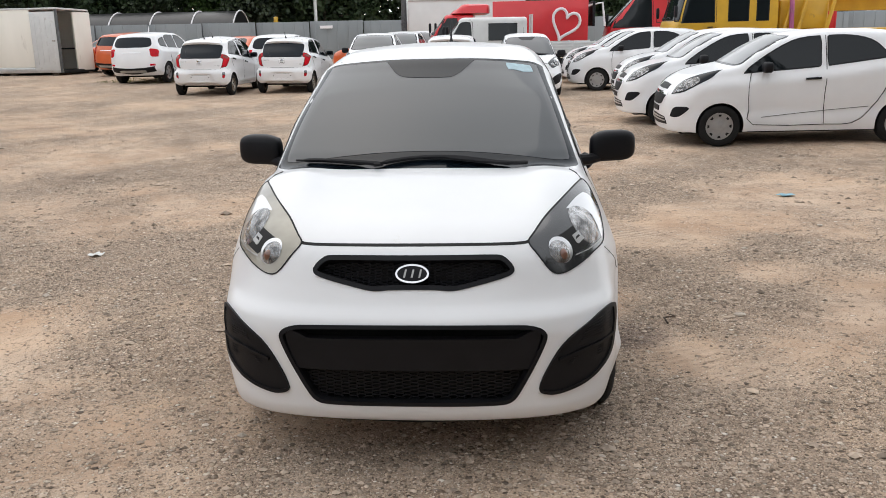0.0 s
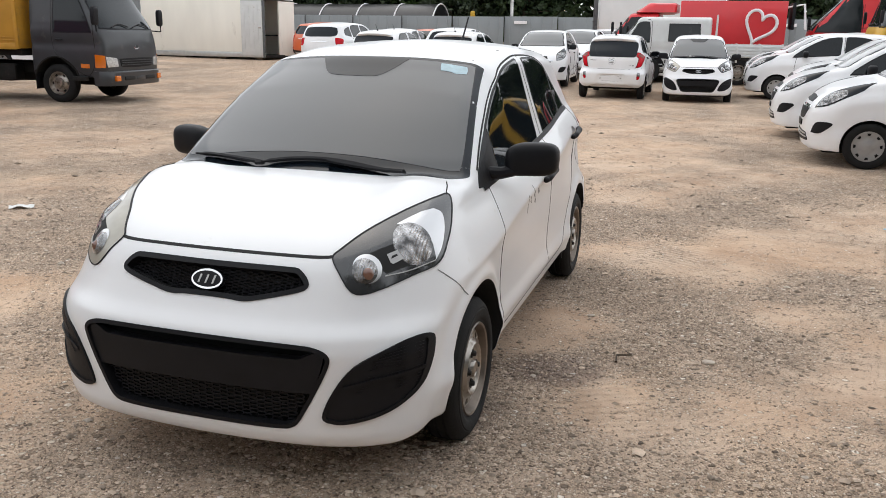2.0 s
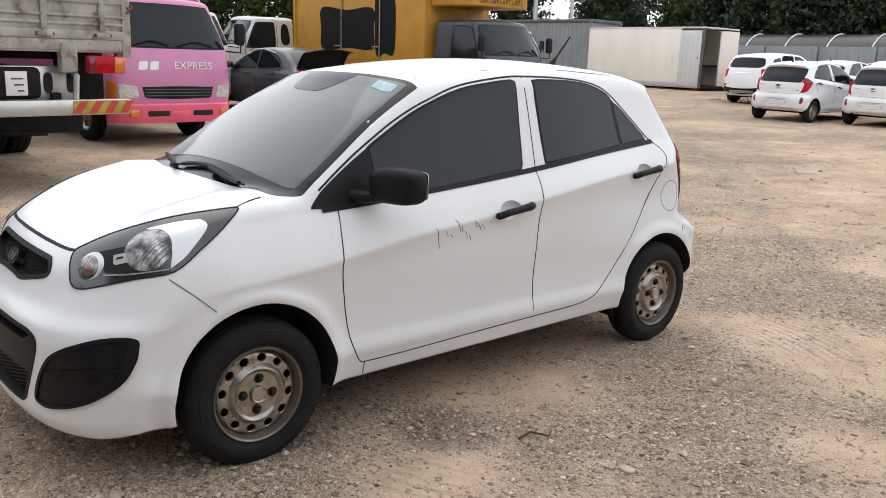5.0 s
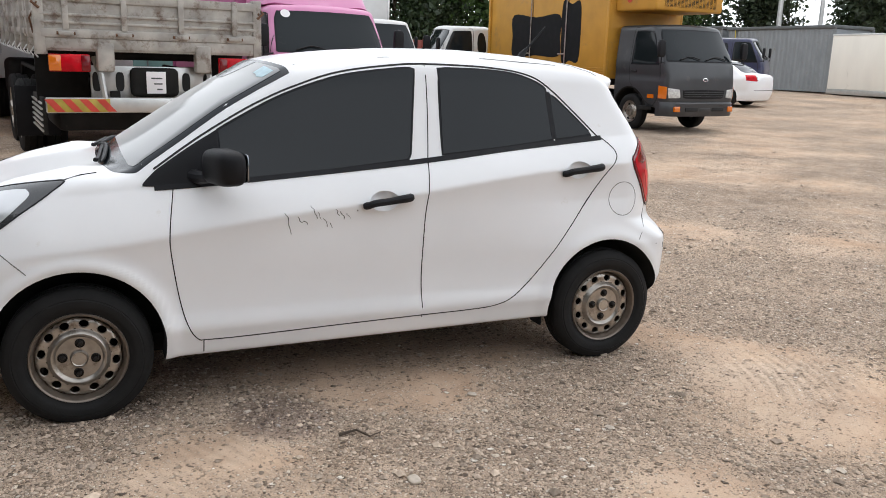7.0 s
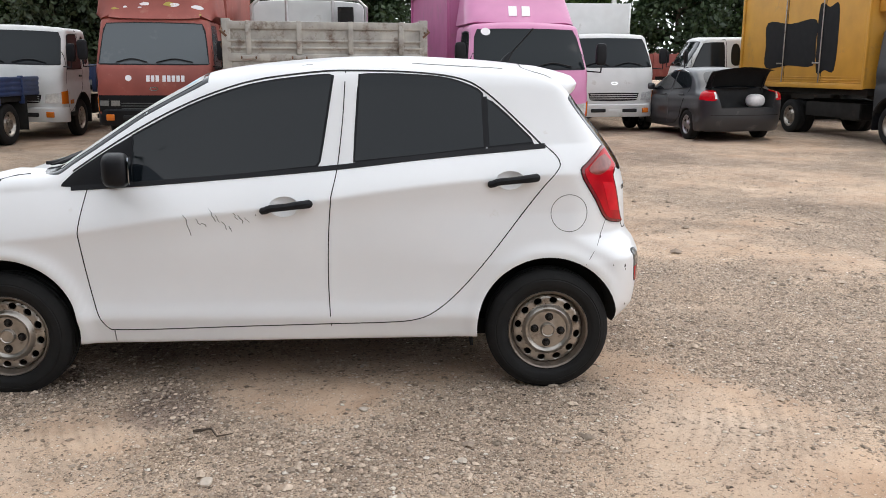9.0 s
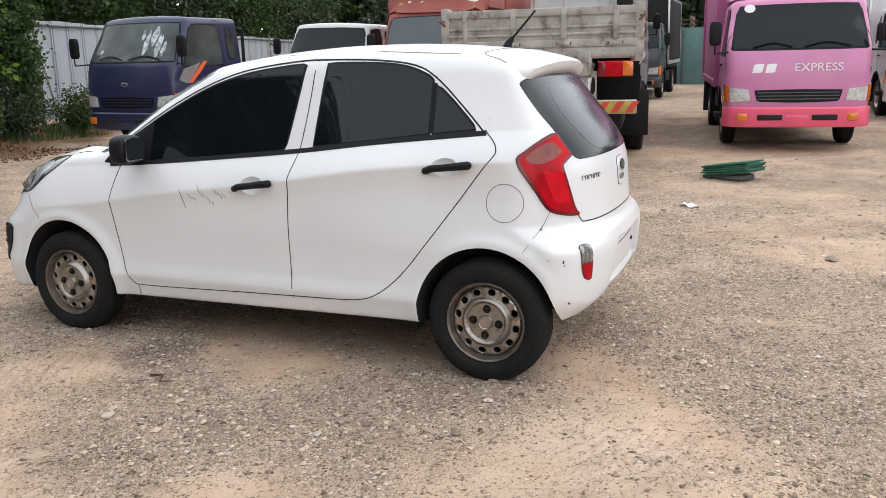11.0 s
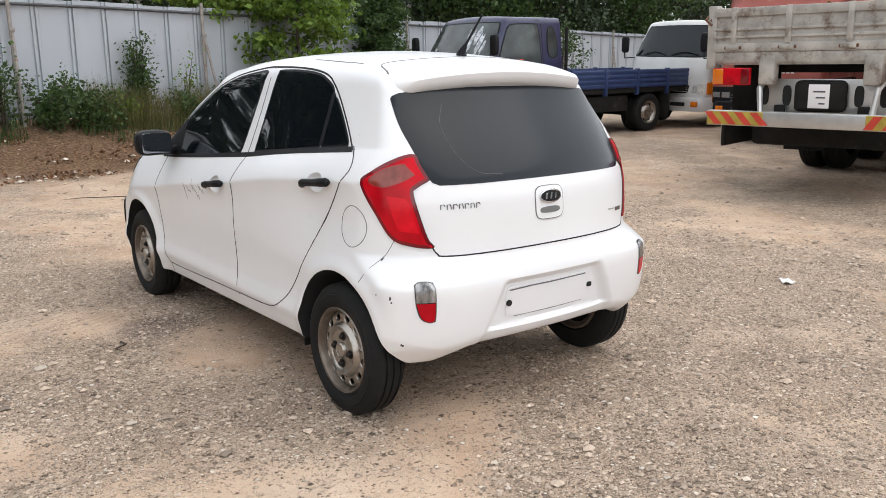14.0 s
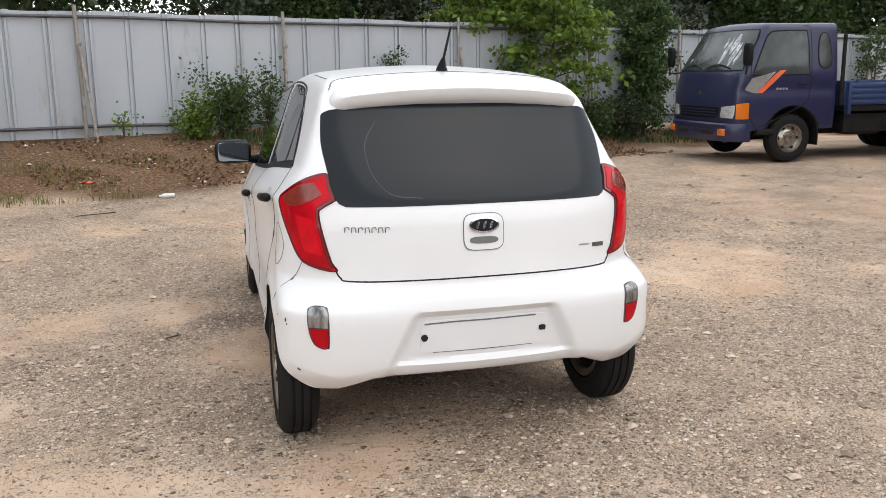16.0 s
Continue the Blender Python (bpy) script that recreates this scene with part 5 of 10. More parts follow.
    l.new(turned.outputs[0], print_.inputs["Vector"])
    for k, q in (("Scale", 5.5), ("Distortion", 1.4), ("Detail", 2.0), ("Detail Scale", 3.0)):
        print_.inputs[k].default_value = q
    grooves = sums("MULTIPLY", print_.outputs["Fac"], attribute("tread"))
    dent = n.new("ShaderNodeBump")
    dent.inputs["Strength"].default_value, dent.inputs["Distance"].default_value = 0.55, 0.014
    l.new(grooves, dent.inputs["Height"])
    l.new(rough.outputs[0], dent.inputs["Normal"])
    lift = n.new("ShaderNodeBump")
    lift.inputs["Strength"].default_value, lift.inputs["Distance"].default_value = 0.9, 0.012
    l.new(tops, lift.inputs["Height"])
    l.new(dent.outputs[0], lift.inputs["Normal"])
    l.new(lift.outputs[0], b.inputs["Normal"])
    return m


def build_ground():
    ax = np.concatenate([[-700, -400, -220, -130, -90], np.arange(-64, -16, 2.0), np.arange(-16, -4, 0.25), np.arange(-4, 4.5, 0.1), np.arange(4.5, 12, 0.25), np.arange(12, 40, 2.0), [50, 80, 130, 220, 400, 700]])
    ay = np.concatenate([[-700, -400, -220, -130, -80, -50, -30, -20], np.arange(-14, -4, 0.25), np.arange(-4, 7, 0.1), np.arange(7, 14, 0.25), np.arange(14, 64, 2.0), [80, 110, 150, 220, 400, 700]])
    X, Y = np.meshgrid(ax, ay, indexing="ij")
    Z = ground_z(X, Y)
    v = np.stack([X.ravel(), Y.ravel(), Z.ravel()], 1)
    k = len(ay)
    f = [(i * k + j, (i + 1) * k + j, (i + 1) * k + j + 1, i * k + j + 1) for i in range(len(ax) - 1) for j in range(k - 1)]
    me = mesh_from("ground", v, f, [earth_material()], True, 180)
    d = (v[:, 0] - FENCE_A[0]) * FENCE_OUT[0] + (v[:, 1] - FENCE_A[1]) * FENCE_OUT[1]
    s = (v[:, 0] - FENCE_A[0]) * FENCE_WAY[0] + (v[:, 1] - FENCE_A[1]) * FENCE_WAY[1]
    reach = np.interp(s, (-9, -5, -2.0, 1.5, 4, 6, 9, 14), (1.4, 1.6, 2.0, 2.2, 2.6, 3.0, 3.2, 3.2)) + 0.25 * np.sin(s * 2.3) + 0.12 * np.sin(s * 5.1)
    me.attributes.new("bare", "FLOAT", "POINT").data.foreach_set("value", patchy(v[:, 0], v[:, 1]))
    me.attributes.new("tread", "FLOAT", "POINT").data.foreach_set("value", pressed(v[:, 0], v[:, 1]))
    me.attributes.new("stain", "FLOAT", "POINT").data.foreach_set("value", stained(v[:, 0], v[:, 1]))
    a = me.attributes.new("bank", "FLOAT", "POINT")
    a.data.foreach_set("value", np.clip((reach + 0.15 - d) / 0.5, 0, 1) * (d > -1))
    tagged(link("ground", me), "pale tan gravel and sand yard with tyre tracks", "ground", kind="structure")


build_ground()


def scatter(name, count, spot, size, mat, label, seed, flat=0.55, big=0.04):
    """Loose stones as one mesh: squashed, uneven eight-cornered lumps half sunk in the ground."""
    rng = np.random.default_rng(seed)
    P = np.array([spot(rng) for _ in range(count)])
    base = np.array([(1, 0, 0), (-1, 0, 0), (0, 1, 0), (0, -1, 0), (0, 0, 1), (0, 0, -1), (0.62, 0.62, 0.35), (-0.62, 0.6, 0.3), (-0.6, -0.62, 0.35), (0.62, -0.6, 0.3)])
    tri = [(0, 6, 4), (6, 2, 4), (2, 7, 4), (7, 1, 4), (1, 8, 4), (8, 3, 4), (3, 9, 4), (9, 0, 4), (0, 2, 6), (2, 1, 7), (1, 3, 8), (3, 0, 9)]
    S = size[0] + (size[1] - size[0]) * rng.random(count) ** 3
    S = np.where(rng.random(count) < big, S * 1.9, S)
    T = rng.random(count) * 6.283
    V = base[None] * (1 + 0.45 * (rng.random((count, 10, 3)) - 0.5))
    V[:, :, 2] *= flat
    c, s = np.cos(T)[:, None], np.sin(T)[:, None]
    x, y = V[:, :, 0] * c - V[:, :, 1] * s, V[:, :, 0] * s + V[:, :, 1] * c
    x, y, z = x * S[:, None] + P[:, :1], y * S[:, None] * (0.7 + 0.3 * rng.random(count))[:, None] + P[:, 1:2], V[:, :, 2] * S[:, None]
    z += ground_z(P[:, 0], P[:, 1])[:, None] + 0.12 * S[:, None]
    v = np.stack([x, y, z], 2).reshape(-1, 3)
    f = (np.array(tri)[None] + 10 * np.arange(count)[:, None, None]).reshape(-1, 3)
    tagged(link(name, mesh_from(name, v, f, [mat], False)), label, "gravel", kind="stuff")


def grit(name, count, spot, size, mat, label, seed):
    """Fine grit as one mesh of low, uneven four-sided chips."""
    rng = np.random.default_rng(seed)
    P = spot(rng, count)
    base = np.array([(1, 0, -0.15), (0, 1, -0.15), (-1, 0, -0.15), (0, -1, -0.15), (0, 0, 0.85)])
    S = size[0] + (size[1] - size[0]) * rng.random(count) ** 2.2
    count = len(P)
    S = S[:count]
    V = base[None] + 0.55 * (rng.random((count, 5, 3)) - 0.5) * np.array((1, 1, 0.4))
    T = rng.random(count) * 6.283
    c, s = np.cos(T)[:, None], np.sin(T)[:, None]
    x = (V[:, :, 0] * c - V[:, :, 1] * s) * S[:, None] + P[:, :1]
    y = (V[:, :, 0] * s + V[:, :, 1] * c) * S[:, None] + P[:, 1:2]
    z = V[:, :, 2] * S[:, None] + ground_z(P[:, 0], P[:, 1])[:, None]
    v = np.stack([x, y, z], 2).reshape(-1, 3)
    f = (np.array([(0, 1, 4), (1, 2, 4), (2, 3, 4), (3, 0, 4)])[None] + 5 * np.arange(count)[:, None, None]).reshape(-1, 3)
    me = bpy.data.meshes.new(name)
    me.vertices.add(len(v))
    me.vertices.foreach_set("co", v.ravel())
    me.loops.add(f.size)
    me.loops.foreach_set("vertex_index", f.ravel().astype(np.int32))
    me.polygons.add(len(f))
    me.polygons.foreach_set("loop_start", np.arange(0, f.size, 3, dtype=np.int32))
    me.update(calc_edges=True)
    me.materials.append(mat)
    tagged(link(name, me), label, "gravel", kind="stuff")


def near_grit(rng, count):
    k = count * 4
    x, y = rng.uniform(-3.2, 4.6, k), rng.uniform(-3.2, 6.2, k)
    ok = np.flatnonzero((rng.random(k) < patchy(x, y)) & ~((np.abs(x) < 0.6) & (y > 0) & (y < 2.4)))[:count]
    return np.stack([x[ok], y[ok]], 1)


STONE = material("loose_stone", (0.44, 0.350, 0.275), 0.92, spec=0.2, vary=0.25, scale=40, island=0.5)
GRIT = material("grit", (0.40, 0.310, 0.238), 0.92, spec=0.2, island=0.5)
PALE_STONE = material("pale_stone", (0.56, 0.48, 0.40), 0.85, vary=0.2, scale=40, island=0.25)


def near_walk(rng):
    while True:
        x, y = rng.uniform(-4.5, 4.5), rng.uniform(-3.0, 6.5)
        if float(patchy(x, y)) + rng.normal() * 0.2 > 0.45:
            return x, y


def wide(rng):
    a, r = rng.uniform(0, 6.283), rng.uniform(3.5, 13) 
    return 0.5 + r * math.cos(a), 1.5 + r * math.sin(a)


grit("grit", 92000, near_grit, (0.0028, 0.0100), GRIT, "fine dark and pale grit", 6)
scatter("gravel", 30000, near_walk, (0.005, 0.017), STONE, "loose grey and brown gravel stones", 3)
scatter("pebbles", 1100, near_walk, (0.005, 0.019), PALE_STONE, "scattered pale quartz pebbles", 4)
scatter("far_gravel", 9000, wide, (0.008, 0.028), STONE, "loose gravel stones over the yard", 5)

# ---- steel sheet fence on the bank, with posts and rails ----
SHEET = material("fence_sheet", (0.44, 0.465, 0.50), 0.5, metal=0.15, vary=0.10, scale=1.2, dirt=(0.30, 0.27, 0.23), dirt_at=0.60, dirt_scale=2.2, streak=0.25, bump=0.05, bump_scale=8)
POLE = material("rusty_pole", (0.33, 0.30, 0.27), 0.6, metal=0.3, vary=0.25, scale=9, dirt=(0.23, 0.13, 0.08), dirt_at=0.55, dirt_scale=14)
DARK_RAIL = material("fence_rail", (0.10, 0.10, 0.105), 0.55, metal=0.4, vary=0.3, scale=8)


def fence_at(s, z, out=0.0):
    p = FENCE_A + s * FENCE_WAY + out * FENCE_OUT
    return Vector((p[0], p[1], z))


def build_fence():
    root = thing("sheet_fence", pose(0, 0, 0), "grey-blue ribbed steel sheet fence on pipe posts", "fence", kind="structure")
    k, s = 0, -22.0
    w = 0.565
    while s < 16:
        top = 2.42 + 0.012 * math.sin(k * 1.7) - 0.004 * max(0, s - 5)
        foot = float(np.interp(s, (-22, -6, -3, 0, 3, 6, 16), (0.35, 0.40, 0.60, 0.66, 0.64, 0.56, 0.55)))
        tilt = 0.006 * math.sin(k * 2.9)
        prof = [(0.0, 0.0), (0.035, 0.0), (0.040, 0.034), (0.075, 0.034), (0.080, 0.0), (0.105, 0.0), (0.110, 0.034), (0.145, 0.034), (0.150, 0.0), (w + 0.035, 0.0)]
        v, f = [], []
        for z in (foot, top):
            for a, b in prof:
                v.append(fence_at(s + a + (z - foot) * tilt, z, b + 0.004 * (k % 2)))
            for a, b in reversed(prof):
                v.append(fence_at(s + a + (z - foot) * tilt, z, b + 0.004 * (k % 2) - 0.003))
        n = 2 * len(prof)
        f = [(i, (i + 1) % n, n + (i + 1) % n, n + i) for i in range(n)] + [tuple(range(n))[::-1], tuple(range(n, 2 * n))]
        link("panel", mesh_from("panel", v, f, [SHEET], False), root)
        s += w
        k += 1
    for z in (2.33, 0.72):
        a, b = -22, 16
        pts = [fence_at(q, z + 0.012 * math.sin(q * 1.3) - (0.10 if z < 1 and q < -3 else 0), 0.055) for q in np.arange(a, b + 1, 2.0)]
        part("rail", tube(pts, 0.024, 8), DARK_RAIL, root, "dark pipe rail")
    for i, q in enumerate((-18.6, -15.2, -11.8, -8.6, -5.4, -3.0, 0.03, 3.35, 6.5, 9.8, 13.0)):
        top, foot = 2.50, 0.30
        part("post", tube([fence_at(q, foot, 0.10), fence_at(q + 0.02, top, 0.09)], 0.030, 10), POLE, root, "rusty pipe post")
        e = fence_at(q + (0.10 if i % 2 else -0.12), 0, 0.42)
        part("brace", tube([fence_at(q, 1.95, 0.10), (e.x, e.y, gz(e.x, e.y) - 0.05)], 0.024, 10), POLE, root, "leaning pipe brace")
        part("clamp", box(-0.04, 0.04, -0.04, 0.04, -0.03, 0.03, 0.01), POLE, root).matrix_basis = Matrix.Translation(fence_at(q, 1.95, 0.10))


build_fence()

FINE[0] = 0.6

# ---- cab-over trucks; the front looks to -y, the front axle stands over the origin ----
def heading(x, y, hx, hy, lift=0.0):
    """The pose of a vehicle whose front axle stands at (x, y) and whose front looks along (hx, hy)."""
    n = math.hypot(hx, hy)
    ux, uy = hx / n, hy / n
    rise = math.atan2(gz(x - 2.4 * ux, y - 2.4 * uy) - gz(x, y), 2.4)
    sag = math.atan2(gz(x - 0.7 * uy, y + 0.7 * ux) - gz(x + 0.7 * uy, y - 0.7 * ux), 1.4)
    return pose(x, y, gz(x, y) + lift, math.degrees(rise), -math.degrees(sag), math.degrees(math.atan2(hx, -hy)))


def cab_shape(half=0.98, front=-1.16, back=0.52, foot=0.48, belt=1.38, roof=2.18, rake=0.44, square=0.0):
    tall = belt - foot
    nose = curve((foot - 0.5, front + 0.06), (foot, front + 0.02), (foot + 0.3 * tall, front), (foot + 0.6 * tall, front + 0.005), (foot + 0.96 * tall, front + 0.065), (belt + 0.06, front + 0.11), (roof - 0.12, front + 0.11 + rake), (roof + 0.3, front + 0.30 + rake))

    def f(x, y, z):
        x, y, z = np.broadcast_arrays(np.abs(x), y, z)
        up = np.clip((z - belt) / (roof - belt), 0, 1.2)
        side = half - 0.085 * up - 0.03 * np.clip((0.8 - z) / 0.4, 0, 1) - 0.015 * np.exp(-(((z - belt + 0.25) / 0.09) ** 2))
        side = side - 0.06 * np.clip((front + 0.45 - y) / 0.45, 0, 1) ** 2
        yn = nose(z) + (0.07 - 0.04 * square) * x * x + (0.12 - 0.08 * square) * np.clip(x / half, 0, 1) ** 6
        d = smax(x - side, (yn - y) * np.where(z > belt, 0.8, 1.0), 0.09 - 0.04 * square)
        d = smax(d, z - (roof - 0.05 * x * x), 0.12 - 0.07 * square)
        d = smax(d, y - back, 0.05)
        return smax(d, foot - z, 0.03)
    return Shell(f, (front + 0.75, back - 0.5), (-1.3, front - 0.3, 0.2), (1.3, back + 0.3, roof + 0.3), z=(roof + foot) / 2 - 0.1)


def truck_wheel_meshes(R=0.37, w=0.10):
    t = lathe([(-w, R * 0.60), (-w, R * 0.9), (-w + 0.025, R * 0.985), (-0.05, R), (-0.045, R - 0.012), (-0.035, R - 0.012), (-0.03, R), (0.03, R), (0.035, R - 0.012), (0.045, R - 0.012), (0.05, R), (w - 0.025, R * 0.985), (w, R * 0.9), (w + 0.004, R * 0.75), (w - 0.008, R * 0.61), (w - 0.05, R * 0.58)], 32, cap=False)
    r = lathe([(w - 0.01, R * 0.62), (w - 0.012, R * 0.575), (w - 0.05, R * 0.54), (w - 0.075, R * 0.46), (w - 0.05, R * 0.36), (w - 0.03, R * 0.30), (w - 0.03, R * 0.24), (w + 0.01, R * 0.22), (w + 0.015, R * 0.12), (w + 0.015, 0.0)], 28, cap=False)
    res = []
    for n, b, m in (("wheel", t, RUBBER), ("rim", r, STEEL)):
        me = bpy.data.meshes.new(n)
        b.to_mesh(me)
        b.free()
        me.materials.append(m)
        me.polygons.foreach_set("use_smooth", [True] * len(me.polygons))
        me.set_sharp_from_angle(angle=radians(35))
        res.append(me)
    holes = bmesh.new()
    for a in (0.0,):
        c = (R * 0.45 * math.cos(a), R * 0.45 * math.sin(a))
        lathe([(w - 0.09, 0.0), (w - 0.09, R * 0.075), (w - 0.060, R * 0.075), (w - 0.060, 0)], 10, holes, at=(0, *c))
    me = bpy.data.meshes.new("rim_hole")
    holes.to_mesh(me)
    holes.free()
    me.materials.append(GAP)
    nuts = bmesh.new()
    for a in (0.5,):
        lathe([(w - 0.04, 0.016), (w - 0.010, 0.016), (w - 0.006, 0.01), (w - 0.006, 0)], 6, nuts, at=(0, R * 0.27 * math.cos(a), R * 0.27 * math.sin(a)))
    m2 = bpy.data.meshes.new("wheel_nut")
    nuts.to_mesh(m2)
    nuts.free()
    m2.materials.append(STEEL)
    return res + [me, m2]


TWHEEL = truck_wheel_meshes()
BIGWHEEL = truck_wheel_meshes(0.50, 0.13)


def truck_wheel(parent, x, y, s, kind=None, dual=False):
    kind = kind or TWHEEL
    R = 0.50 if kind is BIGWHEEL else 0.37
    w = link("wheel", kind[0], parent, "worn black truck tyre on a steel rim", pose(x, y, R, 0, 0, 0 if s > 0 else 180))
    link("rim", kind[1], w)
    for k in range(6):
        link("rim_hole", kind[2], w, "", pose(0, 0, 0, 60 * k))
        link("wheel_nut", kind[3], w, "", pose(0, 0, 0, 60 * k))
    if dual:
        link("wheel", kind[0], parent, "worn black truck tyre on a steel rim", pose(x - s * (0.30 if R > 0.4 else 0.23), y, R, 0, 0, 0 if s > 0 else 180))


GREY_CAB = material("dark_grey_cab_paint", (0.030, 0.032, 0.036), 0.42, coat=0.2, vary=0.2, scale=2.5, dirt=(0.075, 0.07, 0.065), dirt_at=0.60, dirt_scale=3)
PINK = material("pink_cab_paint", (0.56, 0.200, 0.375), 0.42, coat=0.3, vary=0.08, scale=3, dirt=(0.44, 0.25, 0.33), dirt_at=0.6, dirt_scale=3)
PINK_HOT = material("hot_pink_bumper", (0.83, 0.115, 0.205), 0.45, coat=0.2, vary=0.08, scale=4)
MAGENTA = material("magenta_box", (0.40, 0.10, 0.24), 0.5, vary=0.12, scale=2, dirt=(0.27, 0.12, 0.17), dirt_at=0.55)
BLUE_CAB = material("blue_cab_paint", (0.016, 0.019, 0.064), 0.36, coat=0.3, vary=0.12, scale=3, dirt=(0.11, 0.11, 0.16), dirt_at=0.62, dirt_scale=3)
BLUE_BED = material("blue_bed_paint", (0.020, 0.040, 0.115), 0.5, vary=0.2, scale=5, dirt=(0.20, 0.20, 0.20), dirt_at=0.62, dirt_scale=5)
OLD_RED = material("faded_red_cab_paint", (0.29, 0.068, 0.050), 0.55, vary=0.18, scale=2.5, dirt=(0.38, 0.16, 0.115), dirt_at=0.56, dirt_scale=2.4)
OLD_WHITE = material("dull_white_cab_paint", (0.60, 0.60, 0.59), 0.45, coat=0.2, vary=0.08, scale=3, dirt=(0.36, 0.33, 0.29), dirt_at=0.6)
CREAM = material("cream_cab_paint", (0.55, 0.50, 0.40), 0.5, vary=0.1, scale=3, dirt=(0.35, 0.28, 0.2), dirt_at=0.58)
CHASSIS = material("truck_chassis", (0.016, 0.015, 0.014), 0.85, spec=0.25, vary=0.35, scale=6, dirt=(0.06, 0.045, 0.034), dirt_at=0.60, dirt_scale=5)
TRUCK_GLASS = material("truck_glass", (0.010, 0.013, 0.015), 0.05, spec=0.28, dirt=(0.055, 0.06, 0.06), dirt_at=0.64, dirt_scale=2.2)
# opaque panes: the light coming through them is painted as a mottled pale colour
THROUGH_LIGHT_GLASS = material("through_light_glass", (0.060, 0.072, 0.072), 0.08, spec=0.4, vary=0.7, scale=1.6, dirt=(0.10, 0.115, 0.11), dirt_at=0.58, dirt_scale=1.4)
# the sky's reflection in the red truck's panes is put into this pale base colour
PALE_GLASS = material("sky_reflection_glass", (0.085, 0.098, 0.108), 0.12, spec=0.45, dirt=(0.13, 0.14, 0.145), dirt_at=0.6, dirt_scale=2.2)
OLD_LENS = material("dull_lens", (0.26, 0.265, 0.26), 0.2, metal=0.3, coat=0.5, vary=0.3, scale=25)
YELLOW_BOX = material("yellow_box_paint", (0.52, 0.265, 0.032), 0.5, vary=0.14, scale=2, dirt=(0.33, 0.19, 0.06), dirt_at=0.58, dirt_scale=2.5)
BLACK_SPRAY = material("black_spray_paint", (0.006, 0.006, 0.007), 0.6, spec=0.2, vary=0.4, scale=7)
BED_GREY = material("worn_bed_paint", (0.40, 0.375, 0.34), 0.62, vary=0.35, scale=5, dirt=(0.115, 0.070, 0.045), dirt_at=0.52, dirt_scale=5.5, bump=0.2, bump_scale=18)
RUST = material("rust", (0.15, 0.075, 0.042), 0.85, vary=0.4, scale=16, bump=0.3, bump_scale=60)
STRIPE_RED = material("stripe_red", (0.55, 0.055, 0.035), 0.4, vary=0.15, scale=8)
STRIPE_YELLOW = material("stripe_yellow", (0.42, 0.32, 0.05), 0.45, vary=0.25, scale=8)
ALLOY = material("bare_alloy", (0.56, 0.56, 0.55), 0.35, metal=0.75, vary=0.12, scale=7)
ORANGE_RED = material("orange_decal", (0.78, 0.13, 0.045), 0.45)
PALE_DECAL = material("white_lettering", (0.80, 0.77, 0.78), 0.5)
CREAM_BOX = material("cream_box_panel", (0.80, 0.76, 0.68), 0.5, vary=0.06, scale=1.3, dirt=(0.40, 0.34, 0.27), dirt_at=0.64, dirt_scale=1.8, streak=0.3)
GREY_TARP = material("grey_tarp", (0.10, 0.105, 0.105), 0.8, vary=0.2, scale=4)


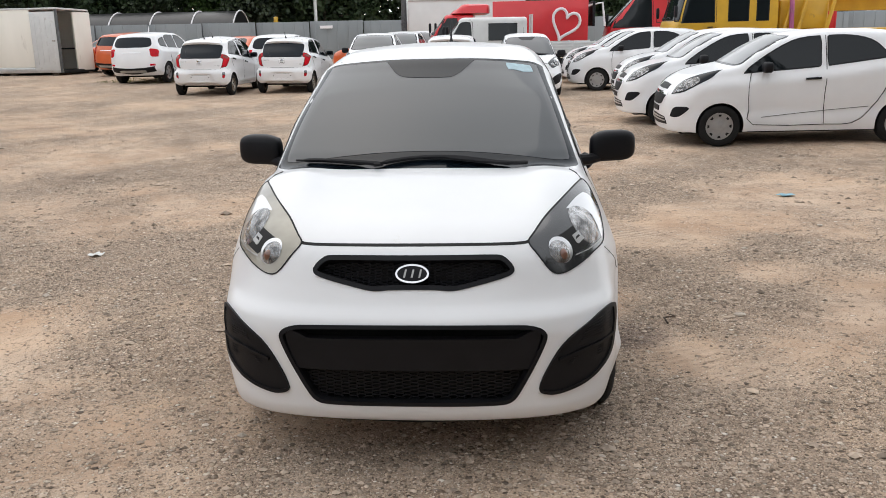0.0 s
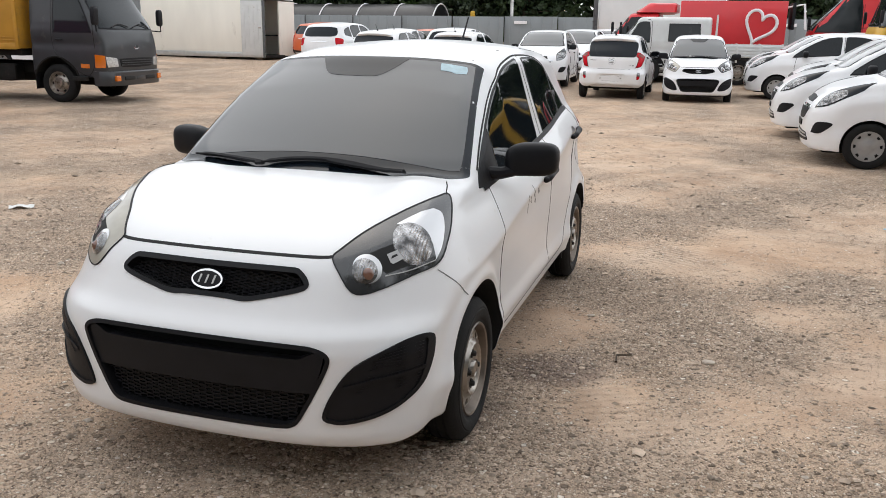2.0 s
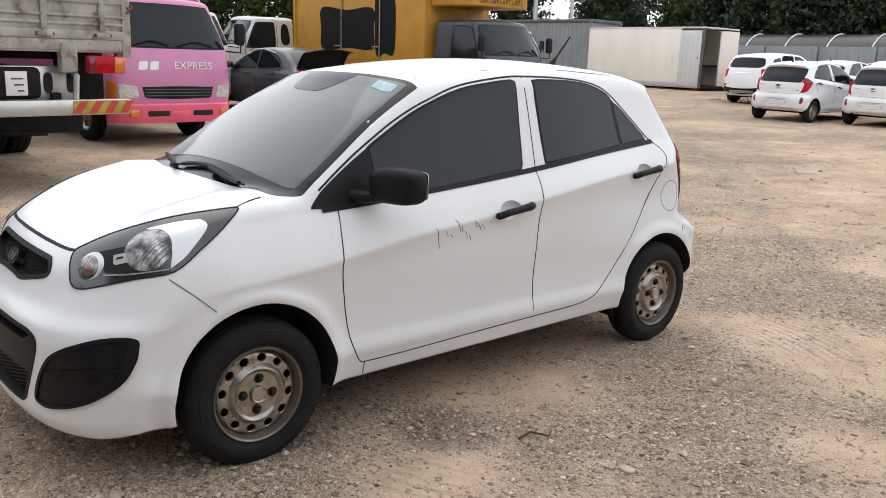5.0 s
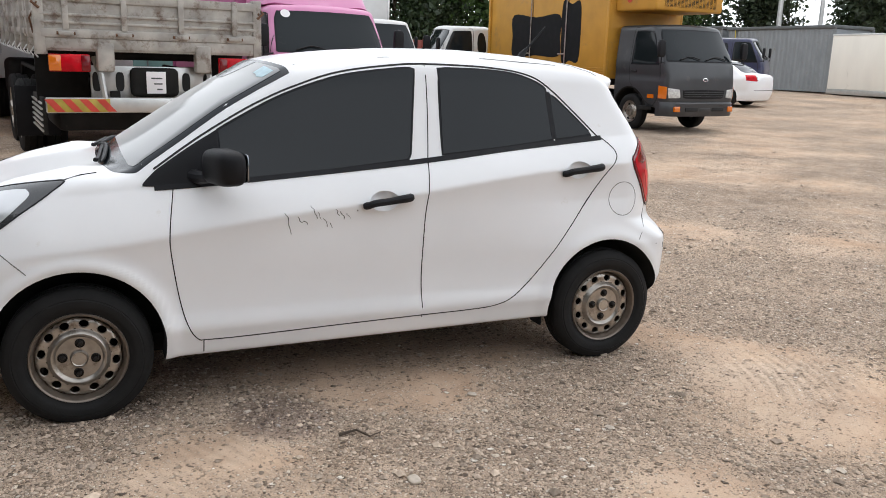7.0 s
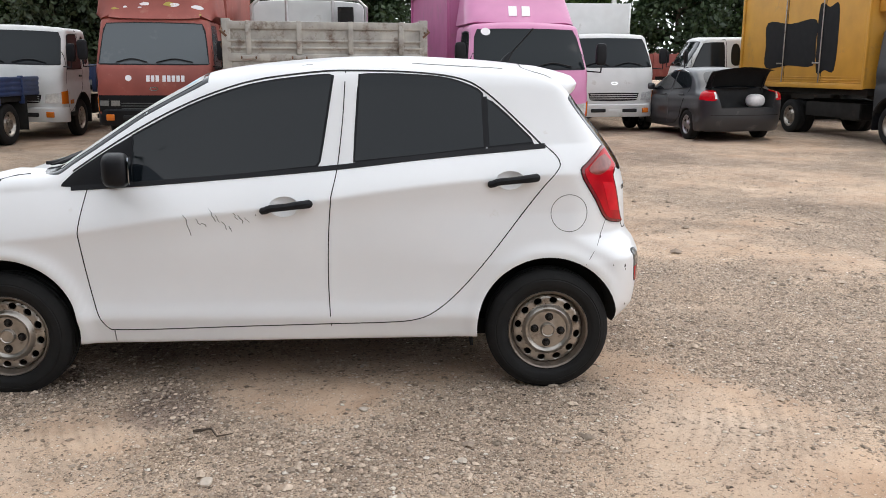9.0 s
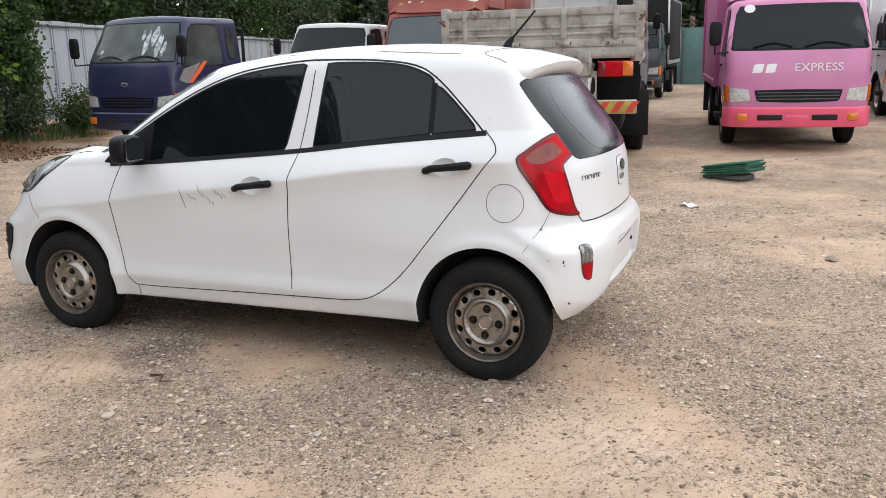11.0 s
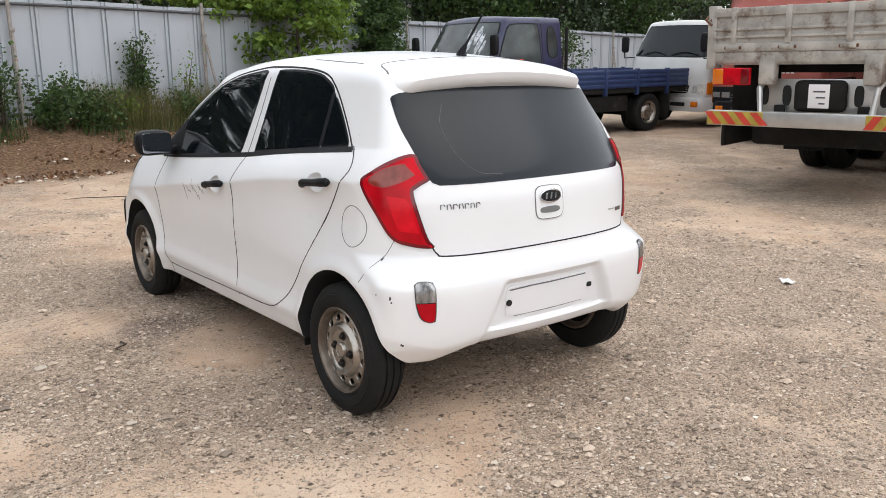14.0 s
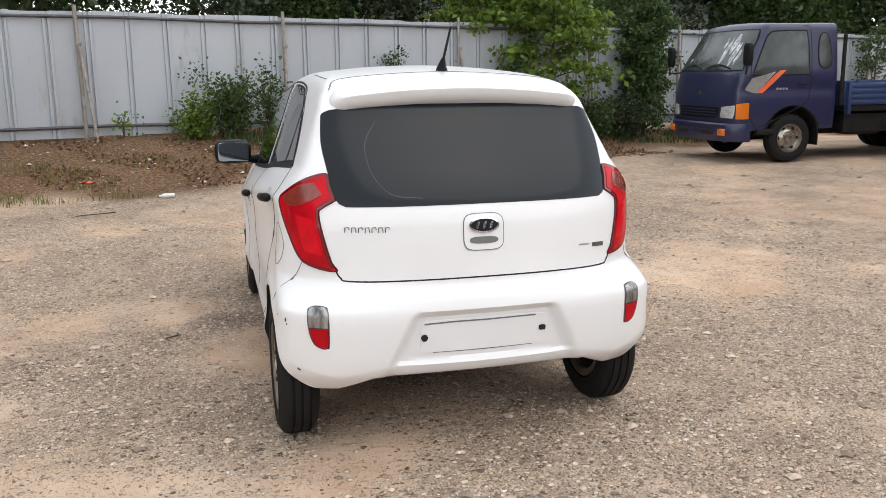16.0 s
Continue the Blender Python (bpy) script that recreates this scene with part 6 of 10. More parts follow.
def truck_cab(parent, S, paint, half, front, back, foot, belt, roof, bumper_mat, amber_side=True, rear_window=False, lamp_z=0.80, grille=True, style=0, arch=(0.40, 0.49), glass=None):
    """The cab with its windows, doors, lamps, grille, bumper, mirrors and wipers under parent; S is its shape."""
    v, f = S.mesh(36, 40, 44)
    holes = [prism(ring(0.0, arch[0], arch[1], 36), "x", *sorted((s * (half - 0.36), s * (half + 0.4))), CHASSIS) for s in (-1, 1)]
    cab = link("cab", cut(mesh_from("cab", v, f, [paint, CHASSIS], True, 50), holes), parent)
    F, L, R = Patch(S, (0, 1, 0)), Patch(S, (-1, 0, 0)), Patch(S, (1, 0, 0))
    wl, wt = belt + 0.05, roof - 0.14
    w0, w1 = half - 0.10, half - 0.165
    ws = smooth_line([(0, wl), (w0 - 0.06, wl + 0.005), (w0, wl + 0.05), (w1, wt - 0.05), (w1 - 0.06, wt), (0, wt + 0.015), (-w1 + 0.06, wt), (-w1, wt - 0.05), (-w0, wl + 0.05), (-w0 + 0.06, wl + 0.005)], 5, True)
    scr = plate("windscreen", F, grow(ws, 0.02), BLACK, cab, "windscreen with a black rubber seal", off=0.004, back=0.01, n=40, m=16)
    plate("pane", F, ws, glass or TRUCK_GLASS, scr, off=0.008, back=0.004, n=40, m=16)
    for x0, x1 in ((-0.62, -0.10), (0.05, 0.66)):
        p = F.skin(smooth_line([(x0, wl + 0.015), ((x0 + x1) / 2, wl + 0.075), (x1, wl + 0.02)], 6), 0.03)
        part("wiper", tube(p, 0.011, 6), BLACK, cab, "black wiper blade")
    for s, P in ((1, L), (-1, R)):
        o = (lambda q: q) if s > 0 else mirror_uv
        dw = smooth_line([(front + 0.36, belt + 0.03), (front + 0.58, wt - 0.10), (front + 0.68, wt - 0.03), (back - 0.62, wt - 0.02), (back - 0.56, wt - 0.08), (back - 0.54, belt + 0.03), (back - 0.60, belt - 0.02), (front + 0.42, belt - 0.02)], 4, True)
        w = plate("door_window", P, o(grow(dw, 0.02)), BLACK, cab, "dark door window", off=0.003, back=0.01, n=30, m=10)
        plate("pane", P, o(dw), glass or TRUCK_GLASS, w, off=0.007, back=0.004, n=30, m=10)
        if style == 1:
            q = smooth_line([(back - 0.34, belt + 0.12), (back - 0.33, wt - 0.10), (back - 0.19, wt - 0.10), (back - 0.14, belt + 0.12)], 4, True)
            w = plate("rear_side_window", P, o(grow(q, 0.02)), BLACK, cab, off=0.003, back=0.01, n=14, m=10)
            plate("pane", P, o(q), glass or TRUCK_GLASS, w, off=0.007, back=0.004, n=14, m=10)
        strip("door_gap", P, o(smooth_line([(front + 0.34, wt - 0.35), (front + 0.30, belt), (front + 0.30, foot + 0.30), (front + 0.42, foot + 0.06), (0.30 - 0.9, foot + 0.05), (back - 0.62, foot + 0.38), (back - 0.50, foot + 0.55), (back - 0.48, belt), (back - 0.50, wt), (back - 0.62, wt + 0.06)], 4)), 0.012, GAP, cab, off=0.002)
        hp = P.skin(np.array(o([(back - 0.72, belt - 0.17), (back - 0.57, belt - 0.17)])), 0.02)
        part("door_handle", tube(hp, 0.016, 8), BLACK, cab, "black door handle")
        # mirrors on arms
        y0 = front + 0.12
        arm = part("mirror_arm", tube([(s * (half - 0.08), y0 + 0.15, belt + 0.02), (s * (half + 0.16), y0 - 0.02, belt + 0.0), (s * (half + 0.17), y0 - 0.02, belt + 0.30)], 0.014, 8), BLACK, cab, "black mirror arm")
        pod("mirror_head", (s * (half + 0.16), y0, belt + 0.28), (0.085, 0.045, 0.17), BLACK, arm, 4.5, 16, "black side mirror")
        # lamps at the corner
        c = half - 0.20
        lp = smooth_line([(s * (c - 0.15), lamp_z - 0.09), (s * (c + 0.115), lamp_z - 0.10), (s * (c + 0.125), lamp_z + 0.10), (s * (c - 0.13), lamp_z + 0.07)], 4, True, (0, 1, 2, 3))
        lm = plate("headlamp", F, lp, BLACK if style == 2 else CLEAR_LENS, cab, "lamp housing" if style == 2 else "clear headlamp", off=0.012, back=0.02, n=16, m=8)
        C = Patch(S, (-0.75 * s, 0.65, 0))
        a = C.flat([(s * (half - 0.085), front + 0.13, lamp_z - 0.11), (s * (half - 0.02), front + 0.30, lamp_z - 0.11), (s * (half - 0.02), front + 0.30, lamp_z + 0.14), (s * (half - 0.085), front + 0.13, lamp_z + 0.12)])
        plate("turn_lamp", C, [tuple(q) for q in a], AMBER, lm, "amber turn lamp", off=0.014, back=0.02, n=10, m=8)
        if amber_side:
            plate("side_lamp", P, o([(front + 0.42, foot + 0.18), (front + 0.60, foot + 0.18), (front + 0.60, foot + 0.26), (front + 0.42, foot + 0.26)]), AMBER, cab, "amber side lamp", off=0.012, back=0.01, n=6, m=4)
        part("step", box(s * half - 0.10, s * half + 0.01, front + 0.45, front + 0.75, foot - 0.06, foot + 0.02, 0.01), CHASSIS, cab)
        lip = [(s * (half - 0.02), arch[1] * math.cos(a), arch[0] + arch[1] * math.sin(a)) for a in np.linspace(0.25, math.pi - 0.25, 15)]
        part("wheel_arch", tube(lip, 0.022, 6), CHASSIS, cab, "dark wheel arch lip")
    if grille:
        g = plate("grille", F, smooth_line([(half - 0.44, lamp_z - 0.10), (half - 0.40, lamp_z + 0.06), (0, lamp_z + 0.07), (-half + 0.40, lamp_z + 0.06), (-half + 0.44, lamp_z - 0.10), (0, lamp_z - 0.115)], 3, True, (0, 1, 3, 4)), BLACK, cab, "black grille", off=0.006, back=0.02, n=30, m=8)
        for k in range(3):
            strip("grille_slat", F, [(-half + 0.44, lamp_z - 0.065 + 0.045 * k), (0, lamp_z - 0.065 + 0.045 * k), (half - 0.44, lamp_z - 0.065 + 0.045 * k)], 0.014, GREY_TARP if paint is PINK or style == 2 else paint, g, off=0.016, back=0.01)
        if paint is not PINK:
            bdg = plate("badge", F, [(a, b + lamp_z + 0.27) for a, b in rounded(0.075, 0.035, 24, 2)], CHROME, cab, "oval chrome badge", off=0.012, back=0.01, n=16, m=6)
            plate("badge_field", F, [(a, b + lamp_z + 0.27) for a, b in rounded(0.055, 0.020, 24, 2)], paint, bdg, off=0.014, back=0.003, n=16, m=6)
    # bumper: a bent beam with its lamps and openings
    z0, z1 = foot - 0.16, foot + 0.12
    n = 24
    bv, bf = [], []
    for i in range(n + 1):
        u = -1 + 2 * i / n
        x = u * (half + 0.005)
        y = front - 0.055 + 0.05 * u * u + 0.22 * abs(u) ** 9
        for dy, z in ((0.0, z0 + 0.03), (0.0, z1 - 0.02), (0.02, z1), (0.12, z1), (0.12, z0), (0.02, z0)):
            bv.append((x, y + dy, z))
    for i in range(n):
        for j in range(6):
            a, b = i * 6 + j, i * 6 + (j + 1) % 6
            bf.append((a, b, b + 6, a + 6))
    bf += [tuple(range(6))[::-1], tuple(range(n * 6, n * 6 + 6))]
    bp = link("bumper", mesh_from("bumper", bv, bf, [bumper_mat], True, 40), cab)
    for s in (-1, 1):
        part("fog_lamp", box(s * (half - 0.25) - 0.07, s * (half - 0.25) + 0.07, front - 0.045, front + 0.02, z0 + 0.09, z1 - 0.08, 0.015), AMBER if bumper_mat is not OLD_RED else CLEAR_LENS, bp, "yellow fog lamp")
        part("bumper_slot", box(s * 0.36 - 0.17, s * 0.36 + 0.17, front - 0.062, front + 0.02, z0 + 0.10, z1 - 0.10, 0.015), GAP, bp)
    part("bumper_slot", box(-0.15, 0.15, front - 0.0565, front + 0.02, z0 + 0.10, z1 - 0.10, 0.01), bumper_mat, bp)
    return cab


def chassis(parent, y0, y1, half=0.40, z=0.62):
    fr = part("chassis_rail", box(-half - 0.05, -half + 0.05, y0, y1, z - 0.09, z + 0.11, 0.01), CHASSIS, parent)
    part("chassis_rail", box(half - 0.05, half + 0.05, y0, y1, z - 0.09, z + 0.11, 0.01), CHASSIS, parent)
    for k in range(4):
        y = y0 + (y1 - y0) * (k + 0.5) / 4
        part("cross_member", box(-half, half, y - 0.04, y + 0.04, z - 0.06, z + 0.06, 0.01), CHASSIS, parent)
    part("fuel_tank", box(half + 0.08, half + 0.48, 1.1, 1.75, 0.38, 0.72, 0.06, 3), CHASSIS, parent)
    part("battery_box", box(-half - 0.48, -half - 0.08, 1.1, 1.6, 0.38, 0.70, 0.03), CHASSIS, parent)
    part("spare_wheel", lathe([(-0.1, 0.2), (-0.1, 0.34), (0.1, 0.34), (0.1, 0.2)], 24, axis="z", at=(0, 2.2, 0.48)), RUBBER, parent)
    part("axle", tube([(-0.75, 0, 0.37), (0.75, 0, 0.37)], 0.05, 8), CHASSIS, parent)
    # low dark parts and side screens, added so that less light gets underneath
    part("engine_pan", box(-0.45, 0.45, -0.75, 0.9, 0.32, 0.85, 0.06, 3), CHASSIS, parent)
    part("gearbox", box(-0.30, 0.30, 0.85, 1.6, 0.36, 0.75, 0.08, 3), CHASSIS, parent)
    part("propeller_shaft", tube([(0, 1.5, 0.52), (0, y1 - 1.2, 0.42)], 0.06, 10), CHASSIS, parent)
    for s in (-1, 1):
        part("side_skirt", box(s * 0.86 - 0.03, s * 0.86 + 0.03, 1.0, y1 - 1.75, 0.42, z + 0.10, 0.01), CHASSIS, parent)
        part("mud_guard", box(s * 0.85 - 0.20, s * 0.85 + 0.20, y1 - 0.72, y1 - 0.70, 0.24, z + 0.2, 0.006), CHASSIS, parent)


def cargo_box(parent, x, y0, y1, z0, z1, mat, frame, name="cargo_box", label=""):
    b = part(name, box(-x, x, y0, y1, z0, z1, 0.012), mat, parent, label)
    for sx in (-1, 1):
        for y in (y0 + 0.03, y1 - 0.03):
            part("corner_post", box(sx * x - 0.045, sx * x + 0.008, y - 0.038, y + 0.038, z0 - 0.01, z1 + 0.006, 0.008), frame, b)
        part("bottom_rail", box(sx * x - 0.04, sx * x + 0.012, y0 + 0.07, y1 - 0.07, z0 - 0.02, z0 + 0.09, 0.008), frame, b)
        part("top_rail", box(sx * x - 0.04, sx * x + 0.012, y0 + 0.07, y1 - 0.07, z1 - 0.07, z1 + 0.01, 0.008), frame, b)
    part("underframe", box(-x + 0.1, x - 0.1, y0 + 0.05, y1 - 0.05, z0 - 0.14, z0 - 0.005, 0.01), CHASSIS, parent)
    return b


MIGHTY = dict(half=0.98, front=-1.16, back=0.52, foot=0.50, belt=1.38, roof=2.16)
MIGHTY_S = cab_shape(**MIGHTY, rake=0.38, square=0.45)


def mighty(m, name, label, paint, bumper_mat, wheelbase=3.3, style=0, size=None, shell=None, **more):
    t = thing(name, m, label, "truck")
    size, shell = size or MIGHTY, shell or MIGHTY_S
    truck_cab(t, shell, paint, *[size[k] for k in ("half", "front", "back", "foot", "belt", "roof")], bumper_mat, style=style, **more)
    chassis(t, -0.7, wheelbase + 1.2)
    for s in (-1, 1):
        truck_wheel(t, s * 0.84, 0, s)
        truck_wheel(t, s * 0.86, wheelbase, s, dual=True)
        part("mud_flap", box(s * 0.80 - 0.18, s * 0.80 + 0.18, 0.46, 0.475, 0.25, 0.62, 0.004), BLACK, t)
    part("rear_axle", tube([(-0.75, wheelbase, 0.37), (0.75, wheelbase, 0.37)], 0.09, 10), CHASSIS, t)
    return t


def lettering(words, size, mat, parent, shell_patch, u, v, off=0.012, width=1.0, name="lettering", bold=0.0, facing=-90):
    p = shell_patch.skin(np.array([[u, v]]), off)[0]
    return text_mesh(name, words, size, mat, parent, Matrix.Translation(p) @ pose(0, 0, 0, 90 - 3, 0, 0), 0.003, width=width, bold=bold)


# dark grey truck with a yellow refrigerated box, patched with black paint
def grey_truck():
    t = mighty(heading(-10.85, 11.55, 1, 0.10), "box_truck", "dark grey cab-over truck with a scuffed black-patched yellow cargo box", GREY_CAB, GREY_CAB, 3.4)
    b = cargo_box(t, 1.03, 0.72, 5.6, 1.02, 3.25, YELLOW_BOX, YELLOW_BOX, "cargo_box", "yellow cargo box")
    for y0, y1, z0, z1 in ((2.50, 4.45, 1.42, 2.40), (1.74, 2.40, 1.32, 2.66)):
        o = smooth_line([(y0 + 0.02, z0 + 0.04), (y0 - 0.03, (z0 + z1) / 2), (y0 + 0.03, z1), ((y0 + y1) / 2, z1 - 0.04), (y1, z1 + 0.03), (y1 + 0.03, (z0 + z1) / 2), (y1 - 0.04, z0), ((y0 + y1) / 2, z0 + 0.05)], 4, True)
        link("black_patch", prism([tuple(p) for p in o], "x", -1.036, -1.02, BLACK_SPRAY), b, "black sprayed patch")
    for k, y in enumerate((2.2, 3.62)):
        part("door_gap", box(-1.034, -1.02, y - 0.008, y + 0.008, 1.12, 3.2), GAP, b)
        part("latch_bar", tube([(-1.05, y + 0.05, 1.1), (-1.05, y + 0.05, 3.0)], 0.014, 8), STEEL, b)
        part("latch", box(-1.07, -1.03, y + 0.05, y + 0.30, 1.50, 1.53, 0.006), STEEL, b)
    for k in range(3):
        part("rib", box(-1.045, -1.035, 0.8, 5.5, 1.12 + 0.05 * k, 1.14 + 0.05 * k, 0.004), YELLOW_BOX, b)
    n = part("cooling_unit", box(-0.92, 0.92, -0.55, 0.70, 2.42, 3.1, 0.05, 3), YELLOW_BOX, t, "yellow cooling unit over the cab")
    part("vent", box(-0.70, 0.70, -0.562, -0.545, 2.50, 2.80, 0.005), GAP, n)
    for k in range(13):
        part("vent_bar", box(-0.70, 0.70, -0.575, -0.56, 2.505 + 0.023 * k, 2.514 + 0.023 * k), YELLOW_BOX, n)
    for k in range(15):
        part("vent_bar", box(-0.70 + 0.1 * k - 0.006, -0.70 + 0.1 * k + 0.006, -0.58, -0.566, 2.50, 2.80), YELLOW_BOX, n)
    c = part("warning_disc", lathe([(0, 0.0), (0, 0.075), (0.008, 0.075), (0.008, 0.0)], 24, at=(-0.933, 0.25, 2.66)), STRIPE_RED, n, "small round red sign")
    part("sign_bar", box(-0.938, -0.932, 0.20, 0.30, 2.65, 2.67), PALE_DECAL, c)
    part("bull_bar", box(-0.3, 0.3, 5.3, 5.6, 0.5, 0.6, 0.02), CHASSIS, t)


grey_truck()


def pink_truck():
    t = mighty(heading(-10.0, 3.55, 1, 0.13), "delivery_truck", "pink cab-over delivery truck with a magenta box body", PINK, PINK_HOT, 3.4)
    b = cargo_box(t, 1.0, 0.72, 5.4, 0.85, 2.95, MAGENTA, MAGENTA, "cargo_box", "magenta cargo box")
    F = Patch(MIGHTY_S, (0, 1, 0))
    cab = [c for c in t.children if c.name.startswith("cab")][0]
    lettering("EXPRESS", 0.155, PALE_DECAL, cab, F, 0.25, 1.165, 0.014, 1.1)
    for u0 in (-0.62, -0.45):
        plate("logo_bar", F, [(u0, 1.10), (u0 + 0.13, 1.10), (u0 + 0.155, 1.225), (u0 + 0.025, 1.225)], PALE_DECAL, cab, "plain white logo bars", off=0.010, back=0.003, n=6, m=3)
    fair = cab_shape(half=0.92, front=-0.55, back=0.55, foot=2.10, belt=2.15, roof=2.75, rake=0.35)
    v, f = fair.mesh(24, 24, 20)
    fo = link("wind_deflector", mesh_from("wind_deflector", v, f, [PINK], True, 50), t, "pink roof wind deflector")
    Pf = Patch(fair, (0, 1, 0))
    for u0 in (-0.22, 0.0):
        plate("logo_bar", Pf, [(u0, 2.26), (u0 + 0.14, 2.26), (u0 + 0.16, 2.42), (u0 + 0.02, 2.42)], PALE_DECAL, fo, off=0.01, back=0.003, n=6, m=3)
    plate("round_sticker", F, [(a - 0.66, z + 2.0) for a, z in rounded(0.075, 0.06, 24, 2)], PALE_DECAL, cab, "white round sticker", off=0.011, back=0.002, n=14, m=6)
    for k in range(5):
        part("side_bar", box(1.003, 1.010, 1.2 + 0.42 * k, 1.2 + 0.42 * k + 0.26, 2.35, 2.62, 0.002), PALE_DECAL, b)


pink_truck()


def drop_side(parent, x, y0, y1, z0, z1, mat, posts, gate=True, rib=None, name="drop_side"):
    """The two sides, the tailgate and the floor of a flat bed."""
    fl = part("bed_floor", box(-x, x, y0, y1, z0 - 0.10, z0, 0.01), CHASSIS, parent)
    for s in (-1, 1):
        sd = part(name, box(s * x - 0.03, s * x + 0.03, y0, y1 - 0.05, z0, z1, 0.008), mat, parent, "drop side of the load bed")
        for k in range(4):
            z = z0 + (z1 - z0) * (k + 0.5) / 4
            part("side_rib", box(s * (x + 0.028) - 0.012, s * (x + 0.028) + 0.012, y0 + 0.02, y1 - 0.08, z - 0.03, z + 0.03, 0.01), mat, sd)
        for k in range(posts):
            y = y0 + (y1 - y0 - 0.05) * k / (posts - 1)
            part("side_post", box(s * x - 0.035, s * x + 0.055, y - 0.03, y + 0.03, z0 - 0.14, z1 + 0.02, 0.008), mat, sd)
    return fl


def blue_truck():
    size = dict(MIGHTY, front=MIGHTY["front"] + 0.08, back=MIGHTY["back"] + 0.24)
    shell = cab_shape(**size, rake=0.38, square=0.45)
    t = mighty(heading(-7.86, -6.42, 1, -0.03), "flatbed_truck", "dark blue cab-over flatbed truck with an orange door stripe", BLUE_CAB, BLUE_CAB, 3.15, style=1, size=size, shell=shell, amber_side=False, glass=THROUGH_LIGHT_GLASS)
    drop_side(t, 0.97, 0.98, 4.55, 0.86, 1.20, BLUE_BED, 5)
    part("tailgate", box(-0.97, 0.97, 4.50, 4.55, 0.86, 1.20, 0.01), BLUE_BED, t)
    part("head_board", box(-0.95, 0.95, 0.92, 0.96, 0.86, 1.24, 0.01), BLUE_BED, t)
    for s in (-1, 1):
        part("stanchion", tube([(s * 0.93, 0.88, 0.86), (s * 0.93, 0.88, 1.95)], 0.03, 8), CHASSIS, t, "dark upright post behind the cab")
    cab = [c for c in t.children if c.name.startswith("cab")][0]
    L = Patch(shell, (-1, 0, 0))
    FILM = material("torn_film", (0.42, 0.44, 0.46), 0.25, metal=0.3, vary=0.8, scale=14, bump=0.8, bump_scale=22)
    F = Patch(shell, (0, 1, 0))
    rng = random.Random(3)
    for cx, cz, w, h in ((0.30, 1.72, 0.07, 0.26), (0.42, 1.80, 0.09, 0.20), (0.55, 1.66, 0.07, 0.24), (0.18, 1.84, 0.05, 0.12), (0.66, 1.62, 0.05, 0.16), (-0.62, 1.58, 0.05, 0.06)):
        o = [(cx + w * math.cos(q) * rng.uniform(0.45, 1.0), cz + h * math.sin(q) * rng.uniform(0.5, 1.0)) for q in np.linspace(0, 6.28, 13)[:-1]]
        plate("torn_film", F, o, FILM, cab, "torn silvery film on the windscreen", off=0.010, back=0.002, n=10, m=6)
    plate("door_stripe", L, [(-0.66, 1.08), (-0.56, 1.08), (-0.18, 1.42), (-0.30, 1.42)], ORANGE_RED, cab, "orange door stripe", off=0.010, back=0.003, n=12, m=4)
    plate("door_stripe", L, [(-0.86, 1.13), (-0.68, 1.06), (-0.36, 1.40), (-0.78, 1.30)], SILVER, cab, "silver door stripe", off=0.009, back=0.003, n=12, m=4)
    for k in range(4):
        plate("script_bar", L, [(-0.33 + 0.055 * k, 1.12), (-0.29 + 0.055 * k, 1.12), (-0.285 + 0.055 * k, 1.155), (-0.325 + 0.055 * k, 1.155)], SILVER, cab, off=0.009, back=0.002, n=4, m=2)
    for s in (-1, 1):
        tl = part("tail_lamp", box(s * 0.78 - 0.16, s * 0.78 + 0.16, 4.56, 4.62, 0.78, 0.90, 0.015), RED_LENS, t, "red tail lamp")
        part("turn_lens", box(s * 0.89 - 0.05, s * 0.89 + 0.05, 4.615, 4.63, 0.79, 0.89, 0.008), AMBER, tl)


blue_truck()


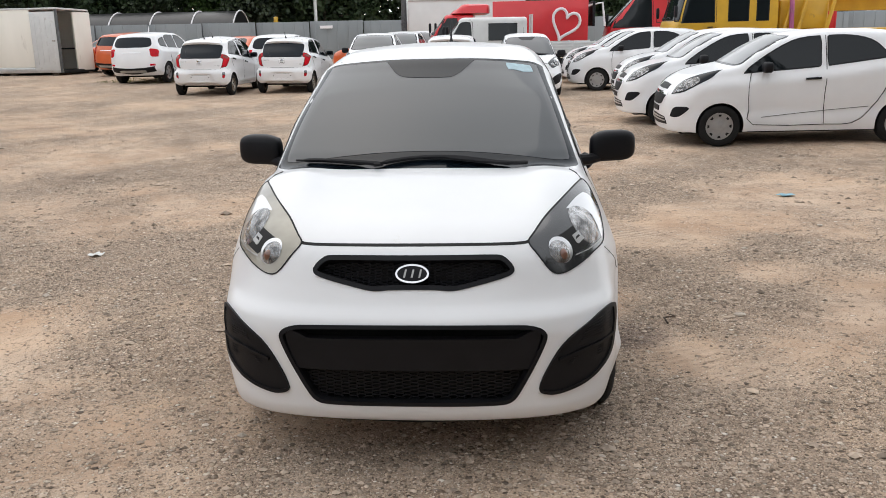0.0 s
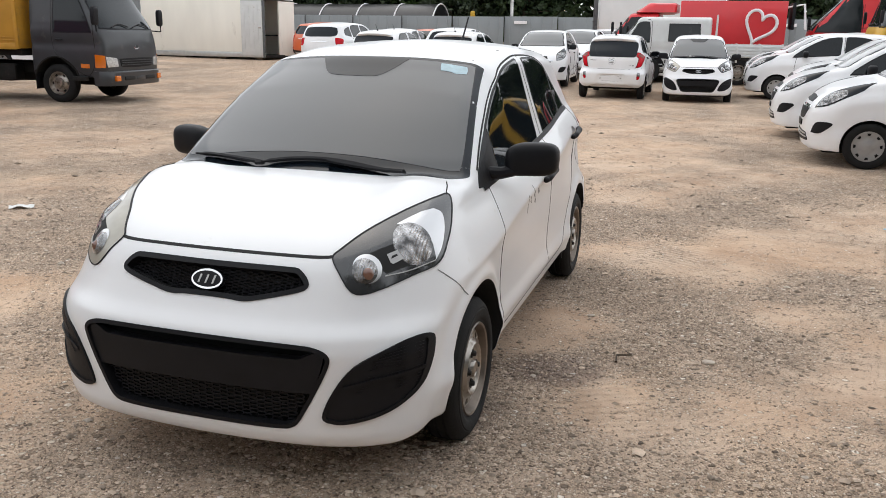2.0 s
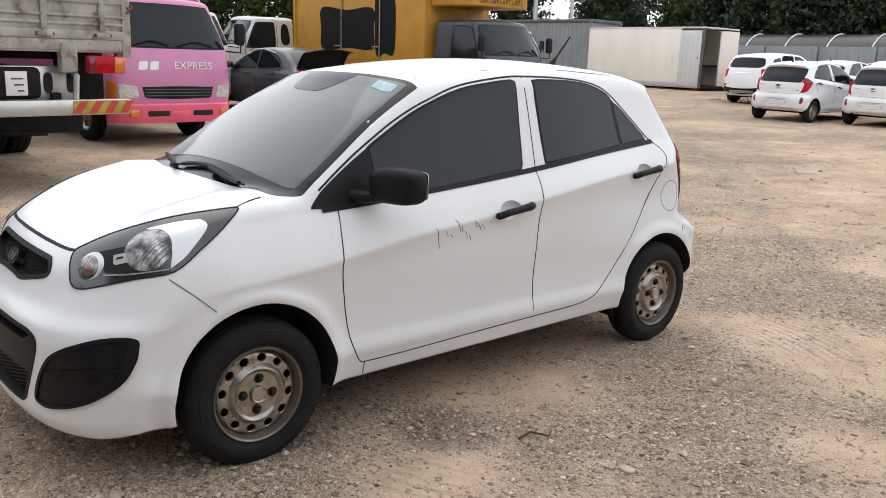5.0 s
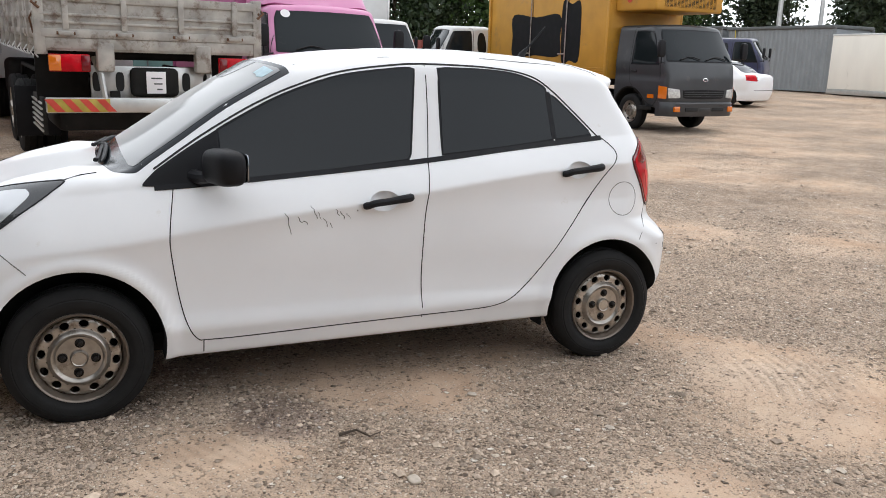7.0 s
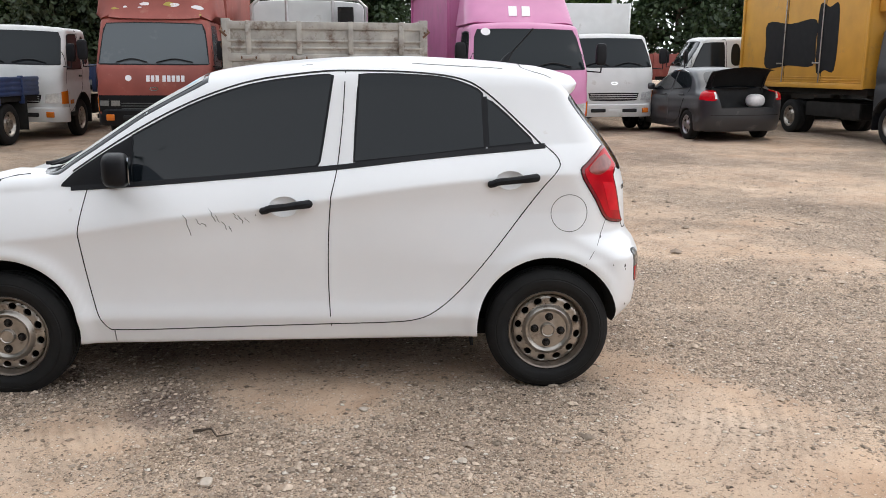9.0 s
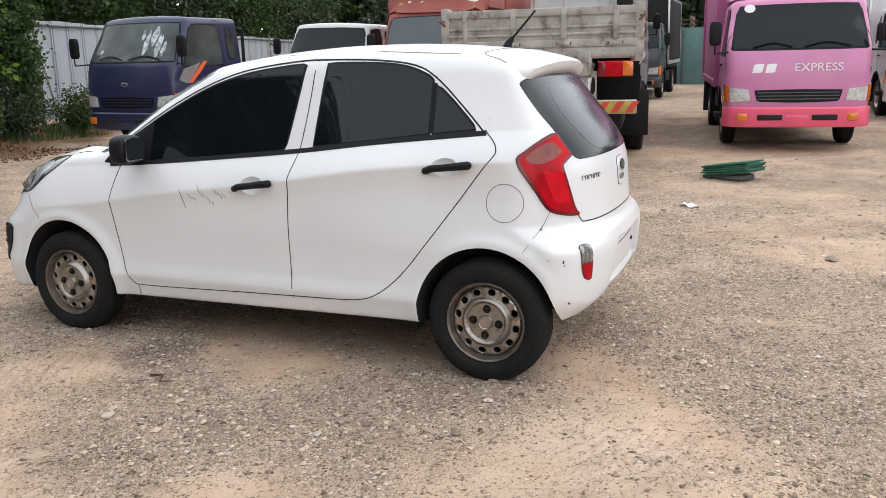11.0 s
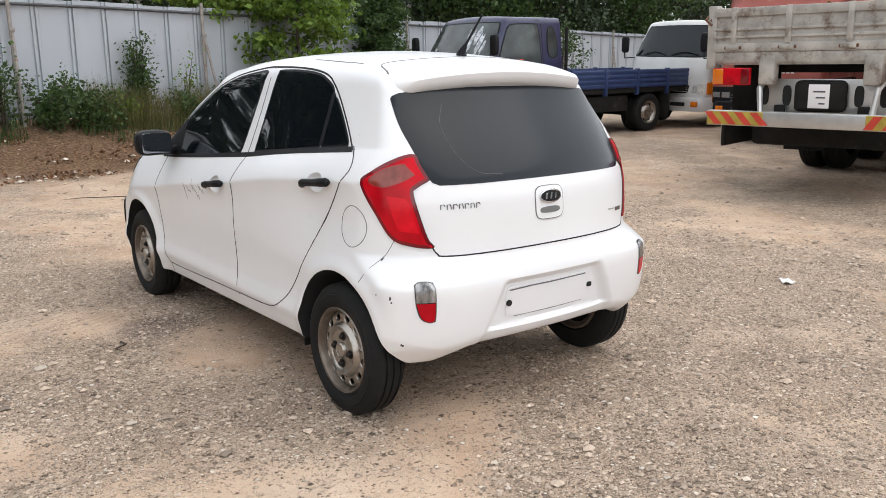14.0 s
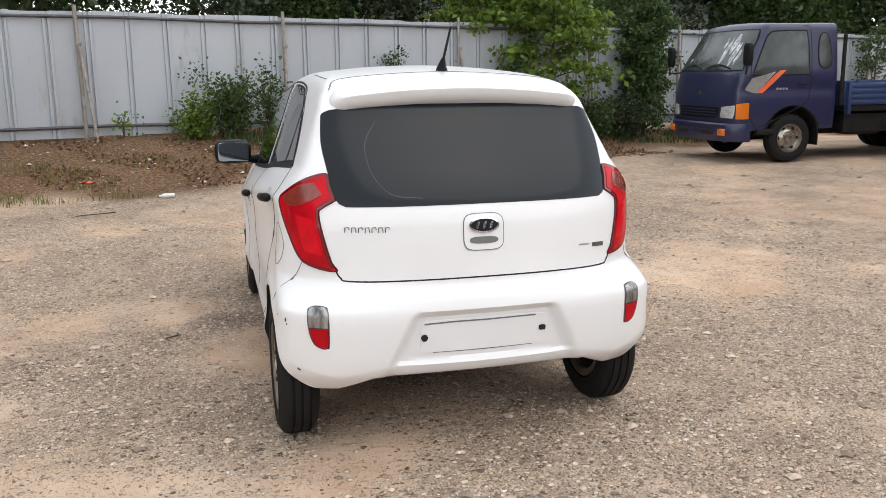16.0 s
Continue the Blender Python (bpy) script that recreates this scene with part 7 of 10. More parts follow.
def big_flatbed():
    """The large flat-bed truck seen from behind: worn grey bed, lamps, striped rear bumper, tandem axles."""
    t = thing("flatbed_lorry", heading(-13.96, -0.35, -1, -0.141), "big old flatbed lorry with a rusty grey drop-side bed", "truck")
    H = dict(half=1.18, front=-1.35, back=0.75, foot=0.75, belt=1.75, roof=2.75)
    S = cab_shape(**H)
    truck_cab(t, S, OLD_WHITE, *[H[k] for k in ("half", "front", "back", "foot", "belt", "roof")], OLD_WHITE, lamp_z=1.1, amber_side=False, arch=(0.5, 0.62))
    guard = part("head_guard", tube([(-1.12, 1.05, 1.2), (-1.12, 1.05, 2.6), (-0.95, 1.05, 2.75), (0.95, 1.05, 2.75), (1.12, 1.05, 2.6), (1.12, 1.05, 1.2)], 0.04, 8), ALLOY, t, "pipe head guard")
    for x in (-0.45, 0.45):
        part("guard_bar", tube([(x, 1.05, 1.2), (x, 1.05, 2.74)], 0.03, 8), ALLOY, guard)
    part("air_filter", lathe([(1.9, 0.0), (1.9, 0.16), (2.6, 0.16), (2.6, 0)], 20, axis="z", at=(-0.72, 0.95, 0)), CHASSIS, t)
    z0, z1, x, y0, y1 = 1.58, 2.04, 1.12, 1.2, 8.2
    part("bed_floor", box(-x, x, y0, y1, z0 - 0.12, z0, 0.01), BED_GREY, t)
    for s in (-1, 1):
        sd = part("drop_side", box(s * x - 0.03, s * x + 0.03, y0, y1 - 0.06, z0, z1, 0.008), BED_GREY, t, "rusty grey drop side")
        for k in range(3):
            z = z0 + 0.06 + 0.19 * k
            part("side_rib", box(s * (x + 0.03) - 0.015, s * (x + 0.03) + 0.015, y0, y1 - 0.12, z - 0.035, z + 0.035, 0.012), BED_GREY, sd)
        for k in range(9):
            y = y0 + 0.05 + (y1 - y0 - 0.12) * k / 8
            part("side_post", box(s * x - 0.04, s * x + 0.065, y - 0.04, y + 0.04, z0 - 0.16, z1 + 0.02, 0.01), BED_GREY, sd)
        for k in range(16):
            y = y0 + 0.3 + (y1 - y0 - 0.6) * k / 15
            part("rope_hook", tube([(s * (x + 0.02), y, z0 - 0.10), (s * (x + 0.06), y + 0.01, z0 - 0.16), (s * (x + 0.03), y + 0.03, z0 - 0.20)], 0.009, 6), ALLOY, sd)
    # tailgate in its frame with posts, hinges and rails
    g = part("tailgate", box(-x - 0.02, x + 0.02, y1 - 0.05, y1, z0 + 0.02, z1, 0.008), BED_GREY, t, "battered grey tailgate with rust")
    for z, h in ((z1 - 0.035, 0.045), (z0 + 0.25, 0.014), (z0 + 0.17, 0.014), (z0 + 0.06, 0.045)):
        part("gate_rail", box(-x - 0.02, x + 0.02, y1 - 0.004, y1 + 0.022, z - h, z + h, 0.008), BED_GREY, g)
    for px in (-0.88, -0.28, 0.32, 0.90):
        post = part("gate_post", box(px - 0.030, px + 0.030, y1 - 0.002, y1 + 0.040, z0 + 0.10, z1 + 0.015, 0.008), BED_GREY, g)
        part("hinge", box(px - 0.075, px + 0.075, y1 + 0.0, y1 + 0.055, z0 + 0.035, z0 + 0.085, 0.014), BED_GREY, g)
        part("hinge_pin", tube([(px - 0.09, y1 + 0.03, z0 + 0.06), (px + 0.09, y1 + 0.03, z0 + 0.06)], 0.016, 8), RUST, g)
    for s in (-1, 1):
        part("corner_post", box(s * (x + 0.03) - 0.05, s * (x + 0.03) + 0.05, y1 - 0.10, y1 + 0.02, z0 - 0.16, z1 + 0.04, 0.01), BED_GREY, t)
        part("gate_latch", tube([(s * (x + 0.07), y1 - 0.02, z1 - 0.05), (s * (x + 0.09), y1 + 0.05, z1 - 0.10), (s * (x + 0.02), y1 + 0.05, z1 - 0.16)], 0.014, 6), RUST, t)
        part("chain", tube([(s * (x + 0.04), y1 + 0.03, z1 - 0.1), (s * (x + 0.10), y1 - 0.15, z0 + 0.2), (s * (x + 0.05), y1 - 0.4, z0 + 0.05)], 0.010, 6), RUST, t)
    part("bed_sill", box(-x, x, y1 - 0.10, y1 + 0.012, z0 - 0.10, z0 + 0.015, 0.01), BED_GREY, t)
    for px in (-0.52, 0.52):
        part("bed_bracket", box(px - 0.09, px + 0.09, y1 - 0.10, y1 + 0.03, z0 - 0.33, z0 - 0.02, 0.03), BED_GREY, t, "rounded grey bracket")
        part("bumper_hanger", tube([(px * 1.15, y1 - 0.30, z0 - 0.2), (px * 1.12, y1 + 0.02, z0 - 0.36), (px * 1.06, y1 + 0.04, z0 - 0.62)], 0.032, 8), ALLOY, t)
    # lamps
    for s in (-1, 1):
        lm = part("tail_lamp", box(s * 0.885 - 0.20, s * 0.885 + 0.20, y1 + 0.0, y1 + 0.07, z0 - 0.33, z0 - 0.15, 0.012), RED_LENS, t, "red tail lamp cluster")
        part("turn_lens", box(s * 1.03 - 0.06, s * 1.03 + 0.06, y1 + 0.06, y1 + 0.082, z0 - 0.322, z0 - 0.158, 0.01), AMBER, lm, "amber lens")
        part("reverse_lens", box(s * 0.73 - 0.045, s * 0.73 + 0.045, y1 + 0.06, y1 + 0.082, z0 - 0.322, z0 - 0.158, 0.01), DEEP_RED, lm, "dark red lens")
    # end cross member with oval cut-outs, spare number plate card
    cm = part("rear_cross_member", box(-0.66, 0.66, y1 - 0.22, y1 - 0.16, z0 - 0.62, z0 - 0.27, 0.01), ALLOY, t, "grey end plate")
    for px in (-0.60, -0.36, 0.36, 0.60):
        link("plate_hole", prism([(px + a, z0 - 0.44 + b) for a, b in rounded(0.045, 0.105, 20, 3)], "y", y1 - 0.165, y1 - 0.150, GAP), cm)
    part("coupling", box(-0.26, 0.26, y1 - 0.16, y1 - 0.06, z0 - 0.60, z0 - 0.28, 0.06, 3), CHASSIS, t)
    card = part("paper_card", box(-0.11, 0.10, y1 - 0.055, y1 - 0.045, z0 - 0.56, z0 - 0.32, 0.004), PALE_DECAL, t, "white paper card")
    for k in range(3):
        part("print_bar", box(-0.07, 0.05 - 0.03 * k, y1 - 0.046, y1 - 0.041, z0 - 0.40 - 0.06 * k, z0 - 0.385 - 0.06 * k), GREY_TARP, card)
    bar = part("rear_bumper", box(-1.14, 1.14, y1 + 0.0, y1 + 0.07, z0 - 0.76, z0 - 0.60, 0.012), ALLOY, t, "bare metal bar with red and yellow stripes")
    for s in (-1, 1):
        ch = part("stripe_board", box(s * 0.82 - 0.31, s * 0.82 + 0.31, y1 + 0.066, y1 + 0.078, z0 - 0.75, z0 - 0.61, 0.004), STRIPE_YELLOW, bar, "yellow and red striped board")
        for k in range(4):
            c = s * 0.82 - 0.27 + 0.17 * k
            o = [(c - 0.05 - s * 0.05, z0 - 0.745), (c + 0.035 - s * 0.05, z0 - 0.745), (c + 0.05 + s * 0.05, z0 - 0.615), (c - 0.035 + s * 0.05, z0 - 0.615)]
            link("red_stripe", prism(o, "y", y1 + 0.074, y1 + 0.082, STRIPE_RED), ch, "red stripe")
    part("side_guard", box(1.10, 1.14, 6.9, 7.9, 0.55, 0.95, 0.01), CHASSIS, t)
    for k in range(6):
        part("guard_slat", box(1.13, 1.16, 6.92, 7.88, 0.58 + 0.06 * k, 0.60 + 0.06 * k, 0.004), ALLOY, t)
    for s in (-1, 1):
        part("mud_wing", tube([(s * 1.0, 3.9, 1.0), (s * 1.0, 4.1, 1.16), (s * 1.0, 6.2, 1.16), (s * 1.0, 6.6, 0.95)], 0.03, 6), CHASSIS, t)
        truck_wheel(t, s * 1.03, 0.0, s, BIGWHEEL)
        for y in (3.85, 5.10):
            truck_wheel(t, s * 1.05, y, s, BIGWHEEL, dual=True)
    for s in (-1, 1):
        part("chassis_rail", box(s * 0.42 - 0.05, s * 0.42 + 0.05, -0.8, 8.1, 0.78, 1.04, 0.01), CHASSIS, t)
    for k in range(7):
        part("cross_beam", box(-1.1, 1.1, 1.5 + k, 1.58 + k, z0 - 0.22, z0 - 0.11, 0.01), CHASSIS, t)
    part("axle_case", tube([(-0.9, 5.1, 0.5), (0.9, 5.1, 0.5)], 0.12, 10), CHASSIS, t)
    part("axle_case", tube([(-0.9, 3.85, 0.5), (0.9, 3.85, 0.5)], 0.12, 10), CHASSIS, t)
    for s in (-1, 1):
        # boards added to give the dark of the open space behind the lamps
        part("splash_board", box(s * 0.89 - 0.27, s * 0.89 + 0.27, y1 - 0.62, y1 - 0.58, 0.86, z0 - 0.12, 0.008), UNDER, t, "added black board standing for the shade behind the lamp")
        part("mud_flap", box(s * 1.0 - 0.26, s * 1.0 + 0.26, 5.78, 5.80, 0.30, 0.95, 0.006), BLACK, t)
    # added dark block, where the spare hangs, fills the shade under the bed
    part("spare_carrier", box(-0.95, 0.95, 6.4, 7.55, 0.55, 1.10, 0.05, 2), CHASSIS, t)
    part("fuel_tank", box(0.55, 1.08, 1.3, 2.6, 0.55, 1.15, 0.10, 3), CHASSIS, t)
    part("engine_block", box(-0.5, 0.5, -0.8, 2.2, 0.50, 1.25, 0.10, 3), CHASSIS, t)
    part("propeller_shaft", tube([(0, 2.0, 0.75), (0, 5.0, 0.58)], 0.08, 10), CHASSIS, t)
    part("tool_box", box(-1.1, -0.6, 2.2, 3.0, 0.6, 1.0, 0.03), CHASSIS, t)


big_flatbed()


def red_truck():
    """The faded red truck: a square cab under a tall box with peeling decals."""
    t = thing("red_truck", heading(-11.55, -2.72, 1, 0.08), "faded red cab-over truck with a peeling box front", "truck")
    H = dict(half=1.0, front=-1.1, back=0.6, foot=0.58, belt=1.42, roof=2.28)
    S = cab_shape(**H, rake=0.26, square=0.8)
    cab = truck_cab(t, S, OLD_RED, *[H[k] for k in ("half", "front", "back", "foot", "belt", "roof")], BLACK, lamp_z=0.78, style=2, amber_side=False, glass=PALE_GLASS)
    F = Patch(S, (0, 1, 0))
    plate("front_band", F, [(-0.94, 0.66), (0.94, 0.66), (0.94, 0.94), (-0.94, 0.94)], BLACK, cab, "black lamp band", off=0.009, back=0.01, n=24, m=6)
    for s in (-1, 1):
        for k in (0, 1):
            plate("lamp", F, [(s * (0.58 + 0.19 * k), 0.76), (s * (0.73 + 0.19 * k), 0.76), (s * (0.73 + 0.19 * k), 0.85), (s * (0.58 + 0.19 * k), 0.85)], OLD_LENS, cab, "square clear lamp", off=0.016, back=0.006, n=6, m=4)
    for k in range(8):
        x0 = -0.12 + 0.078 * k + (0.035 if k > 2 else 0)
        plate("number_bar", F, [(x0, 1.17), (x0 + 0.055, 1.17), (x0 + 0.055, 1.275), (x0, 1.275)], PALE_DECAL, cab, "white bars in place of figures", off=0.009, back=0.002, n=4, m=2)
    plate("logo_disc", F, [(a - 0.42, b + 1.23) for a, b in rounded(0.055, 0.05, 20, 2)], PALE_DECAL, cab, off=0.009, back=0.002, n=10, m=4)
    box_s = cab_shape(half=1.04, front=-0.75, back=0.75, foot=2.22, belt=2.3, roof=3.3, rake=0.22)
    v, f = box_s.mesh(24, 20, 22)
    w = link("wind_deflector", mesh_from("wind_deflector", v, f, [OLD_RED], True, 50), t, "faded red wind deflector with peeling decals")
    W = Patch(box_s, (0, 1, 0))
    rng = random.Random(5)
    for k in range(14):
        cx, cz, r = rng.uniform(-0.7, 0.8), 2.32 + rng.random() ** 2 * 0.30, rng.uniform(0.03, 0.11)
        o = [(cx + r * 1.5 * math.cos(a) * rng.uniform(0.5, 1), cz + r * 0.5 * math.sin(a) * rng.uniform(0.4, 1)) for a in np.linspace(0, 6.28, 11)[:-1]]
        plate("peeled_patch", W, smooth_line(o, 3, True), PALE_DECAL if k % 3 else STRIPE_YELLOW, w, "peeled pale patch", off=0.005, back=0.002, n=10, m=4)
    plate("logo_bar", W, smooth_line([(-0.30, 2.62), (0.05, 2.66), (0.50, 2.60), (0.10, 2.57)], 4, True), PALE_DECAL, w, off=0.006, back=0.002, n=12, m=4)
    for k in range(2):
        plate("logo_disc", W, [(a - 0.12 + 0.16 * k, b + 2.73) for a, b in rounded(0.06, 0.06, 18, 2.2)], PALE_DECAL, w, off=0.006, back=0.002, n=10, m=4)
    cargo_box(t, 1.05, 0.78, 5.2, 0.95, 3.3, OLD_RED, OLD_RED, "cargo_box", "faded red cargo box")
    chassis(t, -0.7, 4.8)
    for s in (-1, 1):
        truck_wheel(t, s * 0.86, 0, s)
        truck_wheel(t, s * 0.88, 3.3, s, dual=True)


red_truck()


def white_truck(x, y, hx, hy, name, label, paint, bed=None, stripe=False, box_mat=None):
    t = mighty(heading(x, y, hx, hy), name, label, paint, paint, 3.3, style=1)
    if box_mat:
        cargo_box(t, 1.02, 0.8, 5.3, 0.95, 2.9, box_mat, ALLOY)
    elif bed:
        drop_side(t, 0.98, 0.75, 4.7, 1.0, 1.38, bed, 5)
        part("tailgate", box(-0.98, 0.98, 4.65, 4.70, 1.0, 1.38, 0.01), bed, t)
    if stripe:
        cab = [c for c in t.children if c.name.startswith("cab")][0]
        for s, P in ((1, Patch(MIGHTY_S, (-1, 0, 0))), (-1, Patch(MIGHTY_S, (1, 0, 0)))):
            for k, m in enumerate((ORANGE_RED, STRIPE_YELLOW)):
                o = [(-0.75 + 0.2 * k, 1.32), (-0.60 + 0.2 * k, 1.32), (0.05 + 0.15 * k, 0.75), (-0.25 + 0.15 * k, 0.75)]
                plate("door_stripe", P, o if s > 0 else mirror_uv(o), m, cab, "orange door stripe", off=0.009, back=0.003, n=10, m=4)
    return t


white_truck(-13.2, -5.9, 1, 0.05, "white_truck", "white cab-over flatbed truck with a dark windscreen", OLD_WHITE, bed=BLUE_BED)
white_truck(-15.4, 6.2, 1, 0.1, "white_truck", "white cab-over truck with a white box body", OLD_WHITE, box_mat=OLD_WHITE)
white_truck(-18.9, -1.9, 1, 0.05, "cream_truck", "cream cab-over truck with a red bed", CREAM, bed=OLD_RED)
white_truck(-18.2, 10.0, -0.1, -1, "white_truck", "white crew truck with orange and yellow door stripes", OLD_WHITE, bed=OLD_RED, stripe=True)
white_truck(-19.8, 21.4, 0.75, 0.66, "blue_truck", "dark blue small truck parked behind a white car", BLUE_CAB, bed=BLUE_BED)
white_truck(-21.3, -0.75, 1, 0.04, "grey_truck", "dark grey cab-over truck standing deep in the lane", GREY_CAB, box_mat=CHASSIS)

# ---- other parked cars, by one recipe ----
class CarPlan:
    """Curves of a plain car body; the front looks to -y, the front axle stands over the origin."""

    def __init__(self, top, nose, tail, belt, half, roof_in, base, radius, ride=0.2, crown=0.12, bulge=0.17):
        self.top, self.nose, self.tail, self.belt = curve(*top), curve(*nose), curve(*tail), curve(*belt)
        self.half, self.roof_in, self.base, self.radius = half, roof_in, base, radius
        zmax = max(p[1] for p in top)

        def f(x, y, z):
            x, y, z = np.broadcast_arrays(np.abs(x), y, z)
            zb = self.belt(y)
            up = np.clip((z - zb) / np.maximum(zmax - 0.08 - zb, 0.1), 0, 1.3)
            sh = np.clip((z - (zb - 0.16)) / 0.16, 0, 1)
            side = half - 0.03 * np.clip((0.4 - z) / 0.2, 0, 1) + 0.0 - 0.075 * sh**1.6 - (roof_in - 0.075) * up
            side = side - 0.02 * np.exp(-(((z - 0.48) / 0.10) ** 2))
            for wy in (0.0, base):
                side = side + 0.015 * np.exp(-(((np.hypot(y - wy, z - radius) - radius - 0.05) / 0.04) ** 2)) * (z < zb)
            sl = (self.top(y + 0.01) - self.top(y - 0.01)) / 0.02
            ft = (z - self.top(y - 0.20 * x * x * np.clip(y / 0.2, 0, 1) * np.clip((1.4 - y) / 0.4, 0, 1)) + crown * x * x * np.clip((y - 0.5) / 0.5, 0, 1)) / np.sqrt(1 + sl * sl)
            ff = self.nose(z) + bulge * x * x + 0.9 * x**6 - y
            fr = y - (self.tail(z) - 0.12 * x * x - 0.6 * x**6)
            d = smax(x - side, ft, 0.07)
            d = smax(d, ff * 0.85, 0.07)
            d = smax(d, fr * 0.85, 0.06)
            return smax(d, ride - z, 0.03)
        y0, y1 = min(p[1] for p in nose), max(p[1] for p in tail)
        self.shell = Shell(f, (y0 + 0.9, y1 - 0.75), (-half - 0.15, y0 - 0.2, 0.05), (half + 0.15, y1 + 0.2, zmax + 0.15))


SMALL = CarPlan([(-0.85, 0.70), (-0.62, 0.82), (-0.45, 0.93), (-0.1, 1.02), (0.12, 1.075), (0.45, 1.27), (0.80, 1.455), (1.0, 1.50), (1.5, 1.535), (2.1, 1.52), (2.5, 1.47), (2.7, 1.38), (2.95, 1.1)],
                [(0.0, -0.55), (0.2, -0.70), (0.45, -0.735), (0.65, -0.715), (0.80, -0.64), (0.92, -0.50), (1.1, -0.2), (1.6, 0.9)],
                [(0.0, 2.6), (0.25, 2.78), (0.45, 2.86), (0.65, 2.84), (0.95, 2.80), (1.1, 2.74), (1.4, 2.56), (1.6, 2.4)],
                [(-0.8, 0.90), (0.2, 0.96), (1.4, 1.05), (2.2, 1.13), (2.9, 1.15)], 0.800, 0.23, 2.375, 0.285)
SUV = CarPlan([(-0.95, 0.80), (-0.7, 0.98), (-0.3, 1.06), (0.25, 1.12), (0.6, 1.36), (0.95, 1.56), (1.3, 1.62), (1.9, 1.64), (2.7, 1.60), (3.1, 1.54), (3.3, 1.3)],
              [(0.0, -0.6), (0.25, -0.80), (0.5, -0.84), (0.8, -0.80), (0.98, -0.65), (1.6, 0.5)],
              [(0.0, 2.9), (0.3, 3.25), (0.5, 3.40), (0.7, 3.39), (1.0, 3.34), (1.15, 3.28), (1.5, 3.05), (1.7, 2.9)],
              [(-0.8, 1.0), (0.3, 1.04), (1.6, 1.08), (3.0, 1.14)], 0.885, 0.25, 2.555, 0.335, ride=0.26)
SEDAN = CarPlan([(-0.9, 0.62), (-0.7, 0.76), (-0.3, 0.86), (0.25, 0.95), (0.65, 1.19), (1.0, 1.37), (1.3, 1.43), (1.7, 1.44), (2.2, 1.40), (2.6, 1.24), (2.88, 1.06), (3.1, 1.03), (3.4, 1.0), (3.5, 0.85)],
                [(0.0, -0.6), (0.2, -0.78), (0.5, -0.82), (0.7, -0.76), (0.85, -0.55), (1.5, 0.6)],
                [(0.0, 3.1), (0.25, 3.36), (0.5, 3.44), (0.7, 3.44), (0.85, 3.42), (1.0, 3.36), (1.1, 3.2), (1.5, 2.4)],
                [(-0.8, 0.84), (0.3, 0.90), (1.5, 0.94), (2.8, 0.98), (3.4, 1.0)], 0.845, 0.24, 2.50, 0.30)
ORANGE = material("orange_paint", (0.62, 0.115, 0.028), 0.35, coat=0.5, vary=0.08, scale=3)
DARK_CAR = material("charcoal_paint", (0.022, 0.024, 0.029), 0.36, coat=0.35, vary=0.15, scale=3, dirt=(0.09, 0.085, 0.08), dirt_at=0.6)
TRUNK_DARK = material("boot_lining", (0.016, 0.016, 0.017), 0.85, vary=0.3)
ALLOY_WHEEL = material("alloy_wheel", (0.34, 0.34, 0.35), 0.3, metal=0.8, vary=0.1)
COVER = material("wheel_cover", (0.36, 0.355, 0.35), 0.35, metal=0.4, vary=0.12, scale=12)


def cover_wheel_mesh(R, spokes, deep):
    w = 0.095
    t = lathe([(-w, R * 0.63), (-w, R * 0.9), (-w + 0.02, R * 0.985), (0, R), (w - 0.02, R * 0.985), (w, R * 0.9), (w + 0.004, R * 0.78), (w - 0.008, R * 0.66), (w - 0.04, R * 0.64)], 28, cap=False)
    out = []
    for n, b, m in (("wheel", t, RUBBER), ("cover", lathe([(w - 0.015, R * 0.66), (w - 0.012, R * 0.60), (w - deep, R * 0.52), (w - deep, R * 0.30), (w - 0.01, R * 0.20), (w - 0.008, 0.0)], 28, cap=False), ALLOY_WHEEL if spokes < 7 else COVER)):
        me = bpy.data.meshes.new(n)
        b.to_mesh(me)
        b.free()
        me.materials.append(m)
        me.polygons.foreach_set("use_smooth", [True] * len(me.polygons))
        me.set_sharp_from_angle(angle=radians(35))
        out.append(me)
    g = bmesh.new()
    for k in range(spokes):
        a = 2 * math.pi * k / spokes
        for r0, r1, hw in ((R * (0.47 if spokes > 6 else 0.33), R * 0.57, 0.024 if spokes > 6 else 0.035),):
            c, s = math.cos(a), math.sin(a)
            pts = [(r0, -hw * 0.6), (r1, -hw), (r1, hw), (r0, hw * 0.6)]
            x = w - 0.006 if spokes > 6 else w - deep + 0.004
            g.faces.new([g.verts.new((x - (0.006 if i in (0, 3) and spokes > 6 else 0), p[0] * c - p[1] * s, p[0] * s + p[1] * c)) for i, p in enumerate(pts)])
    bmesh.ops.solidify(g, geom=g.faces[:], thickness=0.012)
    me = bpy.data.meshes.new("vent")
    g.to_mesh(me)
    g.free()
    me.materials.append(GAP)
    out.append(me)
    return out


SMALL_W, SUV_W, SEDAN_W = cover_wheel_mesh(0.285, 8, 0.02), cover_wheel_mesh(0.335, 5, 0.03), cover_wheel_mesh(0.30, 5, 0.04)


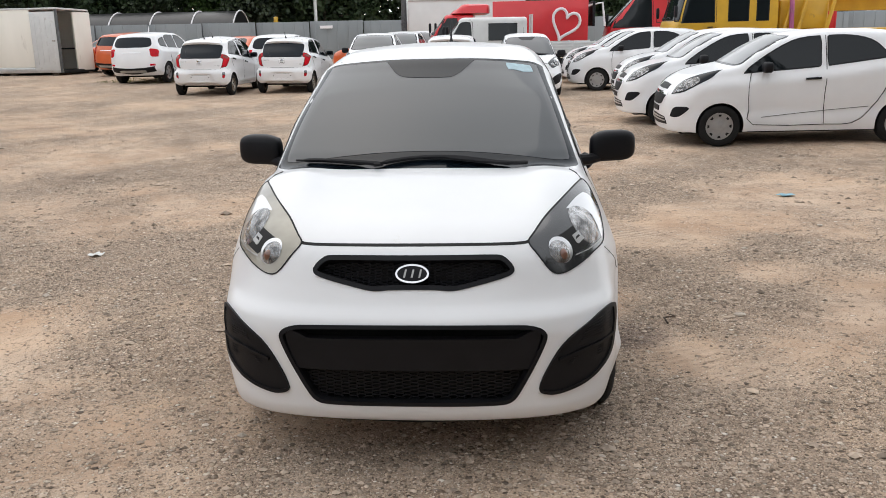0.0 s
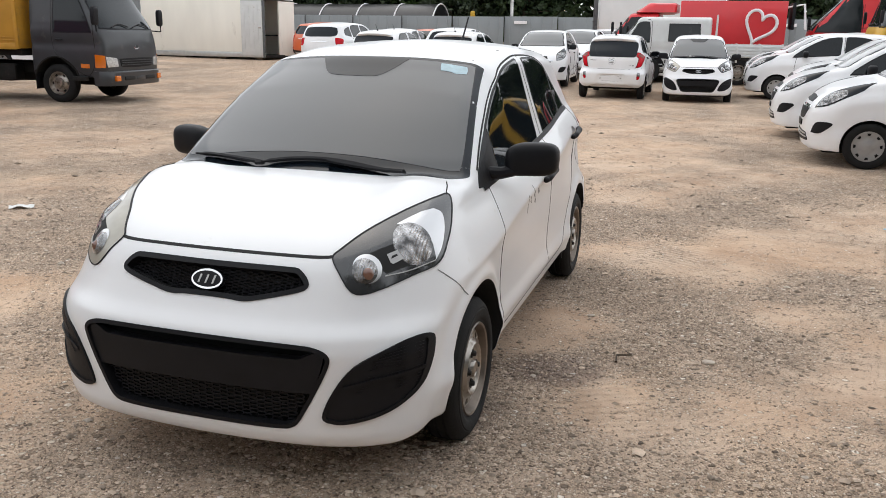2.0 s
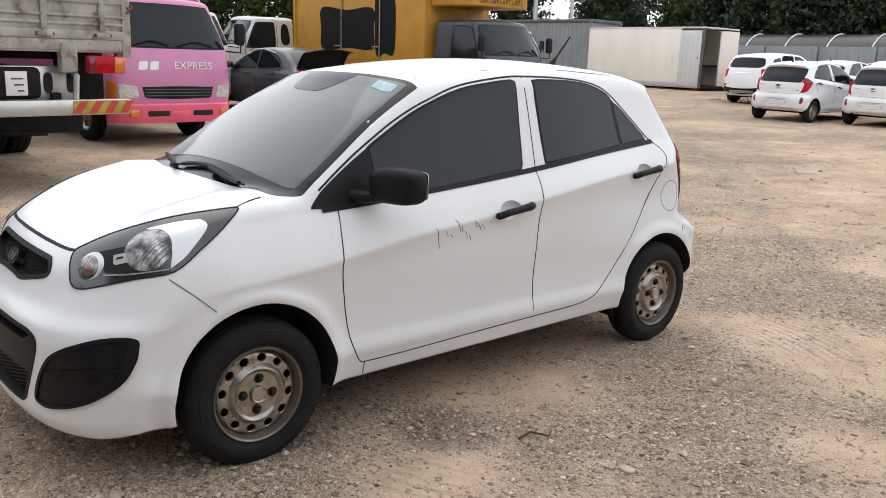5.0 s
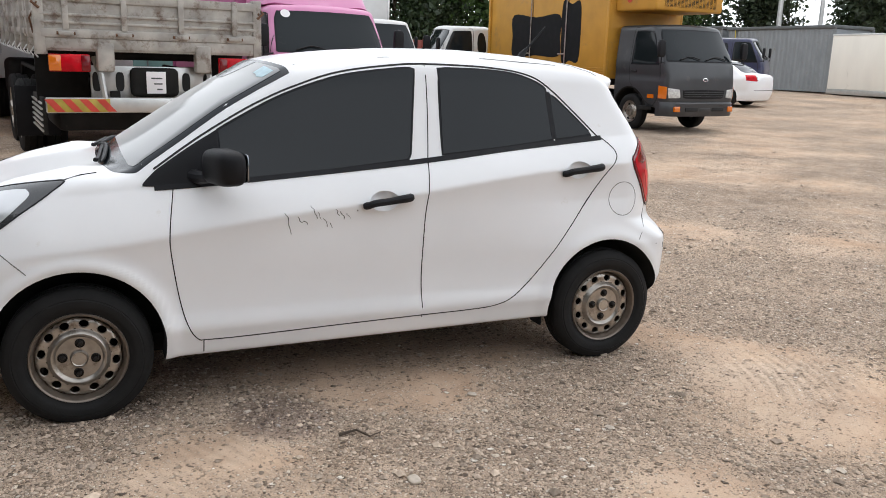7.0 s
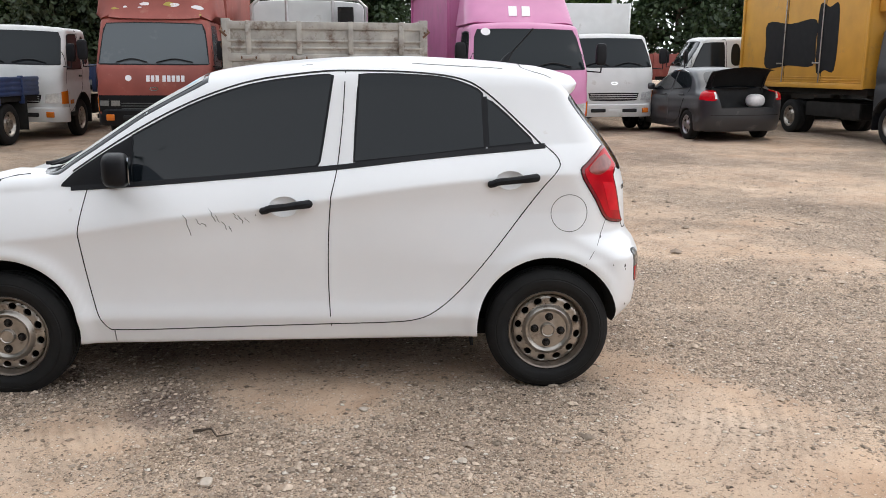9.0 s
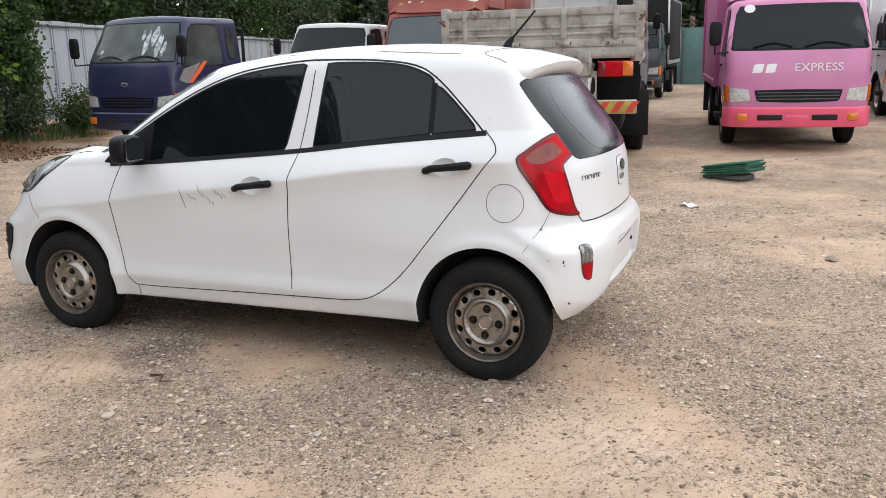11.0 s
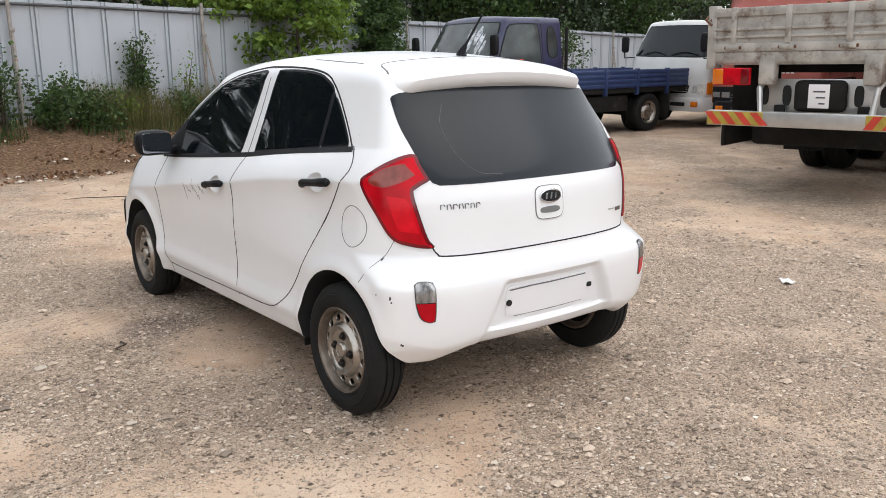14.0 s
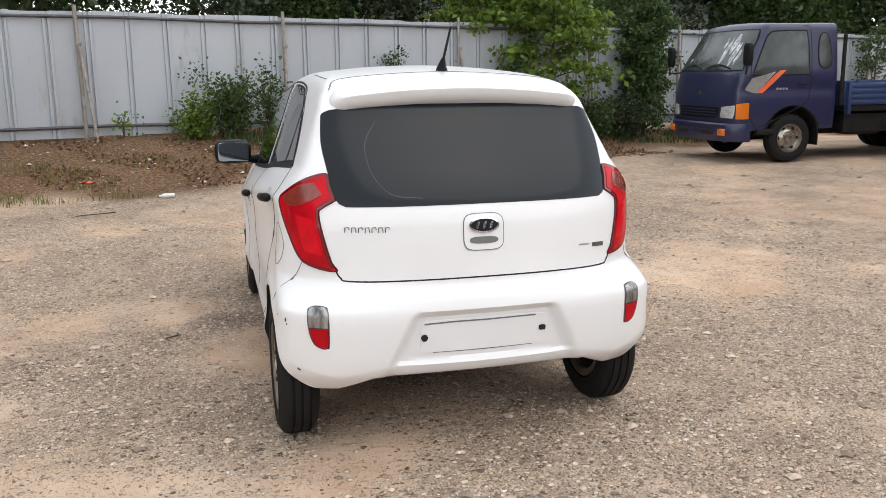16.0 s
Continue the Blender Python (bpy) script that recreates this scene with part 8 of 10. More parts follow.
def plan_car(plan, m, name, label, paint, wheels, windows, front=None, rear=None, seams=(), handles=(), black_low=False, boot=False):
    S = plan.shell
    FINE[0] = 0.55
    car = thing(name, m, label, "car")
    v, f = S.mesh(26, 64, 30)
    me = mesh_from("body", v, f, [paint, INNER], True, 60)
    cutters = [prism(ring(cy, plan.radius, plan.radius + 0.035, 36), "x", *sorted((s * (plan.half - 0.26), s * 1.2)), INNER) for cy in (0, plan.base) for s in (-1, 1)]
    if boot:
        cutters.append(prism([(-0.52, 0.66), (0.52, 0.66), (0.60, 0.95), (0.60, 1.2), (-0.60, 1.2), (-0.60, 0.95)], "y", 2.86, 3.8, TRUNK_DARK))
    body = link("body", cut(me, cutters), car)
    L, R, F, B, A = Patch(S, (-1, 0, 0)), Patch(S, (1, 0, 0)), Patch(S, (0, 1, 0)), Patch(S, (0, -1, 0)), Patch(S, (0, 0, -1), up=(0, 1, 0))
    for s, P in ((1, L), (-1, R)):
        o = (lambda q: [tuple(p) for p in q]) if s > 0 else mirror_uv
        for w in windows["side"]:
            q = smooth_line(w, 4, True, (0, len(w) - 1, len(w) - 2) if w[-1][0] < 1.6 or len(w) < 6 else (0, len(w) - 1))
            fr = plate("side_window", P, o(grow(q, 0.015)), BLACK, car, "dark side window", off=0.003, back=0.01, n=26, m=10)
            plate("pane", P, o(q), TINT, fr, off=0.006, back=0.003, n=26, m=10)
        for q in seams:
            strip("door_gap", P, o(smooth_line(q, 4)), 0.008, GAP if len(q) != 3 else GAP_SOFT, car, off=0.007)
        for y, z in handles:
            p = P.skin(np.array(o([(y, z), (y + 0.11, z + 0.004), (y + 0.20, z + 0.008)])), 0.018)
            part("door_handle", tube(p, 0.015, 8), BLACK if paint is WHITE else paint, car)
        my, mz = windows["mirror"]
        hd = pod("wing_mirror", (s * (plan.half + 0.03), my, mz), (0.10, 0.07, 0.075), BLACK if paint is WHITE else paint, car, 3.2, 14, "wing mirror")
        part("mirror_foot", tube([(s * (plan.half - 0.14), my - 0.02, mz - 0.05), (s * plan.half, my, mz - 0.04)], 0.025, 8), BLACK, hd)
        if black_low:
            strip("sill_cladding", P, o([(0.40, 0.34), (plan.base / 2, 0.34), (plan.base - 0.42, 0.34)]), 0.10, BLACK, car, off=0.006)
        for cy in (0.0, plan.base):
            w = link("wheel", wheels[0], car, "black tyre with a silver wheel", pose(s * (plan.half - 0.10), cy, plan.radius, 0, 0, 0 if s > 0 else 180))
            link("cover", wheels[1], w)
            link("vent", wheels[2], w)
    for nm, P, key in (("windscreen", A, "front"), ("rear_screen", B, "rear")):
        if key in windows:
            q = smooth_line(windows[key], 4, True)
            fr = plate(nm, P, q, BLACK_GLASS, car, "dark window glass", off=0.003, back=0.01, n=36, m=14)
            if key == "front":
                plate("pane", P, grow(q, -0.035), GLASS_FRONT, fr, off=0.006, back=0.003, n=36, m=14)
    for nm, which, outline, mat, off in (front or []) + (rear or []):
        sides = (-1, 1) if which[0] == "*" else (1,)
        for s in sides:
            w = which.lstrip("*")
            P = {"F": F, "B": B, "C": Patch(S, (-0.55 * s, 0.75, -0.25)), "T": Patch(S, (-0.6 * s, -0.8, -0.05))}[w]
            if w in "CT":
                o2 = smooth_line(P.flat([(s * x, y, z) for x, y, z in outline]), 4, True, (0, 3))
            else:
                o2 = smooth_line([((s if w == "F" else -s) * a, b) for a, b in outline], 3, True, tuple(range(len(outline))))
            plate(nm, P, o2, mat, car, off=off, back=0.012, n=24, m=10, turn=math.pi / 2 if w == "T" else 0.0)
    part("underbody", box(-plan.half + 0.2, plan.half - 0.2, -0.5, plan.base + 0.5, plan.radius - 0.12, plan.radius - 0.02, 0.02), UNDER, car)
    return car


SMALL_WIN = dict(side=[[(0.30, 1.0), (0.52, 1.16), (0.78, 1.315), (1.02, 1.415), (1.32, 1.450), (1.31, 1.065)], [(1.42, 1.452), (1.75, 1.440), (2.02, 1.36), (2.20, 1.17), (1.41, 1.075)]],
                 mirror=(0.58, 1.07), front=[(0, 0.15), (0.45, 0.18), (0.62, 0.26), (0.60, 0.40), (0.50, 0.92), (0.30, 0.88), (0, 0.86), (-0.30, 0.88), (-0.50, 0.92), (-0.60, 0.40), (-0.62, 0.26), (-0.45, 0.18)],
                 rear=[(0.50, 1.10), (0.52, 1.30), (0.40, 1.40), (0, 1.42), (-0.40, 1.40), (-0.52, 1.30), (-0.50, 1.10), (0, 1.08)])
SMALL_FRONT = [("headlamp", "*C", [(0.50, -0.575, 0.70), (0.64, -0.38, 0.735), (0.71, -0.14, 0.90), (0.66, 0.02, 1.045), (0.59, -0.20, 0.985), (0.50, -0.46, 0.88)], BLACK_GLASS, 0.005),
               ("lamp_lens", "*C", [(0.51, -0.56, 0.71), (0.62, -0.40, 0.745), (0.68, -0.23, 0.845), (0.63, -0.20, 0.92), (0.57, -0.30, 0.915), (0.51, -0.47, 0.86)], FLUTED, 0.009),
               ("upper_grille", "F", [(0.30, 0.77), (0.27, 0.83), (0, 0.84), (-0.27, 0.83), (-0.30, 0.77), (0, 0.765)], BLACK, 0.006),
               ("grille_bar", "F", [(0.44, 0.70), (0.43, 0.735), (0, 0.735), (-0.43, 0.735), (-0.44, 0.70), (0, 0.695)], CHROME, 0.010),
               ("lower_grille", "F", [(0.40, 0.695), (0.28, 0.56), (0, 0.55), (-0.28, 0.56), (-0.40, 0.695), (0, 0.70)], BLACK, 0.006),
               ("bottom_grille", "F", [(0.50, 0.30), (0.46, 0.40), (0, 0.42), (-0.46, 0.40), (-0.50, 0.30), (0, 0.28)], BLACK, 0.004),
               ("grille_slat", "F", [(0.47, 0.335), (0.46, 0.35), (0, 0.355), (-0.46, 0.35), (-0.47, 0.335), (0, 0.335)], ALLOY, 0.012),
               ("grille_slat", "F", [(0.45, 0.375), (0.44, 0.39), (0, 0.395), (-0.44, 0.39), (-0.45, 0.375), (0, 0.375)], ALLOY, 0.012),
               ("fog_lamp_cover", "*C", [(0.55, -0.60, 0.40), (0.66, -0.49, 0.40), (0.72, -0.36, 0.50), (0.71, -0.37, 0.535), (0.60, -0.55, 0.525)], BLACK, 0.005),
               ("number_panel", "F", [(0.20, 0.46), (0.20, 0.53), (-0.20, 0.53), (-0.20, 0.46)], BLACK, 0.012)]
SMALL_REAR = [("tail_lamp", "*B", [(0.58, 0.82), (0.68, 0.90), (0.66, 1.05), (0.55, 1.06)], RED_LENS, 0.006)]
SMALL_SEAMS = [[(0.40, 1.0), (0.36, 0.8), (0.38, 0.5), (0.45, 0.30), (1.4, 0.29), (1.75, 0.30), (1.95, 0.45), (2.13, 0.72), (2.2, 0.95), (2.2, 1.12)], [(1.385, 1.46), (1.385, 1.06), (1.36, 0.7), (1.38, 0.30)], [(0.55, 0.40), (1.3, 0.47), (1.95, 0.52)]]
small_row = [(3.40, 9.15, -1, 0.02), (3.15, 11.6, -1, 0.03), (3.55, 14.9, -1, 0.02), (2.95, 19.3, -1, 0.05), (3.0, 21.9, -1, 0.04), (3.9, 24.6, -1, 0.04)]
first = plan_car(SMALL, heading(*small_row[0]), "compact_car", "white five-door compact car with silver wheel covers", WHITE, SMALL_W, SMALL_WIN, SMALL_FRONT, SMALL_REAR, SMALL_SEAMS, [(1.10, 0.90)])
tagged(first, group="row of white compact cars")
for q in small_row[1:] + [(-3.15, 20.5, 0.05, -1), (-2.9, 24.8, 0, -1), (-2.6, 29.0, 0, -1), (-6.6, 25.6, 0.05, 1), (-0.2, 24.2, 0, -1)]:
    copy_thing(first, heading(*q))

suv_win = dict(side=[[(0.62, 1.08), (0.95, 1.36), (1.25, 1.49), (1.55, 1.52), (1.55, 1.12)], [(1.64, 1.52), (2.25, 1.50), (2.30, 1.15), (1.64, 1.12)], [(2.40, 1.47), (2.78, 1.38), (2.85, 1.22), (2.40, 1.16)]],
               mirror=(0.70, 1.14), front=[(0, 0.28), (0.5, 0.32), (0.68, 0.42), (0.55, 1.0), (0, 0.95), (-0.55, 1.0), (-0.68, 0.42), (-0.5, 0.32)],
               rear=[(0.58, 1.18), (0.60, 1.38), (0.50, 1.46), (0, 1.48), (-0.50, 1.46), (-0.60, 1.38), (-0.58, 1.18), (0, 1.16)])
suv_rear = [("tail_lamp", "*T", [(0.80, 3.10, 0.86), (0.80, 3.05, 1.06), (0.66, 3.22, 1.12), (0.60, 3.26, 1.10), (0.64, 3.27, 0.88)], RED_LENS, 0.008),
            ("rear_bumper_trim", "B", [(0.74, 0.40), (0.72, 0.56), (0.45, 0.52), (0, 0.50), (-0.45, 0.52), (-0.72, 0.56), (-0.74, 0.40), (0, 0.30)], BLACK, 0.006),
            ("rear_reflector", "*B", [(0.60, 0.58), (0.74, 0.58), (0.74, 0.64), (0.60, 0.64)], RED_LENS, 0.008), ("skid_plate", "B", [(0.45, 0.36), (0.45, 0.44), (-0.45, 0.44), (-0.45, 0.36)], ALLOY, 0.010),
            ("chrome_strip", "B", [(0.30, 0.985), (0.30, 1.0), (-0.30, 1.0), (-0.30, 0.985)], CHROME, 0.008)]
plan_car(SUV, heading(-11.25, 26.9, 0.06, 1), "suv", "white compact suv with black lower trim", WHITE, SUV_W, suv_win, [], suv_rear, [[(0.5, 1.06), (0.45, 0.6), (0.55, 0.36), (1.9, 0.36), (2.25, 0.7), (2.35, 1.1)]], [(1.3, 0.98)], True)
plan_car(SUV, heading(-13.2, 31.3, 0.4, 1), "suv", "orange car standing behind the other cars", ORANGE, SUV_W, suv_win, [], suv_rear, [], [])
ORANGE_SPOTS = ((-9.3, 31.8, 0.2, 1), (-5.3, 30.6, -1, 0.15), (-15.8, 35.0, 0.3, 1))

# charcoal sedan with its boot open
sed_win = dict(side=[[(0.62, 0.95), (0.95, 1.20), (1.22, 1.32), (1.50, 1.345), (1.50, 0.985)], [(1.58, 1.345), (2.00, 1.315), (2.30, 1.20), (2.42, 1.04), (1.58, 0.985)]],
               mirror=(0.62, 1.02), front=[(0, 0.30), (0.5, 0.34), (0.62, 0.42), (0.50, 1.02), (0, 0.98), (-0.50, 1.02), (-0.62, 0.42), (-0.5, 0.34)],
               rear=[(0.52, 1.06), (0.46, 1.32), (0, 1.35), (-0.46, 1.32), (-0.52, 1.06), (0, 1.05)])
sed_rear = [("tail_lamp", "*T", [(0.80, 3.02, 0.82), (0.79, 3.06, 0.98), (0.68, 3.25, 1.0), (0.62, 3.31, 0.97), (0.60, 3.34, 0.82), (0.70, 3.24, 0.80)], RED_LENS, 0.008), ("reverse_lens", "*B", [(0.60, 0.84), (0.64, 0.84), (0.645, 0.96), (0.615, 0.96)], CLEAR_LENS, 0.014),
            ("bumper_line", "B", [(0.70, 0.52), (0.70, 0.535), (-0.70, 0.535), (-0.70, 0.52)], GAP, 0.003)]
sd = plan_car(SEDAN, heading(-15.15, 8.0, -1, -0.10), "sedan", "charcoal sedan with its boot lid standing open", DARK_CAR, SEDAN_W, sed_win, [], sed_rear, [[(0.5, 0.93), (0.45, 0.6), (0.55, 0.30), (1.9, 0.30), (2.2, 0.6), (2.45, 1.02)], [(1.54, 1.36), (1.54, 0.95), (1.52, 0.31)]], [(1.20, 0.86), (2.10, 0.88)], boot=True)
lid_v, lid_f = [], []
for i, t in enumerate(np.linspace(0, 1, 13)):
    y, z = 2.86 + 0.46 * t, 1.06 + 0.36 * math.sin(min(t * 1.5, 1.0) * 1.5) + 0.02 * t
    for j, u in enumerate(np.linspace(-1, 1, 15)):
        lid_v.append((u * (0.62 - 0.03 * t), y - 0.06 * u * u, z - 0.07 * u * u))
lid_f = [(i * 15 + j, (i + 1) * 15 + j, (i + 1) * 15 + j + 1, i * 15 + j + 1) for i in range(12) for j in range(14)]
bm = bmesh.new()
vs = [bm.verts.new(p) for p in lid_v]
for q in lid_f:
    bm.faces.new([vs[i] for i in q])
bmesh.ops.solidify(bm, geom=bm.faces[:], thickness=0.05)
part("boot_lid", bm, TRUNK_DARK, sd, "open dark boot lid")
for s in (-1, 1):
    part("hinge_arm", tube([(s * 0.52, 2.90, 0.98), (s * 0.54, 2.92, 1.12), (s * 0.54, 3.02, 1.28)], 0.014, 6), BLACK, sd)
part("chrome_frame", tube([(0.66, 0.75, 1.02), (0.65, 1.0, 1.24), (0.62, 1.3, 1.355), (0.60, 1.7, 1.38), (0.62, 2.1, 1.32)], 0.012, 6), CHROME, sd, "chrome window line")
bag = pod("plastic_bag", (0, 0, 0), (0.18, 0.14, 0.13), material("white_plastic_bag", (0.72, 0.70, 0.70), 0.4, vary=0.15, scale=9, bump=0.6, bump_scale=14), None, 2.6, 18)
bag.matrix_world = heading(-15.15, 8.0, -1, -0.10) @ pose(-0.30, 3.12, 0.79)
tagged(bag, "white plastic sack lying in the open boot", "sack")

low_car = plan_car(SEDAN, heading(*ORANGE_SPOTS[0]), "sedan", "orange saloon standing behind the white cars", ORANGE, SEDAN_W, sed_win, [], sed_rear, [], [])
for q in ORANGE_SPOTS[1:]:
    copy_thing(low_car, heading(*q))
plan_car(SEDAN, heading(-19.2, 18.0, -0.95, -0.45), "sedan", "white sedan parked beyond the grey truck", WHITE, SEDAN_W, sed_win, [], sed_rear, [], [])

# the yard's other small hatchbacks, like the first
build_hatch(pose(0, 0, 0), "white five-door hatchback with black mirrors and a scraped front door")
twin = build_hatch(heading(-7.45, 21.3, 0.0, 1), "white five-door hatchback of the same model parked tail out", plain=True)
tagged(twin, group="white hatchbacks parked in rows")
for q in ((-5.35, 21.9, 0.02, 1), (-0.80, 19.95, 0.0, 1), (1.15, 17.55, 0.03, -1), (-8.9, 26.3, 0, 1)):
    copy_thing(twin, heading(*q))

# ---- trees, shrubs and weeds ----
def leaf_material(name, color, light=0.35):
    m = bpy.data.materials.new(name)
    m.use_nodes = True
    n, l = m.node_tree.nodes, m.node_tree.links
    b, out = n["Principled BSDF"], n["Material Output"]
    g = n.new("ShaderNodeNewGeometry")
    r = n.new("ShaderNodeValToRGB")
    r.color_ramp.elements[0].color = (*[c * 0.55 for c in color], 1)
    r.color_ramp.elements[1].color = (min(1, color[0] * 1.6), min(1, color[1] * 1.4), color[2] * 1.15, 1)
    l.new(g.outputs["Random Per Island"], r.inputs[0])
    l.new(r.outputs[0], b.inputs["Base Color"])
    b.inputs["Roughness"].default_value = 0.55
    t = n.new("ShaderNodeBsdfTranslucent")
    l.new(r.outputs[0], t.inputs[0])
    x = n.new("ShaderNodeMixShader")
    x.inputs[0].default_value = light
    l.new(b.outputs[0], x.inputs[1])
    l.new(t.outputs[0], x.inputs[2])
    l.new(x.outputs[0], out.inputs[0])
    return m


BARK = material("bark", (0.085, 0.062, 0.045), 0.9, vary=0.35, scale=12, bump=0.6, bump_scale=30)
LEAF_LIGHT = leaf_material("light_leaves", (0.115, 0.20, 0.030), 0.4)
LEAF_MID = leaf_material("green_leaves", (0.048, 0.095, 0.026))
LEAF_DARK = leaf_material("dark_leaves", (0.026, 0.050, 0.020), 0.2)
LEAF_PINE = leaf_material("pine_needles", (0.030, 0.048, 0.024), 0.15)
GRASS = leaf_material("dry_grass", (0.16, 0.17, 0.055), 0.3)
DEAD = leaf_material("dead_leaves", (0.16, 0.085, 0.045), 0.1)


def leaves(name, centres, spread, per, size, mat, parent, seed, droop=0.2, long=1.5):
    """A crown: clumps of small leaves round the given centres, each leaf a bent pair of triangles."""
    rng = np.random.default_rng(seed)
    C = np.repeat(np.asarray(centres, float), per, 0)
    n = len(C)
    P = C + rng.normal(size=(n, 3)) * np.asarray(spread)
    a, t = rng.uniform(0, 6.283, n), rng.uniform(-1.1, 0.9, n) - droop
    d = np.stack([np.cos(a) * np.cos(t), np.sin(a) * np.cos(t), np.sin(t)], 1)
    s = np.cross(d, rng.normal(size=(n, 3)))
    s /= np.linalg.norm(s, axis=1, keepdims=True) + 1e-9
    up = np.cross(s, d)
    L = (size * rng.uniform(0.6, 1.4, n))[:, None]
    v = np.stack([P, P + d * L * 0.5 + s * L / long * 0.5 + up * L * 0.08, P + d * L, P + d * L * 0.5 - s * L / long * 0.5 + up * L * 0.08], 1).reshape(-1, 3)
    k = 4 * np.arange(n)[:, None]
    f = np.concatenate([k + [0, 1, 2], k + [0, 2, 3]])
    me = mesh_from(name, v, f, [mat], False)
    return link(name, me, parent)


def tree(x, y, height, crown, name, label, leaf, seed, size=0.10, per=60, limbs=26, low=0.35, trunk=0.09, lean=(0, 0), narrow=1.0, z=None, category="tree", layer=0.13):
    rng = random.Random(seed)
    base = gz(x, y) if z is None else z
    t = thing(name, pose(x, y, base), label, category)
    top = Vector((lean[0], lean[1], height))
    bm = tube([(0, 0, -0.1), (lean[0] * 0.2, lean[1] * 0.2, height * 0.3), (lean[0] * 0.6, lean[1] * 0.6, height * 0.65), top * 0.97], [trunk, trunk * 0.8, trunk * 0.5, trunk * 0.15], 8)
    ends = []
    for k in range(limbs):
        u = low + (1 - low) * (k + rng.random()) / limbs
        a = k * 2.4 + rng.uniform(-0.5, 0.5)
        r = crown * math.sin(math.pi * min(0.98, (u - low) / (1 - low) * 0.85 + 0.12)) ** 0.6 * rng.uniform(0.55, 1.1) * narrow
        s = Vector((lean[0] * u, lean[1] * u, height * u * 0.92))
        e = s + Vector((r * math.cos(a), r * math.sin(a), rng.uniform(-0.05, 0.25) * height * 0.25))
        mid = (s + e) / 2 + Vector((0, 0, 0.06 * height * rng.random()))
        tube([s, mid, e], [trunk * 0.35 * (1.2 - u), trunk * 0.2, 0.006], 5, bm)
        ends += [e, (mid + e) / 2 + Vector([rng.uniform(-0.1, 0.1) * crown for _ in range(3)])]
        if rng.random() < 0.6:
            ends.append(mid)
    part("trunk", bm, BARK, t)
    leaves("crown", ends, (crown * 0.17, crown * 0.17, crown * layer), per, size, leaf, t, seed)
    return t


def by_fence(s, out):
    p = FENCE_A + s * FENCE_WAY + out * FENCE_OUT
    return float(p[0]), float(p[1])


tree(*by_fence(-1.75, 0.55), 3.1, 1.15, "maple_tree", "light green maple growing over the fence", LEAF_LIGHT, 21, 0.115, 84, 26, 0.22, 0.05, layer=0.055)
tree(*by_fence(-0.75, -0.5), 3.3, 0.9, "maple_tree", "light green maple behind the fence", LEAF_LIGHT, 22, 0.115, 60, 20, 0.5, 0.05, layer=0.055)
tree(*by_fence(-4.15, 0.45), 2.9, 0.62, "climber_tree", "dark green creeper-covered stem at the fence", LEAF_MID, 23, 0.075, 110, 34, 0.08, 0.05)
tree(*by_fence(-4.7, -0.6), 3.6, 1.0, "climber_tree", "dark green shrub over the fence", LEAF_MID, 24, 0.08, 80, 26, 0.4, 0.05)
tree(*by_fence(-11.5, 0.5), 2.4, 0.7, "young_tree", "thin leafy young tree against the fence", LEAF_MID, 25, 0.075, 36, 18, 0.3, 0.03)


def shrub(s, out, height, width, leaf, seed, stems=9, per=46, size=0.06, name="shrub", label="leafy green shrub on the bank"):
    rng = random.Random(seed)
    x, y = by_fence(s, out)
    t = thing(name, pose(x, y, gz(x, y)), label, "shrub")
    bm, ends = bmesh.new(), []
    for k in range(stems):
        a, r, h = rng.uniform(0, 6.283), width * rng.uniform(0.3, 1), height * rng.uniform(0.45, 1)
        e = Vector((r * math.cos(a), r * math.sin(a), h))
        m = Vector((e.x * 0.35, e.y * 0.35, h * 0.6))
        tube([(0.15 * e.x, 0.15 * e.y, -0.05), m, e], [0.012, 0.008, 0.003], 5, bm)
        ends += [e, (e + m) / 2, m, m * 0.6 + Vector((rng.uniform(-0.1, 0.1), rng.uniform(-0.1, 0.1), 0))]
    part("branching", bm, BARK, t)
    leaves("foliage", ends, (0.10, 0.10, 0.09), per, size, leaf, t, seed)


for q in ((4.35, 0.55, 1.05, 0.60, LEAF_MID, 31, 14), (3.75, 0.45, 1.35, 0.28, LEAF_MID, 32, 7, 22), (5.0, 0.45, 0.7, 0.35, LEAF_LIGHT, 33, 8), (3.2, 0.6, 0.75, 0.5, LEAF_MID, 34, 10), (2.5, 0.6, 0.6, 0.45, LEAF_MID, 35, 10),
          (1.42, 0.18, 1.35, 0.16, LEAF_MID, 36, 12, 40, 0.055), (0.55, 0.25, 1.15, 0.13, LEAF_LIGHT, 37, 6, 12, 0.05), (0.9, 0.5, 0.55, 0.3, LEAF_MID, 38, 6, 30), (6.0, 0.3, 0.55, 0.1, LEAF_LIGHT, 39, 3, 10, 0.05), (1.9, 0.45, 0.6, 0.22, LEAF_LIGHT, 40, 5, 24),
          (-0.3, 0.5, 0.7, 0.5, LEAF_MID, 41, 9), (-2.6, 0.8, 0.9, 0.6, LEAF_MID, 42, 12), (-3.4, 0.9, 0.8, 0.5, LEAF_DARK, 43, 10), (-5.4, 0.8, 0.9, 0.7, LEAF_MID, 44, 12), (-6.6, 0.7, 0.7, 0.6, LEAF_DARK, 45, 10), (8.5, 0.5, 0.9, 0.6, LEAF_MID, 46, 10), (11, 0.5, 0.8, 0.7, LEAF_MID, 47, 10)):
    shrub(*q)


